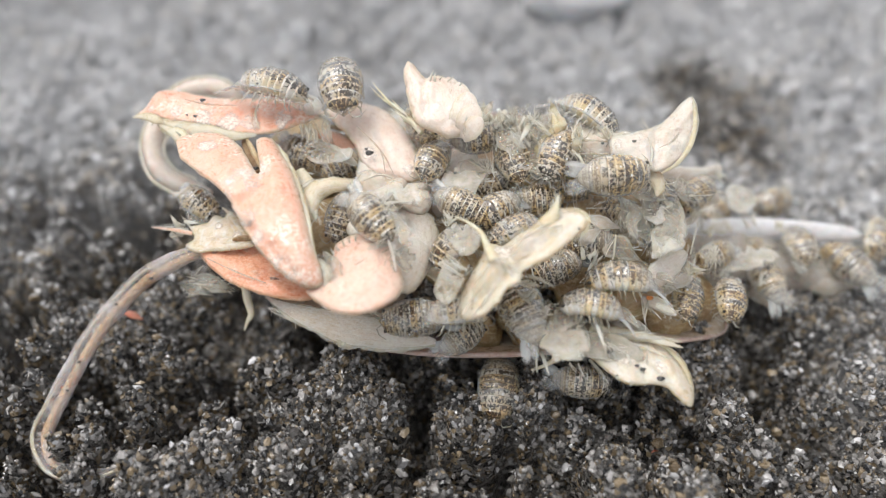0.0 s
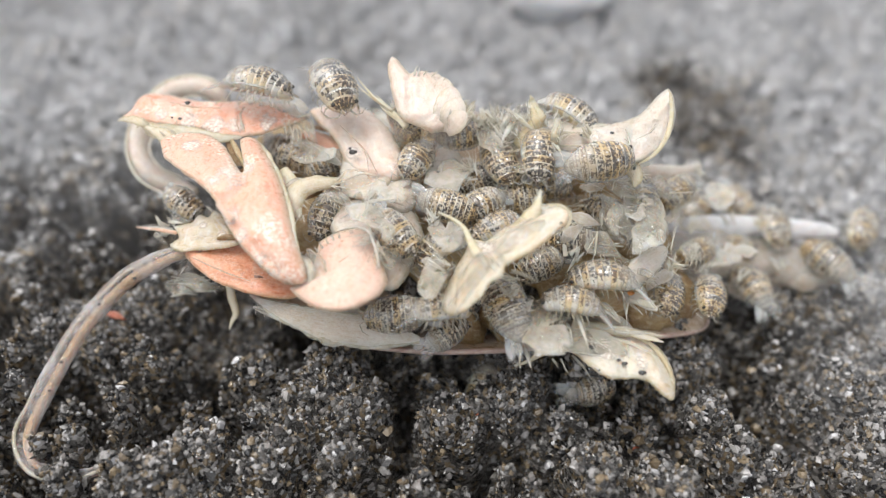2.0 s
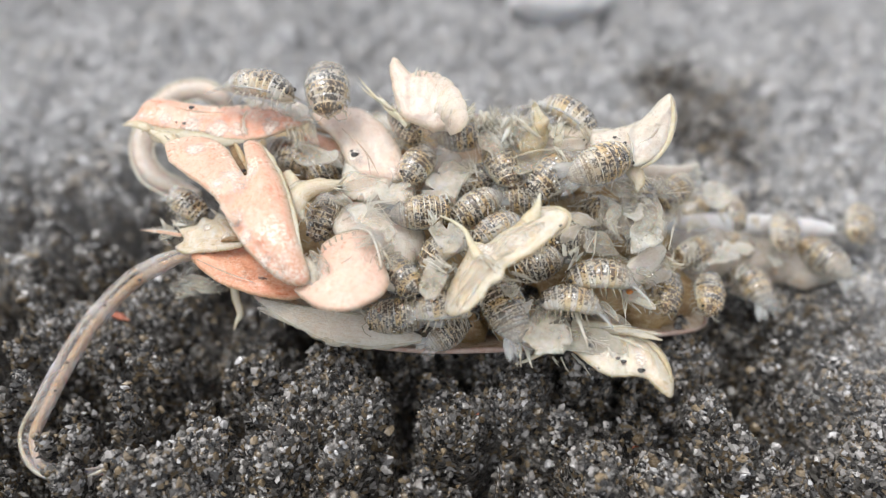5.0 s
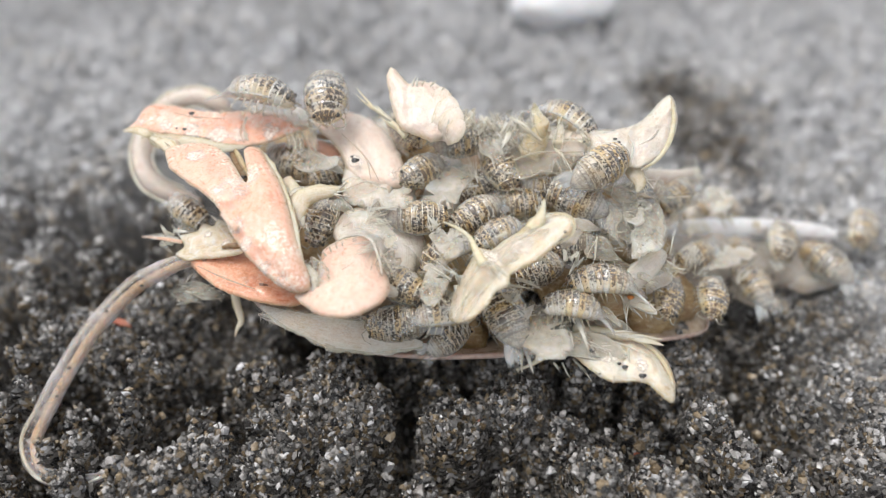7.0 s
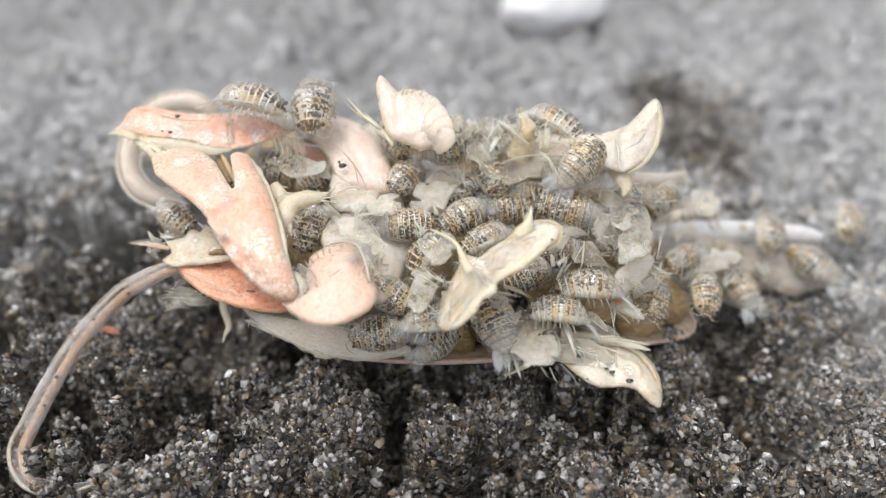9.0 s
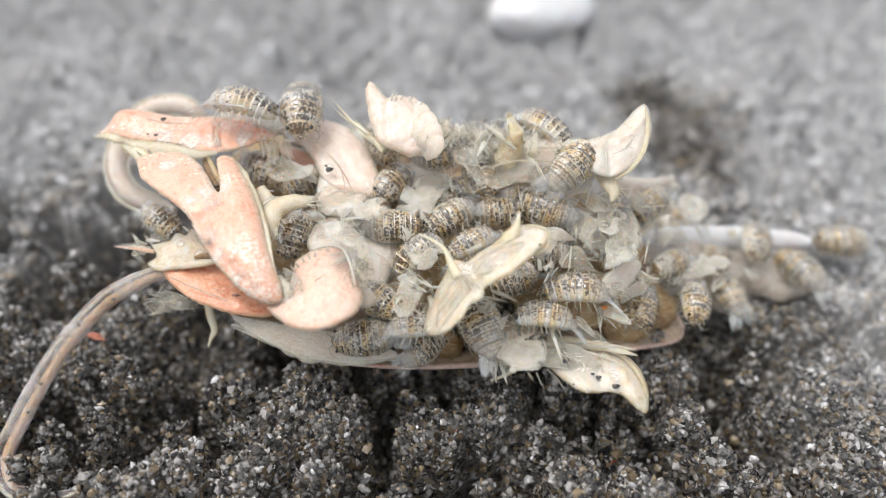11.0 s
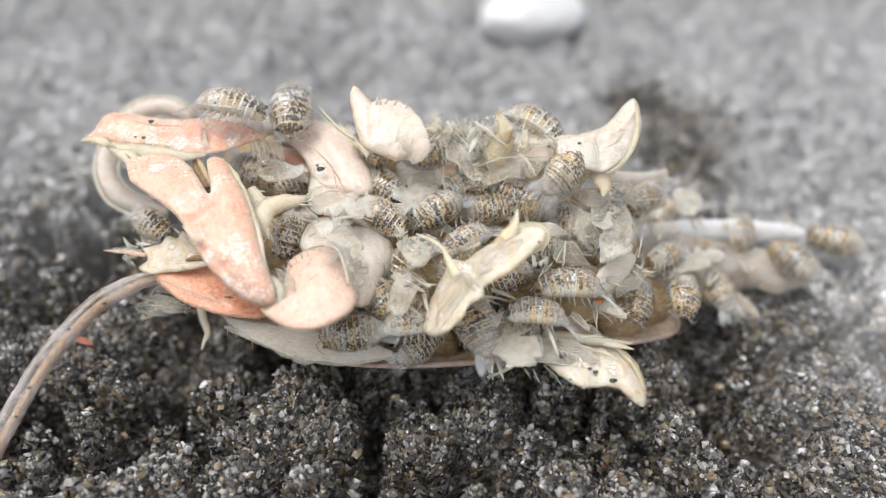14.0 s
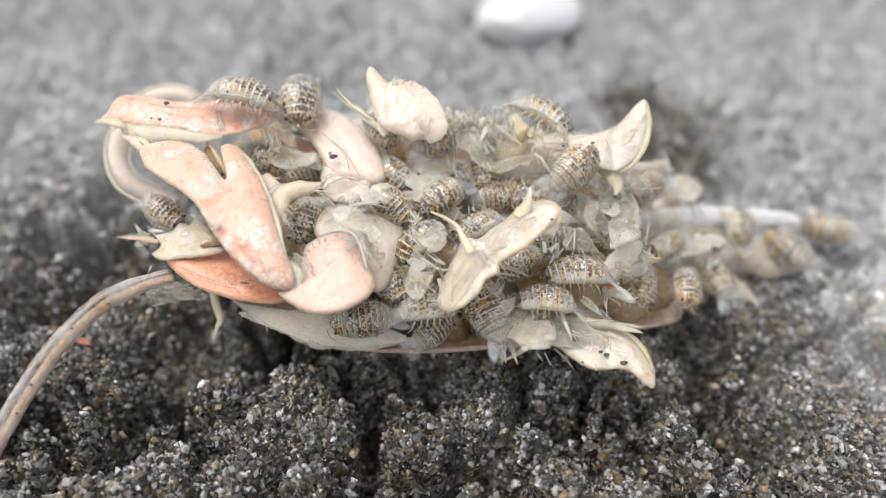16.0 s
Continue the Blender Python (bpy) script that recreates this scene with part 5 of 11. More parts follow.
limb("spine", CREAM, [(1.71, -4.87, 12.38, 0.35), (1.27, -4.11, 12.79, 0.22), (0.96, -3.48, 13.15, 0.14), (0.32, -2.94, 13.34, 0.10), (-0.52, -2.52, 13.49, 0.05)], middle_leg, flat=0.6, label="long curved cream spine", fringe=14)
bristles("bristles", HAIR, [((3.51, -4.80, 12.40), (5.54, -4.78, 12.82), 0.095), ((4.64, -4.48, 12.52), (6.15, -4.97, 12.75), 0.064), ((1.76, -5.10, 12.70), (2.34, -6.34, 12.64), 0.063), ((-0.13, -4.64, 10.84), (-1.37, -4.08, 11.44), 0.081), ((0.19, -4.49, 11.16), (-1.17, -3.77, 11.82), 0.065), ((-0.45, -5.77, 10.16), (-1.26, -5.32, 10.72), 0.065), ((3.04, -3.60, 13.66), (2.06, -4.35, 13.80), 0.063), ((3.75, -4.82, 11.04), (5.13, -5.76, 11.10), 0.097), ((3.10, -5.15, 10.92), (4.65, -5.76, 11.10), 0.097)], middle_leg)
fleck(middle_leg, (6.25, -4.14, 14.16), 0.12, SPECK)
hind_leg = holder("hind_leg", crab, "cream hind leg with dark specks and spiny edge")
plate("segment", CREAM_CLEAR, [(6.92, -5.56, 6.30), (8.16, -5.12, 6.47), (9.50, -5.13, 6.80), (11.10, -5.69, 6.90), (12.15, -5.99, 6.46), (12.93, -6.37, 6.12), (13.46, -7.22, 5.85), (13.56, -8.47, 5.70), (13.25, -9.59, 5.73), (12.86, -9.91, 5.86), (12.30, -9.55, 6.12), (11.82, -9.09, 6.36), (11.13, -9.02, 6.65), (9.55, -9.20, 6.84), (8.51, -8.27, 6.66), (7.69, -7.10, 6.41), (6.99, -6.51, 6.30)], hind_leg, 0.4, creases=[(-0.25, 0.2, [(10.75, -5.81, 6.88), (10.34, -7.29, 6.87), (10.54, -9.01, 6.90)]), (0.2, 0.2, [(10.97, -6.47, 6.90), (11.93, -7.18, 6.46), (12.49, -8.94, 6.10)]), (0.2, 0.2, [(8.39, -5.98, 6.55), (9.65, -6.40, 6.82), (10.37, -7.08, 6.87)]), (-0.18, 0.15, [(8.59, -6.89, 6.63), (9.46, -7.66, 6.82), (10.14, -8.51, 6.87)])], deposit=[(9.62, -6.62, 6.82, 0.75), (11.44, -7.91, 6.61, 0.55)], fringe=8)
limb("edge", CUTICLE_YELLOW, [(11.34, -6.20, 7.00, 0.06), (12.31, -6.88, 6.88, 0.12), (13.02, -7.77, 6.42, 0.14), (13.35, -8.74, 5.80, 0.12), (13.40, -9.32, 5.32, 0.06)], hind_leg, flat=0.35, label="yellow thickened edge")
limb("comb", CREAM_PALE, [(7.59, -5.86, 7.64, 0.34), (9.25, -6.06, 7.56, 0.34), (10.93, -6.24, 7.37, 0.25), (12.89, -6.36, 7.20, 0.05)], hind_leg, flat=0.5)
limb("hook", CREAM_PALE, [(6.81, -6.55, 6.36, 0.34), (5.97, -6.67, 6.18, 0.27), (5.28, -7.06, 5.92, 0.15), (4.66, -7.32, 5.82, 0.10), (4.18, -7.46, 5.77, 0.07)], hind_leg, flat=0.7, label="thin forked hook")
limb("hook", CREAM_PALE, [(4.23, -6.02, 6.55, 0.17), (4.54, -6.55, 6.36, 0.12), (4.49, -7.14, 6.02, 0.08), (4.51, -7.59, 5.72, 0.05)], hind_leg, flat=0.7)
bristles("bristles", HAIR, [((4.42, -7.32, 5.82), (4.14, -7.93, 5.98), 0.051), ((9.22, -6.21, 7.64), (11.46, -6.45, 7.94), 0.067), ((10.23, -6.29, 7.48), (12.64, -6.53, 7.78), 0.067), ((8.62, -7.40, 5.92), (9.64, -8.52, 5.88), 0.067), ((7.69, -6.75, 5.90), (8.68, -8.50, 5.64), 0.068), ((6.48, -6.99, 5.82), (6.83, -7.80, 5.90), 0.068), ((6.99, -6.99, 5.82), (7.38, -8.12, 5.78), 0.068), ((7.32, -4.35, 8.56), (6.60, -6.94, 8.02), 0.119), ((6.81, -4.35, 8.56), (6.25, -7.26, 7.90), 0.119), ((7.63, -4.69, 8.44), (8.24, -6.94, 8.02), 0.084), ((6.15, -4.52, 8.24), (6.21, -6.78, 7.82), 0.119), ((5.64, -4.77, 8.02), (5.31, -7.02, 7.60), 0.102)], hind_leg)
bristles("bristles", HAIR, [((7.44, -5.03, 8.32), (7.78, -6.45, 8.20), 0.084), ((9.49, -6.86, 7.40), (9.95, -8.37, 7.22), 0.066), ((5.28, -5.20, 7.74), (4.67, -6.94, 7.50), 0.102), ((7.08, -5.62, 7.98), (7.39, -7.50, 7.68), 0.084)], hind_leg)
fleck(hind_leg, (8.54, -7.30, 7.37), 0.23, SPECK)
fleck(hind_leg, (11.35, -8.72, 6.83), 0.26, SPECK)
fleck(hind_leg, (10.08, -8.03, 7.09), 0.16, SPECK)
fleck(hind_leg, (10.39, -8.22, 7.02), 0.20, SPECK)
fleck(hind_leg, (9.17, -8.69, 6.84), 0.15, SPECK)
fleck(hind_leg, (8.92, -8.59, 6.88), 0.10, SPECK)
short_leg = holder("short_leg", crab, "small amber-based leg with a white blade tip")
limb("segment", AMBER_PALE, [(8.96, -3.46, 7.30, 0.70), (9.95, -3.47, 7.68, 1.25), (10.92, -3.19, 8.04, 1.11), (11.62, -2.76, 8.44, 0.63)], short_leg, flat=0.5)
limb("blade", WHITE, [(10.94, -3.19, 8.30, 0.59), (11.99, -2.53, 8.91, 0.73), (13.00, -1.84, 9.40, 0.63), (13.70, -1.32, 9.57, 0.21)], short_leg, flat=0.45, fringe=14)
limb("flake", WHITE, [(10.77, -4.17, 8.36, 0.27), (11.70, -4.38, 8.29, 0.41), (12.40, -4.62, 7.94, 0.31), (12.81, -4.81, 7.75, 0.09)], short_leg, flat=0.4, fringe=14)
fleck(short_leg, (11.10, -4.39, 8.81), 0.24, ORANGE)
bristles("bristles", HAIR, [((12.25, -3.02, 8.88), (12.80, -3.55, 9.10), 0.069), ((11.11, -4.17, 8.36), (10.70, -5.79, 8.18), 0.085), ((10.84, -3.99, 8.16), (10.81, -6.12, 7.80), 0.069), ((11.47, -4.60, 7.82), (11.82, -5.37, 7.94), 0.085)], short_leg)
swimmeret = holder("swimmeret", crab, "pale swimmerets and gill tufts behind the legs")
limb("segment", SKIN_CLEAR, [(13.24, 6.14, 9.60, 0.50), (14.86, 6.29, 9.38, 0.55), (16.54, 6.63, 9.20, 0.43), (18.02, 7.36, 9.12, 0.24)], swimmeret, flat=0.5, fringe=6)
limb("segment", SKIN_CLEAR, [(13.65, 5.61, 8.94, 0.51), (15.52, 5.71, 8.44, 0.78), (17.01, 5.72, 7.92, 0.71), (17.84, 5.58, 7.62, 0.20)], swimmeret, flat=0.5, fringe=6)
limb("segment", SKIN_CLEAR, [(14.69, 5.03, 8.00, 0.39), (14.68, 3.25, 7.26, 0.58), (14.30, 1.53, 6.52, 0.42)], swimmeret, flat=0.5, fringe=6)
limb("lappet", MEMBRANE, [(12.44, 3.07, 9.96, 0.15), (12.59, 1.94, 9.64, 0.33), (13.45, 2.35, 9.76, 0.26), (14.13, 3.05, 9.82, 0.07)], swimmeret, flat=0.5)
bristles("bristles", HAIR, [((13.93, 4.53, 9.44), (13.84, 0.42, 8.66), 0.152), ((14.47, 4.56, 8.66), (14.64, 1.04, 8.06), 0.115), ((12.06, 3.16, 10.12), (11.60, 1.37, 10.00), 0.092), ((11.70, 1.70, 9.70), (13.36, 2.40, 10.30), 0.091), ((12.19, 1.12, 9.00), (11.66, -0.96, 8.76), 0.091), ((12.53, 0.32, 8.76), (11.90, -0.77, 8.82), 0.091), ((13.89, 1.54, 8.60), (13.04, -0.17, 8.48), 0.092), ((16.44, 6.88, 9.00), (17.27, 5.35, 9.00), 0.119), ((16.99, 5.95, 8.24), (17.98, 5.37, 8.48), 0.118)], swimmeret)
tail = holder("tail", crab, "long white spear-shaped tail plate over a translucent abdomen")
limb("telson", TELSON, [(14.85, 5.08, 5.16, 0.41), (17.01, 5.94, 4.46, 0.70), (19.91, 6.44, 4.10, 0.84), (23.05, 6.89, 3.80, 0.76), (26.13, 6.96, 3.50, 0.72), (28.59, 7.03, 3.20, 0.60), (29.73, 6.89, 3.10, 0.30)], tail, flat=0.45)
limb("abdomen", FLESH_PALE, [(13.09, 2.03, 5.20, 1.75), (16.79, 4.45, 3.02, 2.48), (19.96, 4.95, 2.40, 2.52), (23.03, 4.99, 2.00, 2.11), (26.00, 4.67, 1.60, 1.60), (28.65, 4.58, 1.20, 0.93), (30.50, 4.61, 0.80, 0.26)], tail, flat=0.5, lump=0.14)
limb("uropod", SKIN_CLEAR, [(20.91, 2.95, 1.60, 0.62), (22.98, 2.38, 1.00, 0.83), (24.32, 1.64, 0.60, 0.54), (25.25, 0.90, 0.20, 0.08)], tail, flat=0.5, fringe=6)
limb("uropod", SKIN_CLEAR, [(25.16, 4.67, 1.60, 0.72), (26.72, 3.89, 1.20, 0.97), (28.63, 4.14, 0.80, 0.59), (30.52, 4.45, 0.60, 0.13)], tail, flat=0.5, fringe=6)
viscera = holder("viscera", crab, "brown translucent flesh in the opened shell")
limb("lump", FLESH, [(-13.88, 8.98, 8.34, 0.92), (-11.89, 8.55, 8.89, 2.43), (-9.43, 8.15, 8.79, 2.42), (-7.74, 8.98, 8.34, 0.92)], viscera, flat=0.6, lump=0.18)
limb("lump", FLESH, [(-10.83, 2.71, 7.50, 0.69), (-9.34, 2.35, 8.05, 1.81), (-7.50, 2.01, 7.95, 1.80), (-6.25, 2.71, 7.50, 0.69)], viscera, flat=0.6, lump=0.18)
limb("lump", FLESH, [(-8.37, 8.48, 7.70, 0.74), (-6.81, 8.06, 8.25, 1.94), (-4.84, 7.67, 8.15, 1.94), (-3.45, 8.48, 7.70, 0.74)], viscera, flat=0.6, lump=0.18)
limb("lump", FLESH, [(-3.87, 4.23, 7.14, 0.65), (-2.55, 3.86, 7.69, 1.70), (-0.85, 3.51, 7.59, 1.69), (0.43, 4.23, 7.14, 0.65)], viscera, flat=0.6, lump=0.18)
limb("lump", FLESH, [(-2.45, 0.97, 5.46, 0.69), (-1.06, 0.65, 6.01, 1.82), (0.75, 0.33, 5.91, 1.81), (2.14, 0.97, 5.46, 0.69)], viscera, flat=0.6, lump=0.18)
limb("lump", FLESH, [(0.64, 6.54, 7.74, 0.72), (2.05, 6.14, 8.29, 1.90), (3.94, 5.76, 8.19, 1.89), (5.44, 6.54, 7.74, 0.72)], viscera, flat=0.6, lump=0.18)
limb("lump", FLESH, [(0.04, 0.80, 6.18, 0.85), (1.72, 0.48, 6.73, 2.24), (3.95, 0.16, 6.63, 2.23), (5.71, 0.80, 6.18, 0.85)], viscera, flat=0.6, lump=0.18)
limb("lump", FLESH, [(2.47, -2.27, 3.98, 0.56), (3.55, -2.54, 4.53, 1.48), (5.01, -2.84, 4.43, 1.47), (6.20, -2.27, 3.98, 0.56)], viscera, flat=0.6, lump=0.18)
limb("lump", FLESH, [(3.93, 4.01, 7.34, 0.87), (5.61, 3.64, 7.89, 2.30), (7.88, 3.29, 7.79, 2.30), (9.76, 4.01, 7.34, 0.87)], viscera, flat=0.6, lump=0.18)
limb("lump", FLESH, [(4.93, 0.40, 6.06, 0.85), (6.55, 0.08, 6.61, 2.23), (8.76, -0.24, 6.51, 2.23), (10.58, 0.40, 6.06, 0.85)], viscera, flat=0.6, lump=0.18)
limb("lump", FLESH, [(7.79, 3.35, 6.90, 0.87), (9.42, 2.99, 7.45, 2.30), (11.68, 2.65, 7.35, 2.29), (13.61, 3.35, 6.90, 0.87)], viscera, flat=0.6, lump=0.18)
limb("lump", FLESH, [(8.93, -0.26, 5.10, 0.68), (10.17, -0.56, 5.65, 1.79), (11.93, -0.87, 5.55, 1.79), (13.47, -0.26, 5.10, 0.68)], viscera, flat=0.6, lump=0.18)
limb("lump", FLESH, [(10.84, 3.31, 5.86, 0.71), (12.11, 2.96, 6.41, 1.86), (13.93, 2.62, 6.31, 1.86), (15.56, 3.31, 5.86, 0.71)], viscera, flat=0.6, lump=0.18)
limb("lump", FLESH, [(0.04, -2.71, 3.34, 0.39), (0.82, -2.96, 3.89, 1.04), (1.85, -3.26, 3.79, 1.03), (2.66, -2.71, 3.34, 0.39)], viscera, flat=0.6, lump=0.18)
limb("lump", FLESH, [(4.50, 7.99, 8.10, 0.55), (5.53, 7.57, 8.65, 1.44), (6.94, 7.18, 8.55, 1.44), (8.15, 7.99, 8.10, 0.55)], viscera, flat=0.6, lump=0.18)
limb("lump", FLESH, [(11.51, -0.97, 3.62, 0.63), (12.62, -1.25, 4.17, 1.66), (14.24, -1.56, 4.07, 1.66), (15.71, -0.97, 3.62, 0.63)], viscera, flat=0.6, lump=0.18)
limb("lump", FLESH, [(-4.45, 9.73, 9.30, 0.55), (-3.31, 9.27, 9.85, 1.45), (-1.85, 8.87, 9.75, 1.45), (-0.78, 9.73, 9.30, 0.55)], viscera, flat=0.6, lump=0.18)
limb("lump", FLESH, [(8.19, 6.30, 7.94, 0.60), (9.27, 5.90, 8.49, 1.57), (10.80, 5.53, 8.39, 1.57), (12.17, 6.30, 7.94, 0.60)], viscera, flat=0.6, lump=0.18)
limb("lump", FLESH, [(13.99, 0.55, 3.06, 0.59), (15.01, 0.27, 3.61, 1.56), (16.51, -0.06, 3.51, 1.55), (17.92, 0.55, 3.06, 0.59)], viscera, flat=0.6, lump=0.18)
gills = holder("gill_tuft", crab, "tufts of clear bristles and gill threads")
limb("gill", MEMBRANE, [(8.07, -0.67, 8.72, 0.18), (8.76, -0.39, 9.20, 0.53), (9.45, -0.87, 8.92, 0.36), (10.36, -1.05, 8.60, 0.11)], gills, flat=0.4)
bristles("bristles", HAIR, [((9.48, -0.50, 10.14), (8.53, -3.19, 9.66), 0.054), ((2.02, 1.86, 11.16), (0.20, 0.76, 11.23), 0.030), ((8.18, 5.62, 10.55), (8.52, 7.59, 11.45), 0.036), ((5.05, -2.15, 9.72), (4.84, -3.59, 9.63), 0.030), ((10.26, 6.60, 11.17), (8.21, 7.77, 11.87), 0.036), ((13.97, -1.40, 9.48), (14.80, 0.83, 10.58), 0.046), ((4.10, -2.50, 9.78), (4.80, -5.00, 9.32), 0.034), ((6.67, 5.99, 11.18), (5.98, 6.57, 11.74), 0.048), ((1.66, -0.03, 10.43), (2.39, 0.94, 11.13), 0.041), ((5.69, 1.59, 11.22), (5.84, 0.21, 11.20), 0.027)], gills)
bristles("bristles", HAIR, [((11.15, -0.91, 9.32), (8.97, -0.95, 9.70), 0.044), ((1.90, 7.53, 11.38), (0.32, 9.78, 12.33), 0.054), ((13.23, -2.00, 9.26), (14.08, -1.04, 9.97), 0.049), ((3.07, 0.47, 9.14), (2.32, -2.16, 8.70), 0.056), ((2.93, 4.05, 10.73), (4.69, 1.91, 10.52), 0.057), ((9.13, 4.80, 10.45), (9.68, 5.78, 11.11), 0.033), ((9.98, -3.10, 9.75), (9.48, -2.57, 10.33), 0.041), ((7.18, 4.94, 11.19), (7.83, 7.34, 12.22), 0.041), ((2.27, -2.21, 9.78), (0.68, -2.15, 10.19), 0.030), ((10.93, -1.50, 8.65), (12.08, -3.40, 8.42), 0.040)], gills)
bristles("bristles", HAIR, [((3.43, -1.80, 10.21), (3.89, -0.49, 11.03), 0.051), ((14.50, 2.67, 10.60), (16.48, 2.50, 10.96), 0.036), ((7.06, 5.01, 12.16), (6.60, 7.71, 13.27), 0.047), ((8.22, 3.33, 11.36), (7.07, 3.80, 11.90), 0.054), ((6.17, -0.80, 9.91), (5.69, -3.14, 9.54), 0.049), ((6.22, -0.20, 10.29), (6.59, 1.27, 11.14), 0.047), ((5.39, -1.33, 8.53), (6.30, -3.14, 8.34), 0.043), ((4.83, 0.28, 10.21), (6.94, 0.52, 10.68), 0.051), ((6.16, 1.00, 9.88), (6.13, -1.71, 9.43), 0.053), ((12.78, 0.32, 9.98), (10.25, -0.40, 10.16), 0.043)], gills)
bristles("bristles", HAIR, [((3.69, -1.30, 9.80), (2.16, -2.26, 9.88), 0.047), ((11.52, 5.27, 11.68), (12.74, 6.79, 12.48), 0.041), ((9.75, 0.23, 9.05), (10.82, -1.74, 8.83), 0.032), ((7.28, 0.51, 10.25), (6.99, 2.38, 11.21), 0.028), ((8.12, 5.31, 11.03), (7.19, 5.78, 11.56), 0.034), ((4.39, 6.87, 11.99), (4.35, 8.47, 12.80), 0.047), ((4.64, -1.32, 9.03), (3.09, -1.60, 9.33), 0.039), ((3.06, -1.14, 9.70), (3.70, -0.73, 10.23), 0.029), ((8.81, 3.26, 11.41), (10.72, 1.53, 11.31), 0.040), ((12.07, 0.64, 10.22), (12.83, 1.22, 10.80), 0.044)], gills)
bristles("bristles", HAIR, [((13.34, -2.73, 9.70), (14.16, -3.92, 9.69), 0.026), ((3.04, 1.32, 10.49), (3.82, 0.17, 10.54), 0.054), ((6.49, 2.08, 11.36), (6.33, 3.28, 12.11), 0.038), ((13.40, -2.38, 9.98), (14.19, -3.41, 10.03), 0.040), ((7.30, 4.37, 10.72), (5.48, 3.80, 10.97), 0.043), ((3.18, 0.55, 10.54), (4.43, 0.74, 11.00), 0.051), ((1.81, 1.40, 10.80), (2.21, 3.80, 11.90), 0.034), ((5.33, 5.56, 11.65), (6.57, 6.04, 12.17), 0.043), ((9.88, 0.75, 10.57), (9.71, -0.74, 10.50), 0.036), ((8.80, 3.89, 10.92), (9.43, 5.58, 11.78), 0.039)], gills)
bristles("bristles", HAIR, [((11.32, 1.35, 10.18), (9.98, 1.35, 10.58), 0.055), ((13.25, 1.83, 10.27), (11.00, 1.72, 10.63), 0.045), ((10.83, 1.06, 9.96), (13.11, 1.03, 10.35), 0.039), ((13.46, 6.08, 10.77), (12.75, 8.40, 11.75), 0.056), ((10.62, 2.17, 11.27), (11.29, 4.27, 12.27), 0.031), ((8.00, 2.23, 9.87), (9.37, 1.92, 10.18), 0.046), ((12.68, 6.17, 12.15), (11.66, 8.25, 13.09), 0.049), ((1.94, -0.27, 10.14), (-0.49, -0.94, 10.33), 0.028), ((12.92, 4.68, 11.61), (14.01, 7.22, 12.68), 0.032), ((5.29, -1.64, 9.18), (4.24, -0.33, 9.98), 0.031)], gills)
bristles("bristles", HAIR, [((10.49, 7.80, 11.22), (9.36, 8.82, 11.87), 0.031), ((8.99, -0.06, 9.71), (8.06, -1.19, 9.75), 0.036), ((9.70, 2.99, 9.91), (8.14, 1.98, 10.02), 0.050), ((3.59, 0.81, 10.20), (5.88, 0.38, 10.47), 0.046), ((5.08, 1.63, 10.37), (5.22, 3.74, 11.38), 0.031), ((4.75, 3.11, 11.17), (4.74, 1.40, 11.07), 0.048), ((2.73, 0.40, 10.15), (1.81, 0.73, 10.65), 0.034), ((13.41, 3.12, 9.90), (14.63, 5.14, 10.85), 0.051), ((2.49, 6.30, 11.12), (4.26, 7.38, 11.80), 0.032), ((14.07, 0.38, 10.20), (13.32, -1.02, 10.16), 0.037)], gills)
limb("membrane", MEMBRANE, [(-2.13, -3.24, 9.73, 0.07), (-1.57, -3.69, 9.97, 0.44), (-0.97, -3.75, 9.82, 0.37), (-0.37, -3.33, 9.70, 0.07)], gills, flat=0.25, lump=0.25)
limb("membrane", MEMBRANE, [(-1.44, -4.09, 9.44, 0.07), (-0.90, -4.27, 9.77, 0.43), (-0.30, -4.56, 9.54, 0.37), (0.30, -4.36, 9.34, 0.07)], gills, flat=0.25, lump=0.25)
limb("membrane", MEMBRANE, [(-0.95, -2.24, 10.60, 0.07), (-0.40, -2.20, 11.01, 0.44), (0.20, -2.34, 10.83, 0.37), (0.82, -1.95, 10.69, 0.07)], gills, flat=0.25, lump=0.25)
limb("membrane", MEMBRANE, [(7.37, -2.65, 8.61, 0.07), (7.86, -2.88, 8.93, 0.45), (8.50, -2.89, 8.79, 0.38), (9.19, -2.44, 8.68, 0.07)], gills, flat=0.25, lump=0.25)
limb("membrane", MEMBRANE, [(11.57, 3.02, 9.82, 0.07), (12.03, 2.52, 10.07, 0.48), (12.72, 2.52, 9.94, 0.40), (13.52, 3.17, 9.86, 0.07)], gills, flat=0.25, lump=0.25)
limb("membrane", MEMBRANE, [(-5.13, 0.26, 11.67, 0.07), (-4.55, 0.35, 12.10, 0.45), (-3.94, 0.29, 11.95, 0.38), (-3.37, 1.31, 11.99, 0.07)], gills, flat=0.25, lump=0.25)
limb("membrane", MEMBRANE, [(16.50, 1.77, 4.67, 0.08), (16.95, 1.19, 4.89, 0.50), (17.72, 1.46, 4.84, 0.43), (18.55, 1.83, 4.69, 0.08)], gills, flat=0.25, lump=0.25)
limb("membrane", MEMBRANE, [(10.02, -1.58, 8.17, 0.07), (10.52, -1.67, 8.54, 0.46), (11.18, -1.60, 8.43, 0.39), (11.91, -1.20, 8.29, 0.07)], gills, flat=0.25, lump=0.25)
limb("membrane", MEMBRANE, [(4.01, -4.86, 7.34, 0.07), (4.68, -5.91, 7.49, 0.67), (5.39, -6.56, 7.25, 0.53), (6.20, -6.96, 6.72, 0.05)], gills, flat=0.2, lump=0.3, fringe=8)
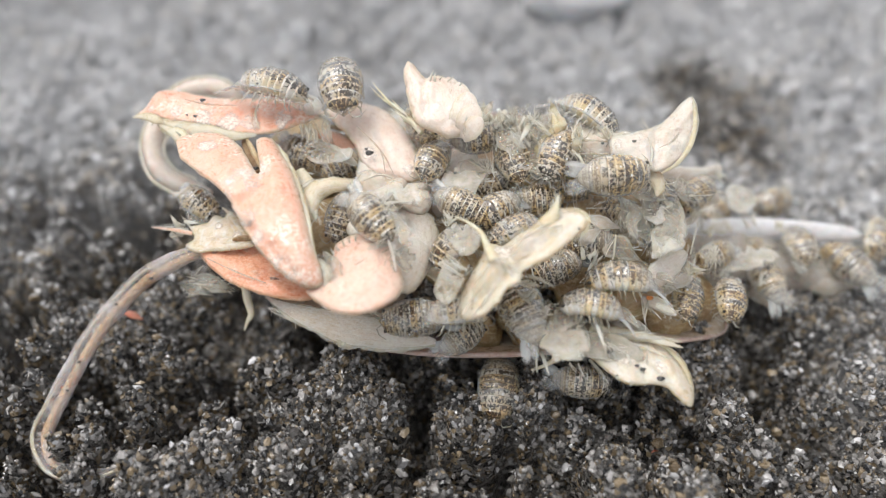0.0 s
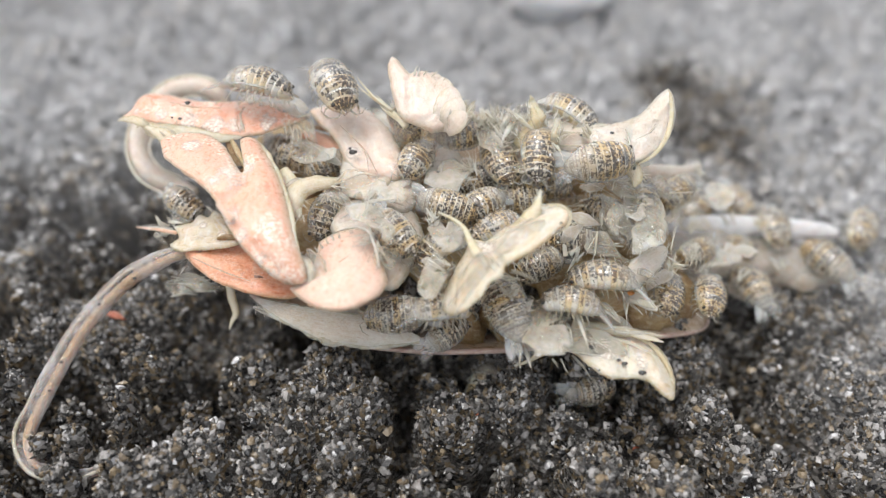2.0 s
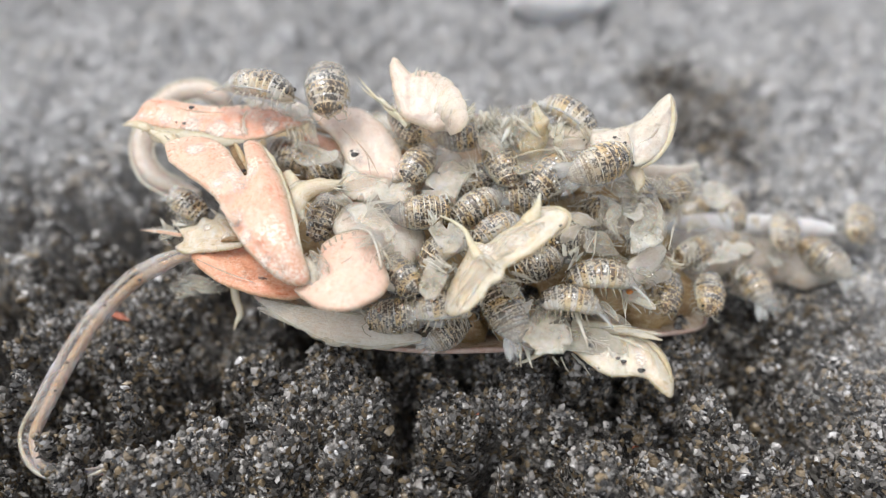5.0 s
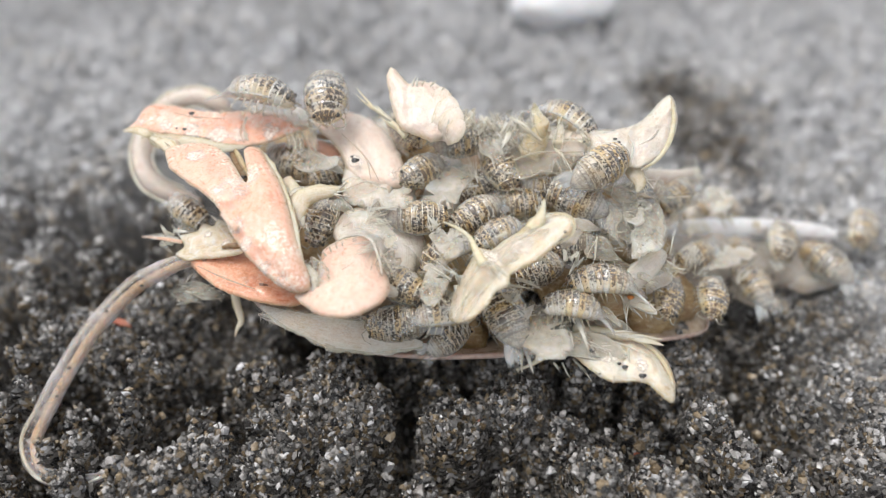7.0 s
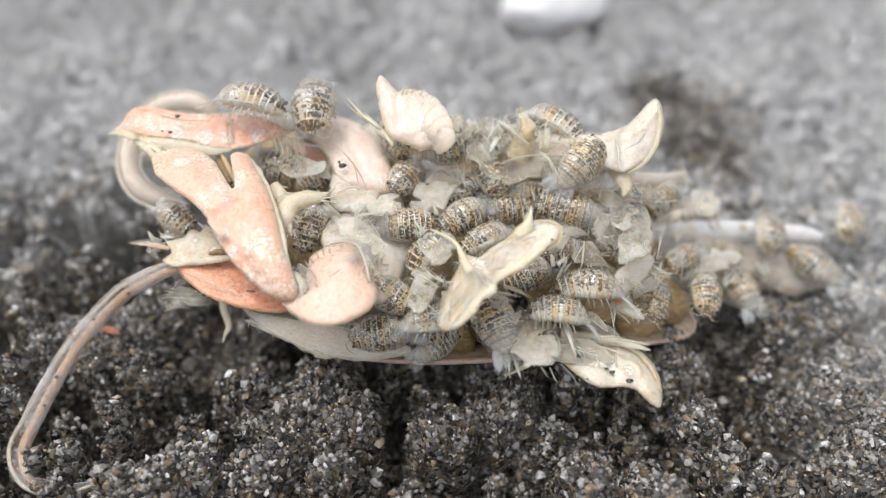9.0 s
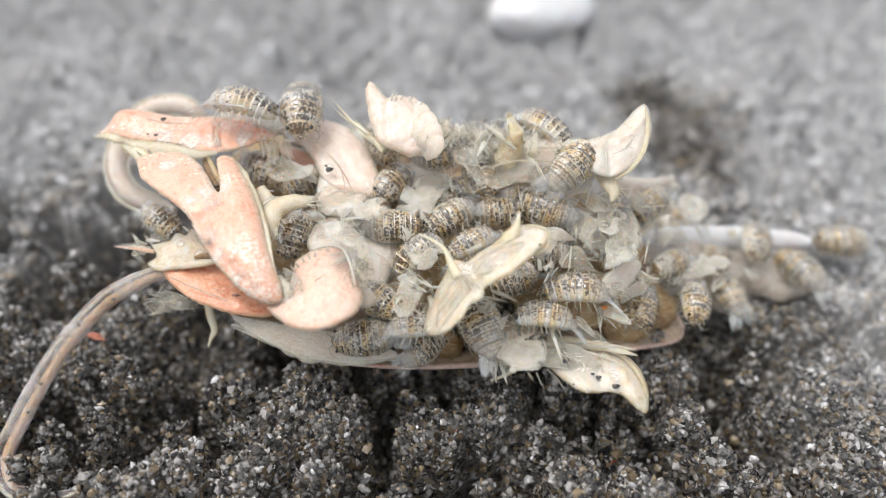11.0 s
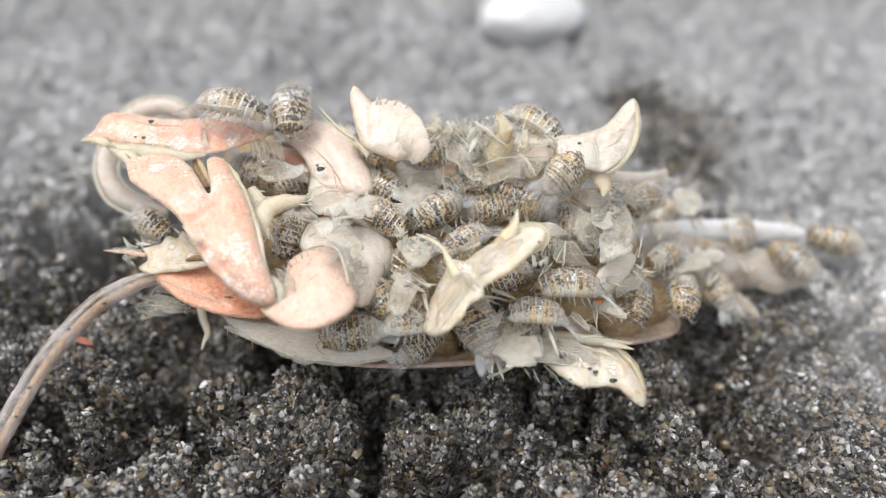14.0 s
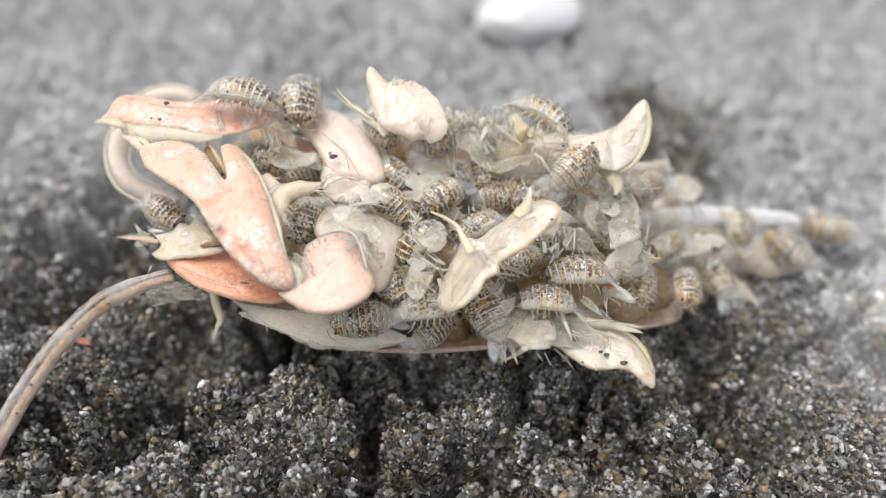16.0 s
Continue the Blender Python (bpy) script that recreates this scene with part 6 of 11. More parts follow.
limb("membrane", MEMBRANE, [(5.19, -3.90, 8.06, 0.07), (5.52, -5.22, 8.12, 0.61), (5.91, -6.09, 7.81, 0.48), (6.37, -6.70, 7.20, 0.05)], gills, flat=0.2, lump=0.3, fringe=8)
limb("membrane", MEMBRANE, [(5.93, -4.95, 7.96, 0.07), (6.39, -5.99, 8.11, 0.67), (6.90, -6.63, 7.87, 0.53), (7.52, -7.03, 7.34, 0.05)], gills, flat=0.2, lump=0.3, fringe=8)
limb("membrane", MEMBRANE, [(3.13, -4.81, 7.23, 0.07), (3.73, -5.72, 7.43, 0.51), (4.37, -6.24, 7.24, 0.40), (5.09, -6.52, 6.75, 0.05)], gills, flat=0.2, lump=0.3, fringe=8)
limb("membrane", MEMBRANE, [(8.61, -4.57, 7.57, 0.07), (9.36, -5.29, 7.84, 0.57), (10.20, -5.64, 7.71, 0.46), (11.20, -5.75, 7.29, 0.05)], gills, flat=0.2, lump=0.3, fringe=8)
limb("membrane", MEMBRANE, [(10.09, 2.70, 10.52, 0.07), (10.54, 1.10, 10.58, 0.78), (11.12, 0.07, 10.27, 0.62), (11.85, -0.61, 9.66, 0.05)], gills, flat=0.2, lump=0.3, fringe=8)
limb("membrane", MEMBRANE, [(12.12, 2.63, 10.10, 0.07), (12.17, 0.75, 10.08, 0.72), (12.38, -0.52, 9.69, 0.56), (12.73, -1.45, 9.00, 0.05)], gills, flat=0.2, lump=0.3, fringe=8)
limb("membrane", MEMBRANE, [(8.55, -0.02, 9.58, 0.07), (9.22, -0.97, 9.81, 0.63), (9.99, -1.46, 9.66, 0.50), (10.91, -1.65, 9.20, 0.05)], gills, flat=0.2, lump=0.3, fringe=8)
limb("membrane", MEMBRANE, [(13.56, 5.56, 9.58, 0.08), (14.15, 4.45, 9.81, 0.68), (14.90, 3.88, 9.66, 0.54), (15.85, 3.66, 9.20, 0.06)], gills, flat=0.2, lump=0.3, fringe=8)
limb("membrane", MEMBRANE, [(10.25, 3.44, 11.13, 0.07), (10.92, 2.49, 11.40, 0.54), (11.71, 2.07, 11.27, 0.43), (12.67, 1.99, 10.85, 0.05)], gills, flat=0.2, lump=0.3, fringe=8)
limb("membrane", MEMBRANE, [(2.29, 6.30, 13.26, 0.07), (2.80, 4.81, 13.41, 0.61), (3.34, 3.97, 13.17, 0.49), (3.95, 3.53, 12.64, 0.05)], gills, flat=0.2, lump=0.3, fringe=8)
limb("membrane", MEMBRANE, [(4.06, 6.44, 13.57, 0.07), (4.82, 5.12, 13.77, 0.54), (5.62, 4.44, 13.58, 0.43), (6.55, 4.17, 13.09, 0.05)], gills, flat=0.2, lump=0.3, fringe=8)
limb("membrane", MEMBRANE, [(-7.41, 1.04, 12.59, 0.07), (-6.60, -0.08, 12.79, 0.44), (-5.90, -0.66, 12.60, 0.35), (-5.21, -0.91, 12.11, 0.05)], gills, flat=0.2, lump=0.3, fringe=8)
limb("membrane", MEMBRANE, [(-1.15, -2.46, 10.79, 0.07), (-0.69, -3.74, 10.89, 0.49), (-0.26, -4.53, 10.61, 0.39), (0.20, -5.04, 10.03, 0.05)], gills, flat=0.2, lump=0.3, fringe=8)
limb("membrane", MEMBRANE, [(-18.34, 3.08, 8.91, 0.08), (-17.23, 2.22, 9.19, 0.67), (-16.35, 1.84, 9.08, 0.53), (-15.55, 1.79, 8.67, 0.06)], gills, flat=0.2, lump=0.3, fringe=8)
limb("membrane", MEMBRANE, [(-17.44, -0.89, 6.44, 0.07), (-16.25, -1.59, 6.74, 0.47), (-15.27, -1.88, 6.65, 0.38), (-14.33, -1.91, 6.26, 0.05)], gills, flat=0.2, lump=0.3, fringe=8)
limb("membrane", MEMBRANE, [(-18.29, -0.99, 5.90, 0.07), (-17.33, -1.63, 6.22, 0.37), (-16.58, -1.87, 6.14, 0.29), (-15.91, -1.85, 5.76, 0.05)], gills, flat=0.2, lump=0.3, fringe=8)
limb("membrane", MEMBRANE, [(-7.76, -1.76, -0.59, 0.08), (-6.89, -2.52, -0.32, 0.47), (-6.10, -2.93, -0.45, 0.38), (-5.29, -3.12, -0.87, 0.06)], gills, flat=0.2, lump=0.3, fringe=8)
limb("membrane", MEMBRANE, [(-8.43, -1.88, 1.84, 0.08), (-7.73, -2.53, 2.14, 0.34), (-7.11, -2.84, 2.05, 0.27), (-6.50, -2.90, 1.66, 0.06)], gills, flat=0.2, lump=0.3, fringe=8)
limb("fold", CUTICLE_PINK, [(-6.39, -6.69, 11.19, 0.02), (-5.41, -6.22, 11.37, 0.05), (-4.57, -5.42, 11.67, 0.05), (-4.23, -4.44, 12.03, 0.02)], hip, flat=0.5, lump=0.2)
limb("fold", CUTICLE_PINK, [(-7.03, -6.44, 11.29, 0.02), (-6.17, -5.10, 11.79, 0.05), (-5.41, -4.44, 12.03, 0.02)], hip, flat=0.5, lump=0.2)
limb("fold", CUTICLE_PINK, [(-5.76, -6.69, 11.19, 0.02), (-4.54, -6.06, 11.43, 0.05), (-3.69, -5.10, 11.79, 0.02)], hip, flat=0.5, lump=0.2)
limb("fold", CUTICLE_PINK, [(-15.14, -2.60, 9.92, 0.03), (-13.32, -3.41, 9.64, 0.05), (-11.56, -4.04, 9.43, 0.03)], near_leg, flat=0.5, lump=0.2)
limb("fold", CUTICLE_PINK, [(-13.32, 6.24, 13.97, 0.03), (-13.30, 5.57, 13.79, 0.05), (-12.98, 4.86, 13.60, 0.03)], front_leg, flat=0.5, lump=0.2)
limb("fold", CUTICLE_PINK, [(-17.91, 7.31, 14.25, 0.03), (-16.37, 6.93, 14.15, 0.06), (-14.51, 6.84, 14.13, 0.03)], front_leg, flat=0.5, lump=0.2)
limb("fold", CUTICLE_PINK, [(-5.70, 3.34, 14.55, 0.03), (-4.78, 2.19, 14.21, 0.05), (-4.03, 0.74, 13.77, 0.03)], breast, flat=0.5, lump=0.2)
limb("fold", CUTICLE_PINK, [(-6.71, 5.68, 13.62, 0.03), (-5.16, 3.93, 13.14, 0.05), (-4.72, 2.35, 12.68, 0.03)], breast, flat=0.5, lump=0.2)
bristles("feather", HAIR, [((4.25, 6.06, 13.21), (4.59, 7.06, 13.88), 0.040), ((4.45, 6.07, 13.54), (4.66, 6.55, 14.07), 0.041), ((3.94, 5.56, 13.19), (5.18, 7.36, 14.07), 0.029), ((3.98, 6.34, 12.99), (4.90, 7.14, 13.61), 0.027), ((4.23, 5.98, 13.33), (5.51, 6.88, 13.97), 0.037), ((4.32, 5.57, 13.61), (5.20, 6.67, 14.31), 0.044), ((4.47, 6.71, 12.90), (5.34, 6.97, 13.37), 0.043), ((4.16, 5.42, 13.41), (5.46, 6.25, 14.04), 0.026), ((4.08, 5.86, 13.03), (5.66, 6.45, 13.60), 0.027)], gills)
bristles("feather", HAIR, [((4.73, 5.84, 12.72), (3.45, 6.60, 13.33), 0.031), ((4.70, 5.59, 13.14), (3.70, 5.80, 13.60), 0.036), ((4.79, 5.52, 12.64), (4.37, 6.91, 13.41), 0.035), ((4.80, 5.69, 12.89), (4.07, 7.03, 13.64), 0.045), ((4.82, 5.81, 12.70), (4.38, 7.20, 13.46), 0.048), ((4.80, 5.71, 12.88), (4.60, 6.66, 13.54), 0.027), ((4.69, 5.37, 12.87), (4.90, 6.96, 13.70), 0.036), ((5.30, 5.65, 12.74), (5.13, 7.54, 13.64), 0.029), ((5.17, 4.79, 13.12), (5.16, 6.00, 13.85), 0.046)], gills)
bristles("feather", HAIR, [((3.22, 4.26, 13.21), (3.28, 4.97, 13.82), 0.030), ((3.35, 5.10, 12.72), (3.70, 6.36, 13.46), 0.030), ((3.31, 4.66, 13.20), (3.63, 5.60, 13.87), 0.039), ((3.05, 4.60, 12.55), (3.80, 5.54, 13.22), 0.035), ((2.94, 5.34, 12.60), (4.07, 6.15, 13.23), 0.034), ((3.42, 4.22, 12.79), (4.36, 5.58, 13.57), 0.028), ((2.86, 4.58, 13.30), (4.66, 4.96, 13.82), 0.026), ((3.23, 4.18, 13.23), (4.61, 4.47, 13.72), 0.027), ((3.19, 4.29, 12.94), (4.90, 4.77, 13.48), 0.042)], gills)
bristles("feather", HAIR, [((6.38, 6.13, 13.61), (5.92, 8.21, 14.56), 0.038), ((6.36, 7.42, 13.09), (6.22, 8.96, 13.88), 0.041), ((6.47, 6.27, 13.51), (6.31, 7.88, 14.33), 0.039), ((6.22, 7.09, 12.95), (6.57, 9.18, 13.88), 0.040), ((6.18, 6.95, 13.55), (6.79, 8.06, 14.25), 0.047), ((6.11, 7.60, 13.27), (6.91, 8.67, 13.94), 0.030), ((6.49, 6.91, 13.23), (7.13, 8.60, 14.06), 0.041), ((5.94, 6.48, 13.72), (7.41, 7.75, 14.46), 0.034), ((6.21, 6.62, 13.71), (7.01, 7.21, 14.27), 0.045)], gills)
bristles("feather", HAIR, [((5.04, 4.82, 12.77), (4.29, 5.25, 13.30), 0.039), ((5.26, 4.89, 12.83), (4.03, 6.05, 13.55), 0.027), ((4.92, 4.32, 12.80), (4.69, 5.85, 13.63), 0.032), ((5.53, 5.58, 12.55), (4.82, 6.32, 13.16), 0.044), ((5.10, 5.03, 12.86), (4.95, 6.16, 13.58), 0.039), ((5.38, 4.76, 12.52), (4.92, 6.59, 13.42), 0.036), ((5.10, 5.42, 12.68), (5.23, 6.69, 13.42), 0.032), ((5.10, 4.27, 12.99), (5.34, 5.92, 13.85), 0.034), ((5.39, 4.14, 12.92), (5.49, 6.32, 13.92), 0.028)], gills)
bristles("feather", HAIR, [((6.67, -6.46, 8.40), (6.72, -8.19, 8.14), 0.032), ((6.89, -6.04, 8.24), (6.55, -8.02, 7.89), 0.038), ((6.62, -6.38, 8.00), (6.31, -8.07, 7.76), 0.039), ((6.75, -6.09, 7.64), (6.21, -7.20, 7.62), 0.032), ((6.78, -6.49, 8.25), (6.07, -7.34, 8.32), 0.024), ((7.06, -5.69, 7.84), (6.06, -7.42, 7.60), 0.026), ((6.74, -6.55, 8.37), (5.53, -7.73, 8.32), 0.033), ((7.13, -5.74, 7.98), (5.91, -7.08, 7.88), 0.038), ((6.92, -6.01, 7.90), (5.35, -6.96, 7.95), 0.031)], gills)
bristles("feather", HAIR, [((8.69, -6.93, 7.46), (9.70, -7.19, 7.74), 0.034), ((8.44, -6.91, 7.79), (9.13, -7.69, 7.88), 0.031), ((8.70, -6.60, 7.43), (9.54, -7.50, 7.49), 0.034), ((8.37, -7.09, 7.68), (9.68, -7.70, 7.83), 0.026), ((8.42, -6.91, 7.58), (9.52, -7.84, 7.62), 0.027), ((8.58, -6.79, 7.32), (8.95, -7.99, 7.26), 0.027), ((8.25, -7.03, 7.85), (8.83, -8.14, 7.82), 0.025), ((8.66, -6.43, 7.64), (8.84, -7.87, 7.49), 0.034), ((8.48, -6.55, 7.55), (8.63, -8.13, 7.35), 0.027)], gills)
bristles("feather", HAIR, [((12.46, 1.23, 9.95), (13.87, 1.45, 10.41), 0.043), ((12.68, 1.91, 9.59), (13.58, 1.92, 10.00), 0.048), ((12.68, 2.01, 9.67), (13.48, 1.58, 9.94), 0.028), ((12.57, 1.67, 9.72), (13.96, 1.23, 9.99), 0.040), ((11.89, 1.33, 10.22), (13.59, 0.41, 10.34), 0.028), ((12.39, 1.61, 9.48), (13.60, 0.89, 9.66), 0.027), ((12.08, 1.81, 9.94), (13.42, 0.42, 9.92), 0.029), ((12.01, 1.37, 10.19), (13.38, -0.36, 10.06), 0.027), ((12.04, 1.35, 9.54), (13.13, 0.09, 9.56), 0.036)], gills)
bristles("feather", HAIR, [((11.69, 2.45, 10.00), (13.71, 2.16, 10.32), 0.042), ((12.13, 3.24, 9.76), (13.11, 2.30, 9.89), 0.046), ((12.23, 2.49, 9.96), (13.57, 1.69, 10.12), 0.039), ((11.86, 1.83, 10.31), (13.25, 1.21, 10.52), 0.042), ((12.06, 1.98, 10.32), (12.73, 0.67, 10.33), 0.041), ((12.30, 2.75, 9.68), (12.86, 1.29, 9.65), 0.033), ((12.01, 2.81, 10.29), (12.51, 0.71, 10.07), 0.031), ((12.28, 2.37, 10.10), (12.35, 0.60, 9.98), 0.037), ((11.83, 1.95, 10.18), (12.23, 0.29, 10.08), 0.047)], gills)
bristles("feather", HAIR, [((10.00, 1.82, 9.74), (10.54, 0.41, 9.71), 0.028), ((9.81, 0.93, 10.10), (10.48, -0.48, 10.06), 0.037), ((10.41, 1.45, 9.86), (10.52, 0.18, 9.88), 0.042), ((9.87, 1.61, 9.46), (10.20, 0.07, 9.39), 0.036), ((10.22, 1.94, 9.93), (10.04, -0.20, 9.68), 0.039), ((10.10, 1.99, 9.69), (9.84, -0.16, 9.44), 0.041), ((10.10, 2.31, 9.64), (9.78, 0.54, 9.52), 0.042), ((9.90, 0.92, 10.12), (9.28, -0.14, 10.19), 0.045), ((9.70, 0.93, 10.10), (9.18, -0.49, 10.07), 0.030)], gills)
bristles("feather", HAIR, [((11.80, 0.07, 8.94), (12.78, -1.12, 8.96), 0.039), ((11.85, 0.62, 9.11), (12.15, -1.20, 8.95), 0.035), ((11.89, 0.19, 9.30), (12.03, -1.59, 9.13), 0.042), ((11.80, -0.04, 9.03), (12.12, -1.68, 8.91), 0.028), ((12.05, 0.08, 9.11), (11.84, -1.39, 9.04), 0.040), ((11.87, 0.29, 9.08), (11.60, -1.76, 8.84), 0.031), ((12.15, 0.16, 8.91), (11.50, -0.90, 8.97), 0.031), ((11.81, 0.36, 8.98), (11.36, -1.41, 8.83), 0.027), ((11.87, 0.08, 9.32), (10.96, -1.50, 9.22), 0.030)], gills)
bristles("feather", HAIR, [((10.90, 1.05, 9.92), (10.89, -1.22, 9.62), 0.030), ((11.14, 1.05, 9.80), (10.72, -0.84, 9.62), 0.047), ((11.12, 1.04, 9.56), (10.50, -1.19, 9.27), 0.033), ((10.90, 0.68, 9.60), (10.60, -0.39, 9.66), 0.036), ((11.43, 1.40, 9.44), (10.22, -0.03, 9.41), 0.040), ((11.01, 1.34, 9.50), (10.00, -0.53, 9.33), 0.029), ((11.05, 0.67, 9.75), (10.05, -0.29, 9.85), 0.037), ((11.37, 0.43, 9.77), (9.47, -0.45, 9.90), 0.032), ((11.17, 1.30, 9.45), (9.43, -0.05, 9.44), 0.033)], gills)
bristles("feather", HAIR, [((-0.80, -4.13, 10.40), (-0.23, -3.06, 11.17), 0.040), ((-0.70, -3.92, 10.19), (0.03, -2.88, 10.95), 0.024), ((-0.72, -4.43, 10.41), (0.11, -3.24, 11.23), 0.039), ((-1.00, -4.00, 9.95), (0.40, -3.56, 10.50), 0.038), ((-0.49, -4.22, 10.58), (0.42, -4.14, 11.01), 0.036), ((-0.88, -4.32, 10.57), (0.63, -4.10, 11.05), 0.031), ((-0.82, -4.60, 10.23), (0.65, -4.11, 10.80), 0.037), ((-0.60, -4.66, 10.34), (0.47, -4.31, 10.87), 0.040), ((-0.54, -4.59, 10.34), (0.93, -4.50, 10.77), 0.033)], gills)
bristles("feather", HAIR, [((-0.09, -5.74, 9.64), (0.73, -4.69, 10.42), 0.026), ((-0.22, -5.68, 9.33), (0.66, -4.61, 10.11), 0.029), ((-0.27, -5.82, 9.28), (1.09, -5.29, 9.87), 0.032), ((0.00, -6.06, 9.32), (0.67, -5.52, 9.92), 0.027), ((-0.20, -5.94, 9.37), (1.18, -5.59, 9.89), 0.028), ((-0.23, -6.40, 9.86), (1.00, -6.07, 10.39), 0.032), ((-0.18, -6.29, 9.62), (1.58, -6.09, 10.09), 0.041), ((-0.06, -6.08, 9.97), (0.83, -6.38, 10.25), 0.030), ((-0.03, -6.15, 9.79), (1.03, -6.52, 10.05), 0.027)], gills)
bristles("feather", HAIR, [((-1.26, -4.61, 9.82), (-1.12, -3.74, 10.52), 0.030), ((-1.55, -5.31, 10.45), (-0.95, -4.01, 11.33), 0.028), ((-1.40, -4.76, 10.47), (-0.67, -4.48, 10.97), 0.039), ((-1.25, -4.18, 9.91), (-0.78, -3.44, 10.56), 0.033), ((-1.45, -4.86, 9.88), (-0.45, -3.65, 10.71), 0.039), ((-1.48, -4.77, 9.82), (-0.69, -3.77, 10.57), 0.034), ((-1.42, -4.38, 10.06), (-0.02, -4.28, 10.50), 0.025), ((-1.53, -4.85, 10.30), (-0.02, -4.70, 10.75), 0.025), ((-1.48, -4.82, 10.27), (0.26, -4.72, 10.71), 0.023)], gills)
bristles("feather", HAIR, [((-0.65, -5.86, 10.05), (-1.18, -4.71, 10.87), 0.027), ((-0.63, -5.41, 9.68), (-1.24, -4.58, 10.38), 0.030), ((-0.75, -5.94, 9.95), (-1.04, -5.13, 10.64), 0.029), ((-0.43, -5.94, 10.05), (-0.98, -5.04, 10.77), 0.024), ((-0.92, -5.21, 9.63), (-0.79, -4.19, 10.39), 0.031), ((-0.50, -5.49, 9.50), (-0.63, -4.63, 10.21), 0.025), ((-0.75, -5.43, 9.90), (-0.33, -4.73, 10.55), 0.036), ((-0.54, -5.80, 9.66), (-0.28, -4.79, 10.42), 0.023), ((-0.75, -5.91, 9.88), (0.13, -4.66, 10.73), 0.035)], gills)
bristles("feather", HAIR, [((-4.59, -1.89, 13.06), (-4.64, -1.04, 13.76), 0.039), ((-4.64, -1.71, 12.85), (-4.46, -0.44, 13.69), 0.030), ((-4.71, -1.67, 12.83), (-4.27, -0.39, 13.67), 0.037), ((-4.55, -1.43, 12.57), (-3.99, -0.53, 13.27), 0.025), ((-4.80, -2.31, 13.07), (-3.82, -1.56, 13.74), 0.030), ((-4.69, -2.00, 13.15), (-3.49, -1.79, 13.63), 0.034), ((-4.60, -2.36, 13.12), (-3.82, -1.48, 13.83), 0.039), ((-4.61, -2.00, 13.14), (-3.29, -1.92, 13.58), 0.028), ((-4.70, -1.73, 12.33), (-3.80, -1.23, 12.91), 0.024)], gills)
bristles("feather", HAIR, [((-4.14, -3.05, 12.22), (-4.94, -4.76, 12.01), 0.034), ((-4.09, -2.67, 12.09), (-4.86, -4.26, 11.94), 0.031), ((-4.18, -3.12, 12.39), (-5.13, -4.35, 12.37), 0.029), ((-4.09, -3.36, 12.74), (-5.31, -4.48, 12.75), 0.034), ((-4.21, -3.43, 12.49), (-5.38, -4.40, 12.56), 0.037), ((-4.22, -3.50, 12.09), (-5.69, -3.97, 12.33), 0.031), ((-4.17, -3.46, 12.13), (-5.47, -3.72, 12.45), 0.040), ((-4.31, -3.18, 12.55), (-5.63, -3.78, 12.75), 0.034), ((-4.11, -2.83, 12.01), (-5.60, -3.14, 12.31), 0.032)], gills)
bristles("feather", HAIR, [((-3.31, -1.96, 12.61), (-4.44, -2.49, 12.83), 0.028), ((-3.63, -2.61, 12.90), (-5.06, -2.75, 13.26), 0.031), ((-3.21, -2.20, 13.08), (-4.86, -2.58, 13.36), 0.025), ((-3.30, -1.35, 12.38), (-4.77, -1.50, 12.74), 0.028), ((-3.51, -2.19, 12.98), (-4.22, -1.99, 13.46), 0.031), ((-3.47, -2.43, 12.99), (-4.14, -2.25, 13.47), 0.029), ((-3.44, -2.05, 12.37), (-4.86, -1.26, 13.04), 0.029), ((-3.17, -2.16, 12.49), (-4.19, -0.98, 13.29), 0.032), ((-3.59, -2.39, 12.72), (-4.49, -1.58, 13.40), 0.027)], gills)
bristles("feather", HAIR, [((18.22, 6.70, 8.91), (15.95, 6.52, 9.26), 0.031), ((18.31, 6.64, 8.39), (16.68, 7.03, 8.88), 0.035), ((18.25, 6.84, 8.90), (16.89, 6.85, 9.30), 0.046), ((18.12, 6.87, 8.45), (16.55, 7.73, 9.06), 0.035), ((18.57, 7.00, 8.34), (17.34, 8.14, 9.02), 0.051), ((18.03, 6.62, 8.78), (17.01, 7.24, 9.33), 0.034), ((17.79, 6.24, 8.84), (17.46, 7.46, 9.55), 0.033), ((17.75, 6.23, 9.08), (17.59, 8.08, 9.94), 0.028), ((18.05, 6.53, 8.65), (17.92, 8.77, 9.60), 0.032)], gills)
bristles("feather", HAIR, [((16.46, 1.96, 7.78), (16.75, 3.55, 8.61), 0.042), ((16.59, 2.40, 7.20), (17.16, 4.43, 8.14), 0.041), ((16.23, 2.27, 7.81), (17.32, 3.77, 8.62), 0.032), ((16.71, 3.08, 7.25), (17.66, 4.01, 7.90), 0.041), ((16.78, 2.71, 7.27), (17.91, 3.47, 7.87), 0.027), ((16.41, 2.27, 7.81), (17.49, 2.84, 8.37), 0.028), ((16.88, 2.64, 7.34), (17.97, 3.53, 7.98), 0.030), ((16.43, 2.80, 7.68), (17.68, 2.94, 8.11), 0.033), ((16.72, 2.99, 7.45), (18.30, 2.77, 7.78), 0.030)], gills)
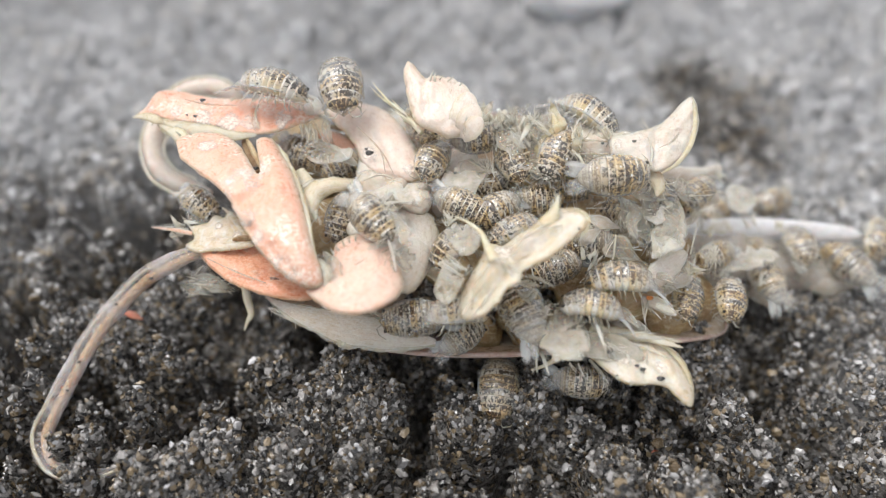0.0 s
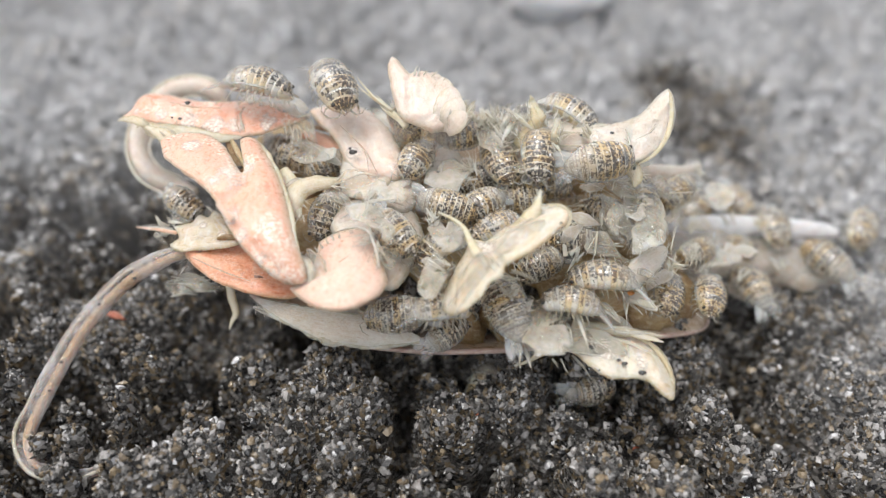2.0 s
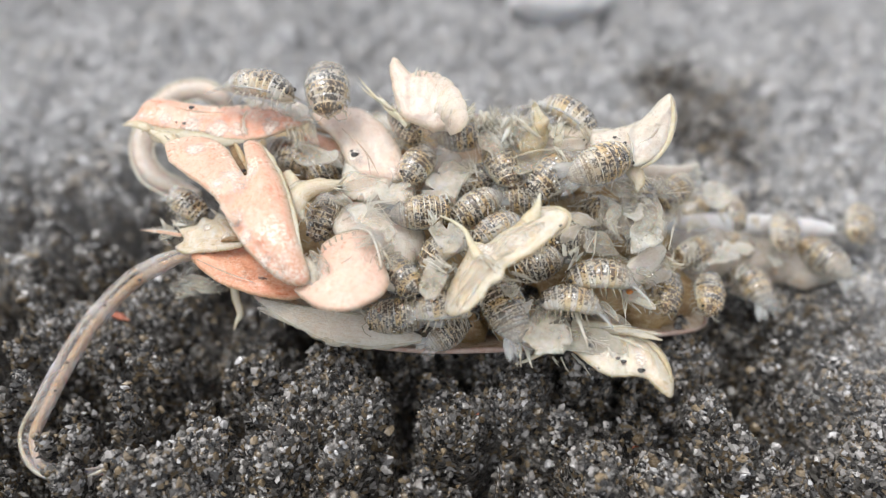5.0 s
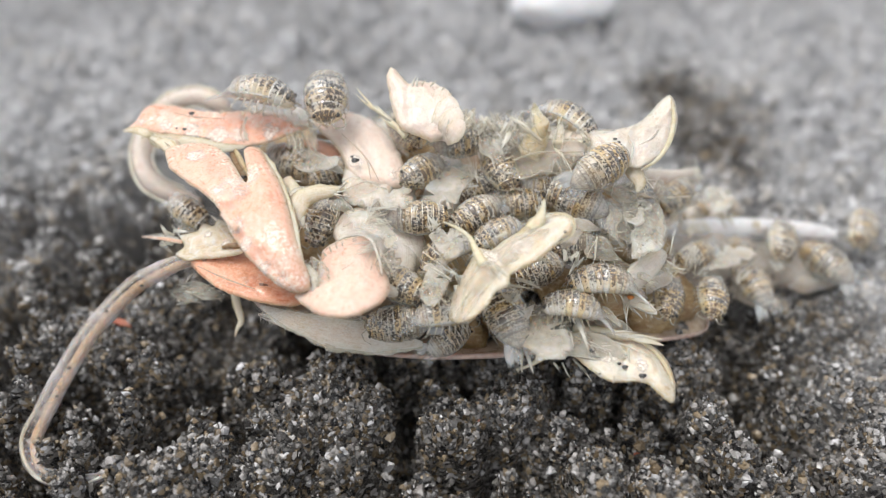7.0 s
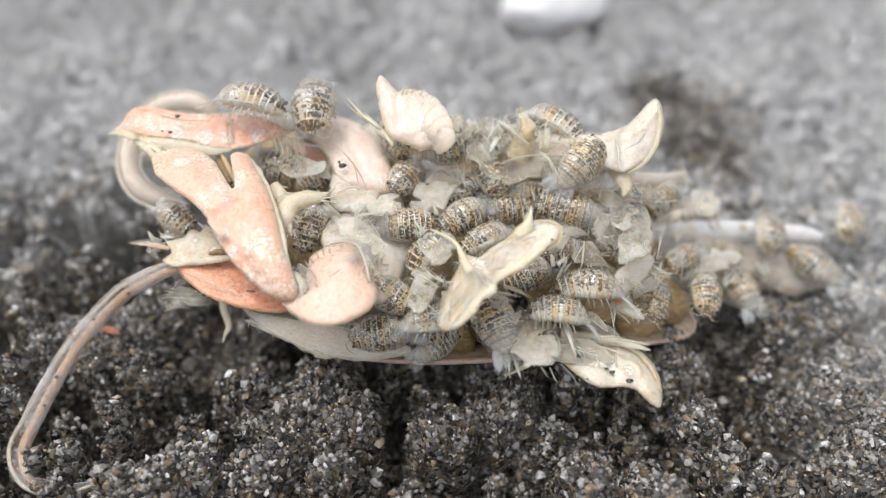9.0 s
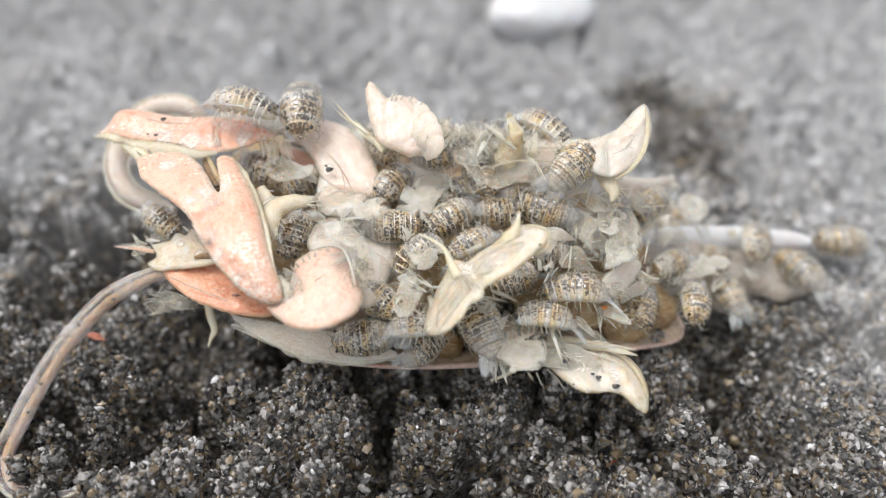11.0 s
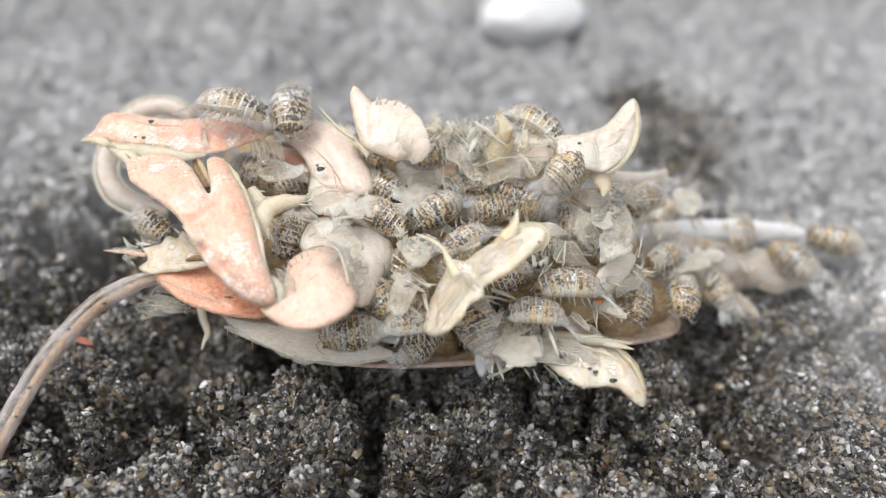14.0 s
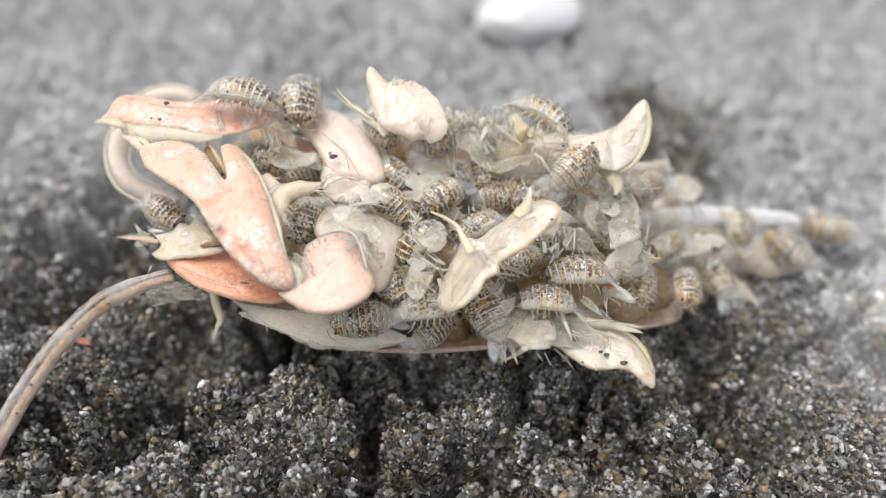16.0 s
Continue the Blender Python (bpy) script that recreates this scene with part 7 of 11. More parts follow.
bristles("feather", HAIR, [((16.21, 0.91, 7.60), (16.60, -0.66, 7.52), 0.027), ((16.64, 1.07, 7.11), (16.75, -0.23, 7.12), 0.043), ((16.42, 1.50, 7.17), (16.50, -0.20, 7.06), 0.033), ((16.57, 1.32, 7.51), (16.02, -1.41, 7.07), 0.043), ((16.53, 1.44, 7.23), (16.02, -0.34, 7.09), 0.047), ((16.76, 1.72, 6.87), (15.76, -0.35, 6.65), 0.036), ((16.68, 1.25, 7.59), (15.53, -0.97, 7.31), 0.039), ((16.97, 1.35, 7.12), (15.52, -0.60, 6.92), 0.044), ((16.61, 1.61, 6.97), (15.66, -0.03, 6.87), 0.031)], gills)
bristles("feather", HAIR, [((15.80, 3.56, 7.56), (15.82, 5.85, 8.56), 0.036), ((15.64, 3.97, 7.48), (16.03, 5.30, 8.22), 0.031), ((15.72, 3.98, 7.74), (16.28, 5.62, 8.57), 0.035), ((15.42, 3.16, 7.99), (16.24, 5.20, 8.93), 0.047), ((15.35, 3.50, 8.25), (16.22, 4.17, 8.82), 0.034), ((16.07, 3.91, 7.69), (16.51, 5.02, 8.38), 0.028), ((15.57, 3.69, 7.82), (16.51, 4.64, 8.47), 0.039), ((15.46, 3.38, 7.99), (16.74, 4.64, 8.72), 0.030), ((15.66, 3.97, 7.86), (17.28, 4.44, 8.38), 0.047)], gills)
bristles("feather", HAIR, [((15.86, 5.26, 8.39), (16.24, 6.54, 9.11), 0.046), ((16.49, 5.37, 8.06), (16.71, 7.23, 8.92), 0.044), ((16.03, 4.46, 8.25), (16.70, 5.88, 9.01), 0.029), ((16.05, 5.19, 8.12), (16.68, 6.26, 8.79), 0.039), ((16.03, 5.54, 8.05), (17.08, 6.40, 8.66), 0.043), ((16.02, 5.61, 8.05), (17.17, 6.20, 8.59), 0.041), ((16.20, 5.00, 8.14), (17.42, 5.47, 8.65), 0.036), ((15.70, 4.95, 8.33), (16.91, 5.46, 8.86), 0.038), ((15.79, 4.79, 8.61), (16.78, 4.88, 9.02), 0.040)], gills)
bristles("feather", HAIR, [((1.84, 3.14, 11.93), (0.35, 3.77, 12.52), 0.046), ((2.05, 3.29, 11.80), (0.76, 4.14, 12.45), 0.031), ((2.10, 3.46, 11.45), (1.09, 5.17, 12.32), 0.028), ((1.89, 3.79, 11.66), (1.25, 5.29, 12.48), 0.030), ((1.69, 3.12, 11.89), (1.44, 3.91, 12.52), 0.034), ((1.69, 3.18, 12.00), (1.50, 4.52, 12.78), 0.037), ((2.06, 2.57, 12.11), (1.73, 4.04, 12.93), 0.032), ((1.99, 2.84, 12.12), (1.94, 4.87, 13.09), 0.028), ((1.96, 3.52, 11.73), (2.16, 4.68, 12.46), 0.042)], gills)
bristles("feather", HAIR, [((2.42, 5.70, 12.08), (1.77, 6.19, 12.62), 0.028), ((2.22, 4.53, 12.54), (2.09, 5.88, 13.31), 0.036), ((2.29, 4.94, 12.09), (2.05, 6.04, 12.79), 0.037), ((2.69, 4.84, 12.56), (2.30, 5.81, 13.23), 0.033), ((2.38, 4.70, 12.36), (2.56, 6.73, 13.31), 0.035), ((2.66, 5.27, 12.04), (2.84, 7.16, 12.94), 0.034), ((2.61, 5.10, 12.49), (2.83, 5.62, 13.04), 0.046), ((2.81, 5.13, 12.55), (3.20, 5.97, 13.18), 0.034), ((2.81, 4.98, 11.95), (3.10, 6.75, 12.82), 0.027)], gills)
bristles("feather", HAIR, [((1.67, 3.21, 11.85), (1.12, 1.72, 11.83), 0.033), ((1.79, 2.94, 11.68), (0.34, 2.14, 11.85), 0.039), ((2.08, 2.66, 11.76), (0.66, 2.00, 11.98), 0.042), ((1.70, 3.55, 11.70), (0.89, 2.47, 11.80), 0.036), ((1.69, 3.55, 11.58), (0.96, 2.90, 11.80), 0.039), ((1.78, 3.51, 11.70), (0.49, 3.02, 11.96), 0.027), ((1.64, 3.07, 11.49), (0.69, 3.23, 11.94), 0.036), ((2.25, 3.37, 11.83), (0.20, 3.32, 12.22), 0.043), ((1.85, 3.28, 12.02), (0.58, 3.41, 12.47), 0.031)], gills)
lining = holder("shell_lining", crab, "white wrinkled skin lining the carapace wall")
limb("lining", WHITE, [(-11.73, -3.98, 7.00, 0.07), (-10.78, -4.18, 6.80, 0.31), (-9.40, -4.43, 6.50, 0.45), (-7.63, -4.76, 6.30, 0.49), (-5.72, -4.95, 6.10, 0.45), (-3.62, -5.18, 6.00, 0.31), (-1.70, -5.41, 6.00, 0.10)], lining, flat=0.2, lump=0.12, fringe=14)
limb("lining", MEMBRANE, [(-11.53, -4.33, 7.40, 0.10), (-9.82, -4.43, 7.20, 0.45), (-7.71, -4.70, 7.20, 0.62), (-5.29, -4.89, 7.10, 0.55), (-2.88, -5.25, 6.90, 0.21)], lining, flat=0.2, lump=0.25)
limb("lining", WHITE, [(-11.50, -3.86, 7.60, 0.14), (-9.75, -4.69, 7.40, 0.55), (-7.67, -5.25, 7.00, 0.92), (-5.62, -5.53, 6.70, 1.03), (-3.57, -5.64, 6.40, 0.82), (-1.51, -5.83, 6.20, 0.21)], lining, flat=0.2, lump=0.06)
limb("fold", CUTICLE, [(-0.06, -7.48, 10.77, 0.03), (0.50, -6.62, 11.11, 0.06), (1.18, -6.19, 11.95, 0.06), (1.70, -5.50, 12.21, 0.03)], middle_leg, flat=0.5, lump=0.25)
limb("fold", CUTICLE, [(0.50, -7.60, 10.73, 0.03), (1.17, -7.06, 11.61, 0.06), (1.94, -6.07, 11.99, 0.06), (2.48, -5.73, 12.81, 0.03)], middle_leg, flat=0.5, lump=0.25)
limb("fold", CUTICLE, [(2.42, -5.73, 12.81, 0.03), (3.62, -5.03, 13.07, 0.08), (4.88, -4.39, 13.58, 0.08), (6.02, -3.66, 13.85, 0.03)], middle_leg, flat=0.5, lump=0.25)
limb("fold", CUTICLE, [(2.31, -4.77, 13.17, 0.03), (3.34, -4.05, 13.43, 0.06), (4.44, -3.66, 13.85, 0.06), (5.42, -3.13, 14.04, 0.03)], middle_leg, flat=0.5, lump=0.25)
limb("fold", CUTICLE, [(1.45, -4.85, 12.45, 0.03), (1.96, -5.05, 12.38, 0.09), (2.41, -5.98, 12.71, 0.09), (2.70, -6.47, 12.52, 0.03)], middle_leg, flat=0.5, lump=0.25)
limb("fold", CUTICLE, [(1.65, -4.72, 12.50, 0.03), (2.11, -5.35, 12.95, 0.06), (2.60, -5.73, 12.81, 0.06), (2.90, -6.10, 12.66, 0.03)], middle_leg, flat=0.5, lump=0.25)
limb("pane", MEMBRANE, [(0.50, -7.19, 10.82, 0.12), (1.12, -6.56, 11.60, 0.62), (1.80, -5.86, 12.41, 0.68), (2.43, -5.36, 12.88, 0.19)], middle_leg, flat=0.16, lump=0.2, label="glassy whitish skin over the leg")
limb("pane", MEMBRANE, [(2.61, -5.33, 13.02, 0.12), (3.60, -4.89, 13.46, 0.56), (4.71, -4.35, 13.80, 0.53), (5.67, -3.82, 14.00, 0.16)], middle_leg, flat=0.16, lump=0.2)
limb("fold", CUTICLE, [(5.84, -6.95, 7.30, 0.03), (7.20, -6.56, 7.45, 0.07), (8.87, -6.50, 7.47, 0.07), (10.50, -6.82, 7.35, 0.07), (12.08, -7.53, 7.09, 0.03)], hind_leg, flat=0.5, lump=0.25)
limb("fold", CUTICLE, [(6.81, -7.41, 7.13, 0.03), (8.12, -7.53, 7.09, 0.07), (9.73, -7.98, 6.92, 0.07), (10.99, -8.48, 6.73, 0.03)], hind_leg, flat=0.5, lump=0.25)
limb("fold", CUTICLE, [(10.91, -6.76, 7.37, 0.03), (10.72, -7.31, 7.17, 0.07), (10.76, -8.11, 6.87, 0.07), (11.03, -8.67, 6.65, 0.03)], hind_leg, flat=0.5, lump=0.25)
limb("fold", CUTICLE, [(7.56, -6.17, 7.59, 0.03), (7.38, -6.82, 7.35, 0.07), (7.52, -7.53, 7.09, 0.03)], hind_leg, flat=0.5, lump=0.25)
limb("pane", MEMBRANE, [(5.87, -6.70, 7.20, 0.10), (7.32, -6.81, 7.55, 0.66), (9.12, -7.07, 7.45, 0.76), (10.58, -7.57, 7.14, 0.16)], hind_leg, flat=0.16, lump=0.2, label="glassy whitish skin over the leg")
limb("fold", CUTICLE, [(4.34, 3.68, 12.75, 0.04), (5.91, 3.71, 13.31, 0.07), (7.69, 3.71, 13.31, 0.07), (9.83, 3.71, 13.31, 0.07), (11.24, 3.54, 13.26, 0.04)], swimming_leg, flat=0.5, lump=0.25)
limb("fold", CUTICLE, [(5.24, 4.40, 13.50, 0.04), (7.06, 4.74, 13.59, 0.07), (9.21, 4.66, 13.57, 0.07), (11.00, 4.57, 13.55, 0.04)], swimming_leg, flat=0.5, lump=0.25)
limb("fold", CUTICLE, [(11.47, 3.98, 14.42, 0.04), (11.63, 3.02, 14.14, 0.09), (11.41, 1.81, 13.78, 0.03)], swimming_leg, flat=0.5, lump=0.25)
limb("fold", CUTICLE, [(12.08, 3.23, 14.20, 0.03), (13.03, 3.81, 14.37, 0.05), (13.79, 4.93, 14.68, 0.04)], swimming_leg, flat=0.5, lump=0.25)
limb("rim", HAIR, [(-15.92, 11.92, 10.72, 0.06), (-16.04, 12.18, 12.38, 0.10), (-17.79, 12.70, 12.89, 0.10), (-20.22, 12.40, 12.42, 0.10), (-21.83, 10.38, 11.30, 0.10), (-22.25, 8.14, 10.10, 0.10), (-21.20, 6.05, 8.92, 0.10), (-18.94, 5.21, 8.05, 0.10), (-17.23, 5.17, 7.78, 0.06)], curled_antenna, flat=0.8, label="bright edge of the clear skin")
limb("rim", HAIR, [(-16.49, 11.55, 11.17, 0.06), (-17.62, 11.22, 12.16, 0.08), (-19.30, 10.93, 11.69, 0.08), (-20.31, 9.67, 10.74, 0.08), (-20.67, 8.21, 9.86, 0.08), (-19.94, 7.24, 8.96, 0.08), (-18.48, 6.82, 8.33, 0.06)], curled_antenna, flat=0.8)
limb("crust", CREAM_PALE, [(-19.60, 6.07, 13.34, 0.07), (-18.58, 5.21, 13.52, 0.33), (-17.64, 4.42, 13.57, 0.47), (-16.99, 3.77, 13.53, 0.36), (-16.40, 3.26, 13.38, 0.07)], near_leg, flat=0.22, lump=0.25, label="cream crust between the legs", fringe=8)
limb("tissue", MEMBRANE, [(10.39, 1.51, 11.28, 0.05), (10.58, 0.22, 11.29, 0.39), (10.28, -0.58, 11.04, 0.33), (10.63, -1.17, 10.45, 0.03)], gills, flat=0.2, lump=0.35, fringe=7)
limb("tissue", SKIN_CLEAR, [(6.29, 9.17, 12.44, 0.06), (5.78, 7.97, 12.55, 0.51), (4.95, 7.33, 12.39, 0.29), (4.54, 7.00, 11.90, 0.04)], gills, flat=0.2, lump=0.35, fringe=7)
limb("tissue", MEMBRANE, [(3.91, 6.40, 12.72, 0.06), (4.76, 6.01, 13.03, 0.44), (5.52, 6.03, 13.03, 0.23), (6.47, 6.46, 12.74, 0.04)], gills, flat=0.2, lump=0.35, fringe=7)
limb("tissue", MEMBRANE, [(3.54, -5.17, 9.10, 0.05), (3.31, -5.80, 9.27, 0.26), (2.75, -6.11, 9.16, 0.41), (2.56, -6.21, 8.73, 0.03)], gills, flat=0.2, lump=0.35, fringe=7)
limb("tissue", SKIN_CLEAR, [(8.66, 0.71, 10.29, 0.05), (8.31, -0.27, 10.39, 0.26), (7.61, -0.82, 10.22, 0.42), (7.39, -1.14, 9.72, 0.03)], gills, flat=0.2, lump=0.35, fringe=7)
limb("tissue", SKIN_CLEAR, [(3.35, -6.55, 8.54, 0.05), (3.84, -6.31, 9.02, 0.38), (4.61, -5.89, 9.17, 0.36), (5.20, -5.13, 9.05, 0.03)], gills, flat=0.2, lump=0.35, fringe=7)
limb("tissue", MEMBRANE, [(2.93, -0.69, 10.74, 0.05), (2.99, -0.49, 11.21, 0.49), (3.56, -0.03, 11.35, 0.31), (3.71, 0.84, 11.22, 0.04)], gills, flat=0.2, lump=0.35, fringe=7)
limb("tissue", MEMBRANE, [(7.20, -5.22, 8.23, 0.05), (6.93, -5.77, 8.43, 0.42), (6.39, -6.01, 8.34, 0.43), (6.21, -6.04, 7.94, 0.03)], gills, flat=0.2, lump=0.35, fringe=7)
limb("tissue", SKIN_CLEAR, [(9.81, 0.13, 10.16, 0.05), (8.88, 0.10, 10.55, 0.42), (8.33, 0.35, 10.62, 0.35), (7.56, 0.97, 10.41, 0.04)], gills, flat=0.2, lump=0.35, fringe=7)
limb("tissue", MEMBRANE, [(10.41, 5.22, 12.48, 0.06), (10.74, 4.14, 12.59, 0.35), (10.60, 3.56, 12.43, 0.37), (11.10, 3.27, 11.94, 0.04)], gills, flat=0.2, lump=0.35, fringe=7)
limb("tissue", SKIN_CLEAR, [(5.07, 6.24, 12.56, 0.06), (5.93, 5.38, 12.74, 0.37), (6.47, 5.00, 12.64, 0.40), (7.42, 4.95, 12.22, 0.04)], gills, flat=0.2, lump=0.35, fringe=7)
limb("tissue", MEMBRANE, [(10.20, -3.53, 7.00, 0.05), (10.71, -3.62, 7.36, 0.51), (11.38, -3.46, 7.42, 0.35), (12.09, -3.02, 7.17, 0.04)], gills, flat=0.2, lump=0.35, fringe=7)
limb("tissue", SKIN_CLEAR, [(16.17, 4.35, 7.67, 0.06), (15.67, 3.51, 7.84, 0.32), (14.93, 3.07, 7.72, 0.25), (14.67, 2.90, 7.28, 0.04)], gills, flat=0.2, lump=0.35, fringe=7)
limb("tissue", MEMBRANE, [(14.83, -0.73, 6.81, 0.06), (13.80, -1.12, 7.08, 0.33), (12.95, -1.21, 7.05, 0.29), (12.14, -1.04, 6.72, 0.04)], gills, flat=0.2, lump=0.35, fringe=7)
limb("tissue", SKIN_CLEAR, [(7.01, 4.89, 12.35, 0.06), (7.59, 4.17, 12.56, 0.54), (7.90, 3.89, 12.48, 0.41), (8.62, 3.95, 12.09, 0.04)], gills, flat=0.2, lump=0.35, fringe=7)
limb("tissue", MEMBRANE, [(7.56, 3.08, 11.64, 0.05), (8.16, 2.93, 12.00, 0.26), (8.90, 3.13, 12.06, 0.27), (9.69, 3.72, 11.82, 0.04)], gills, flat=0.2, lump=0.35, fringe=7)
limb("tissue", SKIN_CLEAR, [(12.87, -2.29, 6.76, 0.05), (13.26, -2.01, 7.23, 0.42), (14.09, -1.52, 7.39, 0.43), (14.75, -0.67, 7.27, 0.04)], gills, flat=0.2, lump=0.35, fringe=7)
limb("tissue", MEMBRANE, [(1.11, -2.52, 9.75, 0.05), (1.46, -2.68, 10.10, 0.41), (1.93, -2.56, 10.14, 0.41), (2.33, -2.13, 9.88, 0.03)], gills, flat=0.2, lump=0.35, fringe=7)
limb("tissue", SKIN_CLEAR, [(11.37, 4.06, 12.13, 0.05), (10.49, 3.04, 12.25, 0.29), (9.52, 2.49, 12.09, 0.24), (8.84, 2.22, 11.61, 0.04)], gills, flat=0.2, lump=0.35, fringe=7)
limb("tissue", MEMBRANE, [(3.89, 7.03, 12.88, 0.06), (3.40, 6.39, 13.12, 0.45), (2.81, 6.20, 13.07, 0.26), (2.38, 6.39, 12.71, 0.04)], gills, flat=0.2, lump=0.35, fringe=7)
limb("tissue", SKIN_CLEAR, [(10.37, 3.00, 10.94, 0.05), (9.70, 2.62, 11.23, 0.31), (9.19, 2.59, 11.22, 0.31), (8.70, 2.92, 10.92, 0.04)], gills, flat=0.2, lump=0.35, fringe=7)
limb("tissue", MEMBRANE, [(11.06, 1.86, 8.54, 0.06), (11.82, 1.27, 8.76, 0.48), (12.39, 1.03, 8.69, 0.42), (13.35, 1.07, 8.31, 0.04)], gills, flat=0.2, lump=0.35, fringe=7)
limb("tissue", SKIN_CLEAR, [(0.61, 1.52, 10.52, 0.05), (1.48, 0.81, 10.71, 0.45), (2.01, 0.49, 10.61, 0.27), (2.89, 0.44, 10.20, 0.04)], gills, flat=0.2, lump=0.35, fringe=7)
limb("tissue", MEMBRANE, [(11.67, 5.90, 8.98, 0.06), (12.29, 5.32, 9.22, 0.55), (12.75, 5.13, 9.18, 0.31), (13.58, 5.26, 8.82, 0.04)], gills, flat=0.2, lump=0.35, fringe=7)
limb("spine", HAIR, [(-17.80, 1.44, 9.10, 0.13), (-17.21, 1.14, 9.33, 0.11), (-16.69, 0.94, 9.47, 0.02)], mouth_leg, flat=0.35, lump=0.15)
limb("spine", MEMBRANE, [(-18.50, 0.57, 8.84, 0.17), (-17.92, -0.04, 8.98, 0.14), (-17.41, -0.55, 9.02, 0.02)], mouth_leg, flat=0.35, lump=0.15)
limb("spine", HAIR, [(-18.11, 1.04, 8.98, 0.15), (-18.29, 1.21, 9.36, 0.12), (-18.53, 1.48, 9.64, 0.02)], mouth_leg, flat=0.35, lump=0.15)
limb("spine", HAIR, [(0.51, -3.95, 10.28, 0.09), (0.91, -4.18, 10.54, 0.07), (1.30, -4.31, 10.69, 0.02)], gills, flat=0.35, lump=0.15)
limb("spine", MEMBRANE, [(0.53, -3.71, 10.37, 0.12), (0.68, -4.43, 10.44, 0.09), (0.83, -5.05, 10.42, 0.02)], gills, flat=0.35, lump=0.15)
limb("spine", HAIR, [(0.53, -4.48, 10.09, 0.14), (0.64, -5.30, 10.13, 0.11), (0.76, -6.01, 10.07, 0.02)], gills, flat=0.35, lump=0.15)
limb("spine", MEMBRANE, [(0.58, -3.49, 10.44, 0.17), (0.31, -4.09, 10.57, 0.13), (0.03, -4.59, 10.59, 0.02)], gills, flat=0.35, lump=0.15)
limb("spine", HAIR, [(7.47, -1.67, 9.19, 0.16), (7.40, -1.12, 9.70, 0.12), (7.36, -0.47, 10.10, 0.02)], gills, flat=0.35, lump=0.15)
limb("spine", MEMBRANE, [(7.55, -0.64, 9.52, 0.16), (7.47, -0.40, 9.93, 0.12), (7.41, -0.04, 10.24, 0.02)], gills, flat=0.35, lump=0.15)
limb("spine", HAIR, [(8.12, -1.72, 9.17, 0.13), (7.76, -2.44, 9.27, 0.10), (7.42, -3.05, 9.27, 0.02)], gills, flat=0.35, lump=0.15)
limb("spine", MEMBRANE, [(8.40, -1.01, 9.40, 0.19), (9.13, -1.05, 9.72, 0.15), (9.88, -1.00, 9.94, 0.02)], gills, flat=0.35, lump=0.15)
limb("spine", HAIR, [(2.40, 7.83, 13.52, 0.16), (2.66, 6.69, 13.57, 0.12), (2.93, 5.73, 13.52, 0.02)], gills, flat=0.35, lump=0.15)
limb("spine", MEMBRANE, [(2.43, 7.83, 13.51, 0.16), (2.67, 6.50, 13.52, 0.13), (2.92, 5.36, 13.42, 0.02)], gills, flat=0.35, lump=0.15)
limb("spine", HAIR, [(2.92, 7.65, 13.47, 0.17), (2.22, 6.69, 13.56, 0.13), (1.55, 5.88, 13.56, 0.02)], gills, flat=0.35, lump=0.15)
limb("spine", MEMBRANE, [(2.57, 7.03, 13.31, 0.14), (1.81, 6.41, 13.49, 0.11), (1.07, 5.94, 13.57, 0.02)], gills, flat=0.35, lump=0.15)
limb("spine", HAIR, [(1.48, 7.66, 13.47, 0.20), (1.79, 6.91, 13.62, 0.16), (2.11, 6.32, 13.67, 0.02)], gills, flat=0.35, lump=0.15)
limb("spine", HAIR, [(4.40, 6.12, 13.62, 0.19), (3.97, 5.02, 13.67, 0.15), (3.57, 4.08, 13.62, 0.02)], gills, flat=0.35, lump=0.15)
limb("spine", MEMBRANE, [(4.61, 5.89, 13.56, 0.13), (4.73, 6.17, 13.98, 0.11), (4.86, 6.59, 14.30, 0.02)], gills, flat=0.35, lump=0.15)
limb("spine", HAIR, [(4.79, 5.80, 13.54, 0.11), (5.18, 5.32, 13.75, 0.08), (5.57, 4.99, 13.87, 0.02)], gills, flat=0.35, lump=0.15)
limb("spine", MEMBRANE, [(4.83, 5.33, 13.41, 0.12), (5.52, 5.14, 13.70, 0.09), (6.22, 5.08, 13.89, 0.02)], gills, flat=0.35, lump=0.15)
limb("spine", HAIR, [(4.11, 6.65, 13.76, 0.13), (3.83, 5.88, 13.90, 0.11), (3.56, 5.26, 13.94, 0.02)], gills, flat=0.35, lump=0.15)
limb("spine", HAIR, [(11.86, 3.68, 11.87, 0.19), (12.18, 3.22, 12.08, 0.15), (12.53, 2.89, 12.19, 0.02)], gills, flat=0.35, lump=0.15)
limb("spine", MEMBRANE, [(12.34, 4.35, 12.06, 0.18), (12.30, 3.48, 12.15, 0.14), (12.30, 2.76, 12.15, 0.02)], gills, flat=0.35, lump=0.15)
limb("spine", HAIR, [(13.20, 4.01, 11.96, 0.15), (12.39, 3.46, 12.15, 0.12), (11.64, 3.05, 12.23, 0.02)], gills, flat=0.35, lump=0.15)
limb("spine", HAIR, [(12.72, -2.52, 8.65, 0.14), (11.97, -2.65, 8.94, 0.11), (11.26, -2.68, 9.12, 0.02)], gills, flat=0.35, lump=0.15)
limb("spine", MEMBRANE, [(12.68, -3.14, 8.45, 0.17), (12.84, -3.70, 8.59, 0.13), (13.02, -4.16, 8.63, 0.02)], gills, flat=0.35, lump=0.15)
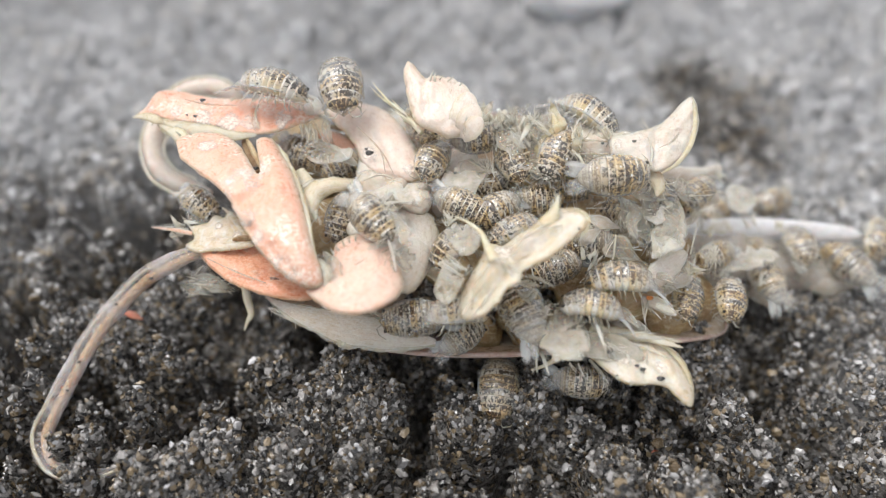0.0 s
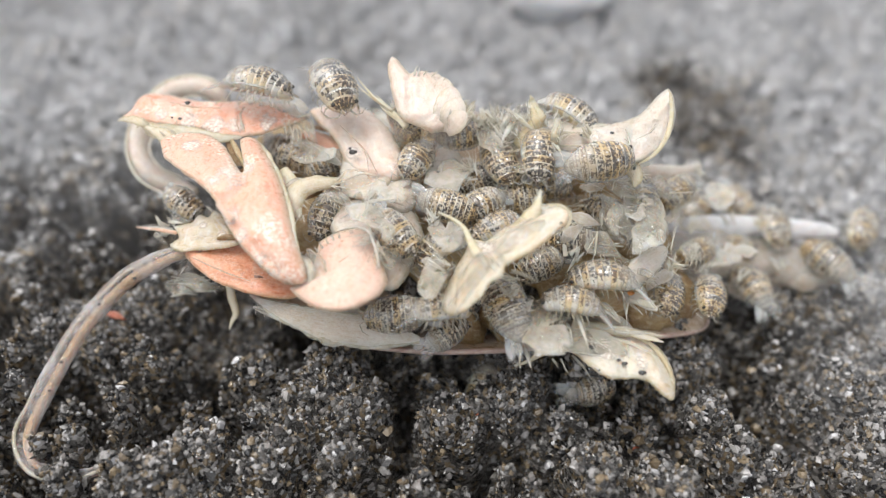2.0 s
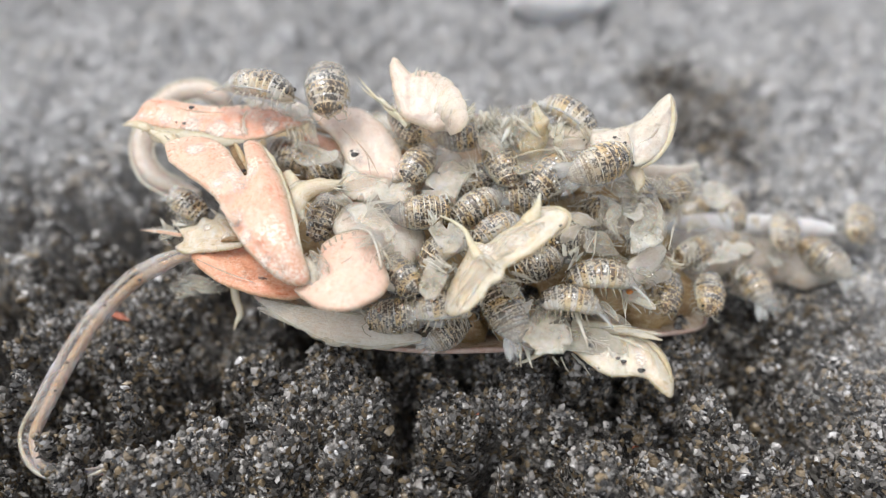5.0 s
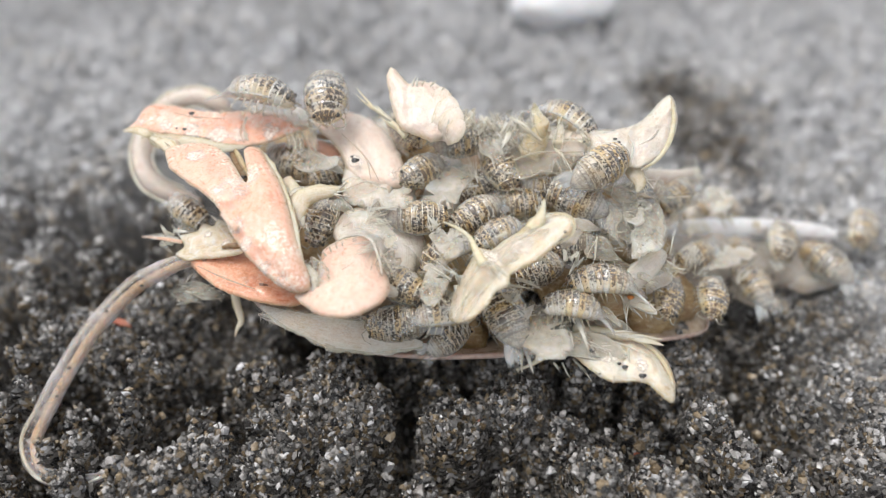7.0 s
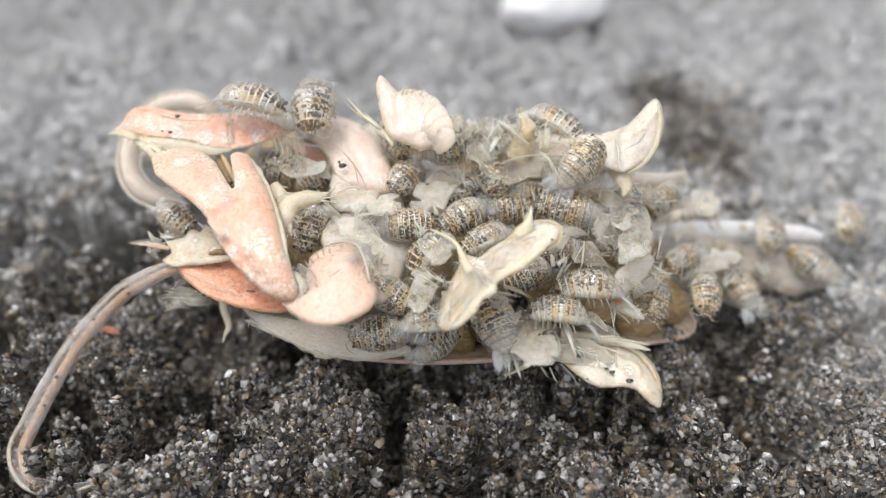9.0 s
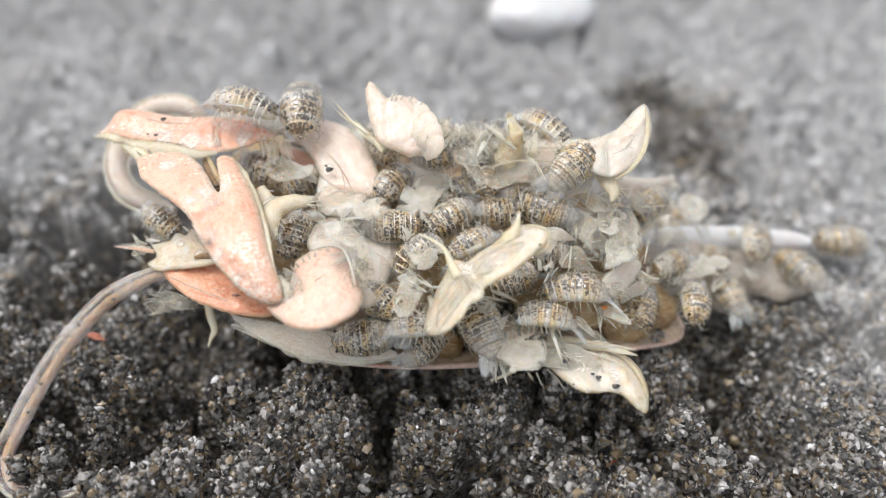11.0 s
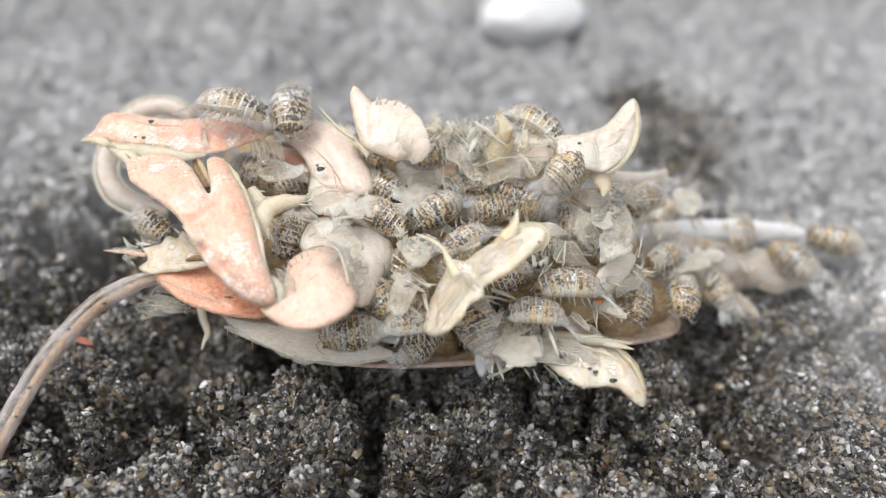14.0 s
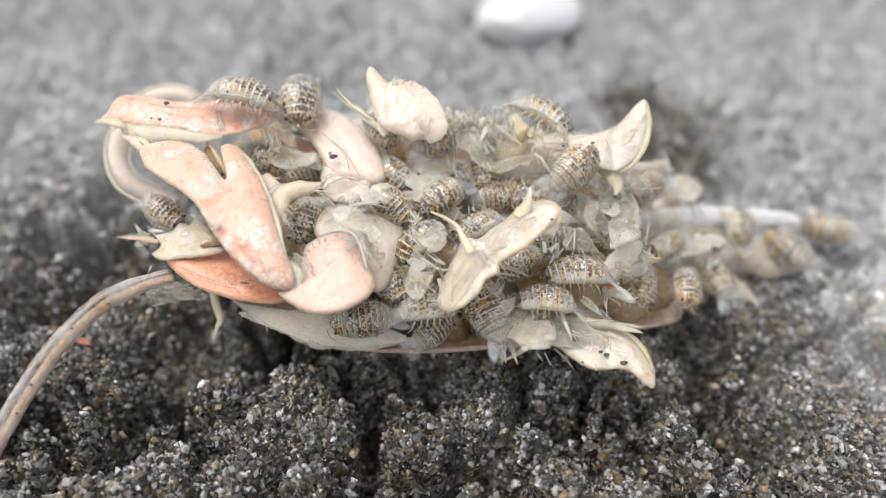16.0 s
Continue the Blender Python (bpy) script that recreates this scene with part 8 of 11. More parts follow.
limb("spine", HAIR, [(12.99, -2.05, 8.80, 0.10), (12.74, -1.68, 9.25, 0.08), (12.54, -1.20, 9.61, 0.02)], gills, flat=0.35, lump=0.15)
limb("spine", MEMBRANE, [(12.10, -2.46, 8.67, 0.13), (11.60, -2.91, 8.85, 0.10), (11.14, -3.25, 8.93, 0.02)], gills, flat=0.35, lump=0.15)
limb("spine", HAIR, [(5.33, -6.67, 6.70, 0.11), (5.18, -6.31, 7.15, 0.09), (5.04, -5.86, 7.51, 0.02)], hind_leg, flat=0.35, lump=0.15)
limb("spine", MEMBRANE, [(5.53, -6.10, 6.90, 0.15), (5.69, -5.96, 7.28, 0.12), (5.86, -5.75, 7.55, 0.02)], hind_leg, flat=0.35, lump=0.15)
limb("spine", HAIR, [(4.76, -6.77, 6.66, 0.12), (4.90, -7.60, 6.67, 0.10), (5.06, -8.34, 6.59, 0.02)], hind_leg, flat=0.35, lump=0.15)
limb("spur", PINK_PALE, [(-11.88, -3.32, 13.70, 0.22), (-12.27, -3.07, 13.90, 0.16), (-12.67, -2.64, 13.90, 0.10), (-13.05, -2.21, 13.90, 0.02)], near_leg, flat=0.5)
limb("lappet", CUTICLE, [(1.15, 6.51, 13.20, 0.26), (1.36, 6.36, 13.90, 0.37), (1.84, 7.49, 14.04, 0.20), (2.02, 7.17, 14.60, 0.03)], gills, flat=0.16, lump=0.15)
limb("lappet", MEMBRANE, [(2.45, 6.16, 13.00, 0.26), (2.89, 6.01, 13.60, 0.37), (3.58, 7.20, 13.72, 0.20), (3.77, 7.12, 14.20, 0.03)], gills, flat=0.16, lump=0.15)
limb("lappet", MEMBRANE, [(2.88, 5.91, 13.00, 0.21), (3.24, 6.35, 13.50, 0.30), (4.15, 7.82, 13.60, 0.17), (4.52, 7.80, 14.00, 0.03)], gills, flat=0.16, lump=0.15)
limb("lappet", CUTICLE_YELLOW, [(6.66, 5.10, 13.60, 0.38), (6.16, 4.86, 14.50, 0.53), (5.83, 6.49, 14.68, 0.30), (5.63, 6.24, 15.40, 0.03)], swimming_leg, flat=0.16, lump=0.15)
limb("lappet", CUTICLE, [(5.88, 5.71, 13.60, 0.13), (5.24, 5.59, 14.00, 0.18), (4.35, 6.41, 14.08, 0.10), (3.97, 6.38, 14.40, 0.03)], swimming_leg, flat=0.16, lump=0.15)
limb("lappet", CUTICLE, [(7.04, 3.41, 13.80, 0.22), (7.10, 3.63, 14.30, 0.32), (7.37, 5.01, 14.40, 0.18), (7.39, 5.06, 14.80, 0.03)], swimming_leg, flat=0.16, lump=0.15)
limb("lappet", MEMBRANE, [(4.44, 5.42, 13.00, 0.26), (4.52, 5.60, 13.60, 0.36), (5.01, 6.97, 13.72, 0.20), (5.19, 6.86, 14.20, 0.03)], swimming_leg, flat=0.16, lump=0.15)
limb("lappet", CUTICLE, [(3.46, 5.67, 13.00, 0.15), (3.34, 5.86, 13.40, 0.22), (3.20, 7.00, 13.48, 0.12), (3.12, 7.06, 13.80, 0.03)], gills, flat=0.16, lump=0.15)
limb("lappet", MEMBRANE, [(5.02, 6.07, 13.20, 0.16), (4.76, 5.93, 13.60, 0.22), (4.54, 6.62, 13.68, 0.12), (4.44, 6.51, 14.00, 0.03)], gills, flat=0.16, lump=0.15)
limb("lappet", MEMBRANE, [(9.25, -5.05, 8.60, 0.19), (9.63, -5.31, 8.50, 0.27), (10.07, -6.04, 8.48, 0.15), (10.22, -6.32, 8.40, 0.03)], gills, flat=0.16, lump=0.15)
limb("lappet", MEMBRANE, [(11.70, -2.90, 9.20, 0.17), (12.10, -3.02, 9.20, 0.24), (12.66, -3.43, 9.20, 0.13), (12.86, -3.65, 9.20, 0.03)], gills, flat=0.16, lump=0.15)
limb("lappet", CREAM_PALE, [(10.71, -6.30, 7.60, 0.16), (11.37, -6.47, 7.50, 0.23), (12.42, -6.85, 7.48, 0.13), (12.86, -6.95, 7.40, 0.03)], hind_leg, flat=0.16, lump=0.15)
limb("lappet", CREAM_PALE, [(10.87, -6.39, 7.60, 0.12), (11.47, -6.42, 7.55, 0.17), (12.45, -6.54, 7.54, 0.09), (12.85, -6.56, 7.50, 0.03)], hind_leg, flat=0.16, lump=0.15)
limb("lappet", CUTICLE, [(11.48, -4.74, 8.60, 0.19), (11.80, -4.89, 8.55, 0.27), (12.30, -5.19, 8.54, 0.15), (12.51, -5.28, 8.50, 0.03)], short_leg, flat=0.16, lump=0.15)
limb("lappet", HAIR, [(7.33, -5.14, 9.20, 0.09), (7.68, -5.85, 8.70, 0.13), (7.99, -7.64, 8.60, 0.07), (8.17, -8.07, 8.20, 0.03)], gills, flat=0.16, lump=0.15)
limb("lappet", HAIR, [(7.24, -4.20, 9.40, 0.07), (7.38, -4.72, 9.10, 0.10), (7.38, -5.99, 9.04, 0.05), (7.40, -6.31, 8.80, 0.03)], gills, flat=0.16, lump=0.15)
limb("lappet", MEMBRANE, [(-9.55, 7.05, 13.40, 0.31), (-9.14, 6.64, 13.00, 0.45), (-8.63, 4.96, 12.92, 0.24), (-8.61, 4.63, 12.60, 0.03)], breast, flat=0.16, lump=0.15)
limb("lappet", MEMBRANE, [(-8.78, 6.75, 13.30, 0.21), (-8.83, 6.33, 12.95, 0.30), (-8.41, 5.14, 12.88, 0.16), (-8.22, 5.05, 12.60, 0.03)], breast, flat=0.16, lump=0.15)
limb("lappet", MEMBRANE, [(-9.77, 5.50, 12.40, 0.31), (-9.11, 5.41, 12.20, 0.44), (-8.01, 4.50, 12.16, 0.24), (-7.64, 4.22, 12.00, 0.03)], gills, flat=0.16, lump=0.15)
limb("lappet", MEMBRANE, [(-8.22, 4.67, 12.20, 0.26), (-7.71, 4.56, 12.10, 0.37), (-6.89, 3.89, 12.08, 0.20), (-6.60, 3.64, 12.00, 0.03)], gills, flat=0.16, lump=0.15)
limb("lappet", CUTICLE, [(-4.26, -1.71, 12.80, 0.09), (-3.79, -2.20, 12.60, 0.13), (-3.19, -3.49, 12.56, 0.07), (-3.02, -3.90, 12.40, 0.03)], hip, flat=0.16, lump=0.15)
limb("lappet", CUTICLE, [(-4.82, -0.97, 12.80, 0.07), (-4.26, -0.55, 12.70, 0.10), (-3.26, -0.39, 12.68, 0.06), (-2.85, -0.34, 12.60, 0.03)], hip, flat=0.16, lump=0.15)
limb("lappet", CUTICLE, [(-9.49, 0.34, 13.00, 0.21), (-8.89, 0.79, 13.00, 0.31), (-7.75, 0.89, 13.00, 0.17), (-7.26, 0.76, 13.00, 0.03)], mouthpart, flat=0.16, lump=0.15)
limb("lappet", CUTICLE, [(-9.07, -0.32, 12.90, 0.19), (-8.83, -0.71, 12.70, 0.27), (-8.51, -1.75, 12.66, 0.15), (-8.46, -2.02, 12.50, 0.03)], mouthpart, flat=0.16, lump=0.15)
limb("web", CREAM_PALE, [(-19.86, 6.89, 13.20, 0.11), (-19.24, 6.15, 13.10, 0.41), (-17.98, 5.40, 13.20, 0.55), (-16.36, 5.26, 13.30, 0.44), (-14.44, 4.78, 13.30, 0.33), (-13.00, 4.84, 13.30, 0.11)], front_leg, flat=0.2, lump=0.12, label="frosted cream web between the legs")
limb("spine", PINK, [(-16.88, 0.07, 9.40, 0.14), (-17.86, 0.22, 9.50, 0.13), (-18.67, 0.27, 9.60, 0.09), (-19.42, 0.27, 9.70, 0.02)], mouth_leg, flat=0.6)


def fluff(places, parent, count=16):
    """Bursts of fine glassy hairs and a few wider spikes: place and reach of each in millimetres."""
    rng = random.Random(11)
    for x, y, z, r in places:
        lean = Vector((rng.uniform(-0.6, 0.6), 0.62, 0.6))
        hairs = []
        for i in range(count):
            way = (lean + Vector([rng.gauss(0, 0.5) for _ in range(3)])).normalized()
            root = Vector((x, y, z)) + Vector([rng.uniform(-0.3, 0.3) * r for _ in range(3)])
            hairs.append((root, root + way * r * rng.uniform(0.5, 1.0), rng.uniform(0.02, 0.05) if i % 5 else 0.11))
        bristles("tuft", HAIR, hairs, parent, "burst of glassy white bristles")


fluff([(1.63, 6.77, 13.60, 1.20), (2.50, 5.98, 13.40, 1.20), (3.24, 6.33, 13.60, 1.30), (4.08, 5.98, 13.40, 1.20), (4.81, 6.14, 13.60, 1.20), (7.13, 4.08, 14.00, 1.10), (9.09, 4.19, 14.00, 1.00), (-0.74, -1.58, 12.00, 0.90), (7.76, -2.24, 9.80, 1.00), (10.81, -0.55, 9.60, 1.10), (12.43, -1.45, 9.50, 1.00), (14.11, -1.94, 8.50, 1.00), (3.77, -5.63, 10.00, 1.00), (5.18, -6.60, 7.60, 1.20), (5.84, -6.86, 7.40, 1.20)], gills)
fluff([(17.40, 4.94, 5.40, 1.30), (18.99, 5.45, 5.20, 1.20), (20.77, 5.85, 5.00, 1.20), (22.93, 5.79, 4.60, 1.00), (15.27, 2.05, 6.00, 1.30), (17.54, 0.88, 5.00, 1.30), (20.51, 1.10, 4.20, 1.20), (16.77, 6.02, 6.60, 1.40), (15.31, 5.79, 7.60, 1.40), (23.94, 2.75, 3.60, 1.10)], tail, 7)
plate("membrane", PEARL, [(2.95, 7.22, 12.50), (3.77, 6.15, 12.55), (4.48, 5.67, 12.59), (5.32, 7.05, 12.63), (5.83, 8.78, 12.65), (6.15, 10.33, 12.66), (6.45, 8.40, 12.68), (7.24, 7.55, 12.73), (8.21, 7.74, 12.78), (9.50, 6.11, 12.86), (10.52, 5.56, 12.90), (10.04, 4.24, 12.90), (8.52, 4.11, 12.82), (7.66, 2.89, 12.78), (6.25, 2.88, 12.70), (4.79, 2.31, 12.62), (3.60, 3.07, 12.55), (3.03, 5.47, 12.51)], gills, 0.1, "pearly membrane with torn edges", creases=[(0.15, 0.15, [(3.54, 5.43, 12.54), (5.44, 6.22, 12.64), (7.65, 6.06, 12.76), (9.35, 5.01, 12.86)])], fringe=26, torn=0.55)
plate("membrane", PEARL, [(-1.36, 0.83, 11.90), (-1.14, 2.30, 11.90), (-0.80, 3.59, 11.90), (0.22, 4.35, 11.90), (1.55, 4.58, 11.90), (1.74, 3.54, 11.90), (0.99, 2.07, 11.90), (0.49, 0.46, 11.90), (-0.49, 0.46, 11.90)], gills, 0.1, "pearly membrane with torn edges", fringe=6, torn=0.55)
plate("membrane", PEARL, [(0.60, 7.09, 12.60), (1.31, 8.78, 12.60), (1.76, 8.26, 12.60), (1.92, 9.87, 12.60), (2.23, 8.39, 12.60), (3.09, 8.78, 12.60), (3.81, 9.32, 12.60), (3.60, 8.12, 12.60), (4.23, 7.09, 12.60), (3.77, 5.59, 12.60), (2.75, 5.96, 12.60), (1.65, 6.46, 12.60)], gills, 0.1, "pearly membrane with torn edges", fringe=18, torn=0.55)
plate("membrane", PEARL, [(4.99, -6.02, 8.46), (5.89, -5.20, 8.51), (6.76, -4.80, 8.57), (6.85, -6.13, 8.58), (7.10, -7.40, 8.60), (6.85, -8.53, 8.60), (6.08, -8.65, 8.55), (5.19, -8.76, 8.48), (4.93, -8.03, 8.46), (4.33, -7.50, 8.42), (4.18, -6.83, 8.40)], hind_leg, 0.15, "milky skin at the root of the leg", creases=[(0.15, 0.1, [(4.73, -7.28, 8.44), (5.75, -6.71, 8.51), (6.70, -5.47, 8.57)])], fringe=14, torn=0.55)
plate("membrane", MEMBRANE, [(11.57, 2.65, 10.80), (12.46, 3.61, 10.80), (12.49, 2.10, 10.80), (13.26, 2.37, 10.80), (13.67, 1.50, 10.80), (13.55, -0.29, 10.80), (12.99, -1.89, 10.80), (12.18, -1.89, 10.80), (11.34, -3.13, 10.80), (11.51, -1.00, 10.80), (12.04, 0.02, 10.80), (11.29, 0.54, 10.80)], gills, 0.1, "thin clear skin with a torn white edge", creases=[(0.2, 0.06, [(11.34, 0.44, 10.80), (12.06, 0.13, 10.80), (12.78, 1.72, 10.80), (13.67, 1.18, 10.80)])], fringe=16, torn=0.55)
plate("membrane", PEARL, [(11.20, 0.22, 11.00), (11.60, 0.11, 11.00), (12.04, 0.43, 11.00), (12.44, 1.27, 11.00), (12.81, 1.71, 11.00), (13.03, 1.38, 11.00), (12.68, 0.64, 11.00), (12.19, -0.09, 11.00), (11.60, -0.30, 11.00)], gills, 0.12, "torn white edge of the skin", fringe=4, torn=0.55)
plate("membrane", PEARL, [(11.16, -3.04, 10.80), (11.58, -1.79, 10.80), (11.78, -2.18, 10.80), (12.45, -1.49, 10.80), (12.91, -1.59, 10.80), (13.17, -1.00, 10.80), (13.22, -1.79, 10.80), (12.71, -2.27, 10.80), (12.07, -2.47, 10.80), (11.46, -3.22, 10.80)], gills, 0.12, "torn white edge of the skin", fringe=6, torn=0.55)
plate("membrane", MEMBRANE, [(-4.66, -4.24, 11.60), (-4.06, -3.46, 11.60), (-3.09, -3.18, 11.60), (-2.73, -4.01, 11.60), (-3.01, -4.91, 11.60), (-3.81, -5.35, 11.60)], gills, 0.1, "thin clear skin with a torn white edge", fringe=8, torn=0.55)
plate("membrane", PEARL, [(-1.37, -4.25, 11.00), (-1.06, -3.65, 11.00), (-0.30, -3.88, 11.00), (0.06, -4.70, 11.00), (-0.19, -5.66, 11.00), (-0.63, -6.52, 11.00), (-1.20, -6.60, 11.00), (-1.47, -5.66, 11.00)], gills, 0.1, "pearly membrane with torn edges", creases=[(0.15, 0.08, [(-1.14, -6.31, 11.00), (-0.90, -5.01, 11.00), (-0.26, -4.34, 11.00)])], fringe=12, torn=0.55)
plate("membrane", PEARL, [(-0.94, -1.95, 11.80), (0.20, -1.46, 11.80), (0.94, -1.86, 11.80), (0.99, -3.01, 11.80), (0.39, -3.75, 11.80), (-0.39, -3.57, 11.80)], gills, 0.1, "pearly membrane with torn edges", creases=[(0.12, 0.08, [(-0.67, -2.34, 11.80), (0.20, -2.05, 11.80), (0.73, -2.82, 11.80)])], fringe=14, torn=0.55)
plate("membrane", PEARL, [(18.97, 7.64, 6.80), (19.75, 8.15, 6.80), (20.77, 7.64, 6.80), (20.69, 6.40, 6.80), (19.79, 5.43, 6.80), (18.89, 5.67, 6.80)], tail, 0.1, "pearly membrane with torn edges", fringe=8, torn=0.55)
plate("membrane", PEARL, [(16.30, 2.66, 5.40), (18.42, 3.33, 5.40), (20.37, 3.21, 5.40), (21.79, 2.66, 5.40), (20.34, 1.67, 5.40), (18.28, 1.13, 5.40), (16.62, 1.45, 5.40)], tail, 0.1, "pearly membrane with torn edges", creases=[(0.15, 0.1, [(16.55, 2.00, 5.40), (18.65, 2.66, 5.40), (20.94, 2.43, 5.40)])], fringe=10, torn=0.55)
plate("membrane", PEARL, [(-10.73, 6.68, 12.90), (-10.31, 7.18, 12.90), (-9.72, 6.68, 12.90), (-9.31, 5.32, 12.90), (-9.39, 4.24, 12.90), (-9.77, 3.89, 12.90), (-9.88, 5.19, 12.90), (-10.39, 5.68, 12.90)], breast, 0.1, "clear crumpled skin", fringe=2, torn=0.45)
plate("membrane", PEARL, [(-10.10, 4.87, 12.60), (-9.36, 5.35, 12.60), (-8.52, 5.11, 12.60), (-7.73, 4.63, 12.60), (-7.07, 4.63, 12.60), (-7.20, 3.69, 12.60), (-8.02, 3.35, 12.60), (-8.93, 3.23, 12.60), (-9.73, 3.81, 12.60)], breast, 0.1, "clear crumpled skin", fringe=8, torn=0.45)
plate("membrane", PEARL, [(-6.63, 2.13, 12.40), (-5.83, 2.69, 12.40), (-4.73, 2.24, 12.40), (-3.49, 1.48, 12.40), (-2.38, 1.70, 12.40), (-2.13, 0.41, 12.40), (-2.86, -0.31, 12.40), (-4.24, -0.00, 12.40), (-5.34, 0.10, 12.40), (-6.21, 0.62, 12.40)], breast, 0.15, "clear crumpled skin", creases=[(0.12, 0.08, [(-6.08, 1.48, 12.40), (-4.70, 1.70, 12.40), (-2.90, 0.78, 12.40)])], fringe=6, torn=0.45)
plate("membrane", PEARL, [(-5.71, 9.94, 11.80), (-4.61, 10.07, 11.80), (-3.66, 8.66, 11.80), (-2.99, 7.30, 11.80), (-2.36, 6.79, 11.80), (-2.55, 5.67, 11.80), (-3.14, 5.67, 11.80), (-3.89, 7.04, 11.80), (-4.80, 8.20, 11.80)], breast, 0.12, "clear crumpled skin", fringe=8, torn=0.45)
plate("membrane", PEARL, [(-13.80, 9.35, 13.50), (-12.41, 9.07, 13.50), (-10.90, 9.21, 13.50), (-9.75, 8.67, 13.50), (-8.82, 7.23, 13.50), (-9.81, 6.85, 13.50), (-11.48, 8.01, 13.50), (-13.04, 8.27, 13.50)], front_leg, 0.1, "clear crumpled skin", fringe=4, torn=0.45)
plate("membrane", PEARL, [(-5.75, -1.49, 13.00), (-4.79, -1.09, 13.00), (-3.95, -1.79, 13.00), (-3.24, -2.75, 13.00), (-2.67, -3.87, 13.00), (-3.15, -4.51, 13.00), (-3.71, -3.51, 13.00), (-4.67, -2.75, 13.00), (-5.48, -2.37, 13.00)], hip, 0.1, "clear crumpled skin", creases=[(0.1, 0.07, [(-5.40, -1.79, 13.00), (-4.40, -1.98, 13.00), (-3.20, -3.60, 13.00)])], fringe=10, torn=0.45)

# ---- isopods ----
ISO_WIDTH = ([0, 0.05, 0.12, 0.3, 0.5, 0.65, 0.78, 0.9, 1.0], [0.34, 0.62, 0.80, 1.02, 1.10, 1.04, 0.86, 0.58, 0.16])
ISO_TOP = ([0, 0.06, 0.14, 0.3, 0.5, 0.7, 0.85, 1.0], [0.22, 0.50, 0.66, 0.88, 0.94, 0.80, 0.50, 0.10])
LONG = 4.2


def bent(x, y, z, turn):
    """A point of the straight isopod, carried on to a back that is bowed by turn radians in all."""
    if abs(turn) < 1e-4:
        return Vector((x, y, z)) * S
    k = turn / LONG
    a = x * k
    return Vector(((1 / k + z) * math.sin(a), y, (1 / k + z) * math.cos(a) - 1 / k)) * S


def ring_body(name, s0, s1, turn, flare=0.06, rings=4, around=20, thin=1.0, widen=1.0):
    """One plate of the back from s0 to s1 along the body (0 head, 1 tail), flaring at its hind edge."""
    verts, faces, uv = [], [], []
    for i in range(rings):
        q = i / (rings - 1)
        s = s0 + (s1 - s0) * q
        grow = 1 - flare * 0.6 + flare * 1.6 * q ** 0.7
        if s0 == 0:
            grow = (0.0, 0.62, 0.9, 1.0)[min(i, 3)] if i < 3 else 1.0
            grow = max(grow, 0.25)
        w, t = np.interp(s, *ISO_WIDTH) * grow * widen, np.interp(s, *ISO_TOP) * grow * thin
        for j in range(around):
            th = 2 * math.pi * j / around
            y, z = w * math.cos(th), (t if math.sin(th) > 0 else (0.3 + 0.32 * t) * thin) * math.sin(th)
            verts.append(bent(LONG * (0.5 - s), y, z, turn))
            uv.append((LONG * s, (math.pi / 2 - th if th < 1.5 * math.pi else 2.5 * math.pi - th) * 0.62))
    for i in range(rings - 1):
        for j in range(around):
            k = (j + 1) % around
            faces.append((i * around + j, i * around + k, (i + 1) * around + k, (i + 1) * around + j))
    for ring, s, sign in ((0, s0, 1), (rings - 1, s1, -1)):
        verts.append(bent(LONG * (0.5 - s), 0, 0.08, turn))
        uv.append((LONG * s, 0))
        for j in range(around):
            f = (ring * around + j, len(verts) - 1, ring * around + (j + 1) % around)
            faces.append(f if sign > 0 else f[::-1])
    return finish(bpy.data.meshes.new(name), verts, faces, uv)


def stalk(name, pts, turn, flat=1.0, around=6):
    """A thin tapering limb through x, y, z, radius points of the straight isopod."""
    verts, faces = [], []
    for i, (x, y, z, r) in enumerate(pts):
        for j in range(around):
            th = 2 * math.pi * j / around
            verts.append(bent(x + r * math.cos(th), y + r * flat * math.sin(th) * 0.6, z + r * flat * math.sin(th), turn))
    for i in range(len(pts) - 1):
        for j in range(around):
            k = (j + 1) % around
            faces.append((i * around + j, i * around + k, (i + 1) * around + k, (i + 1) * around + j))
    faces.append(tuple(range(around))[::-1])
    faces.append(tuple(range(len(verts) - around, len(verts))))
    return finish(bpy.data.meshes.new(name), verts, faces)


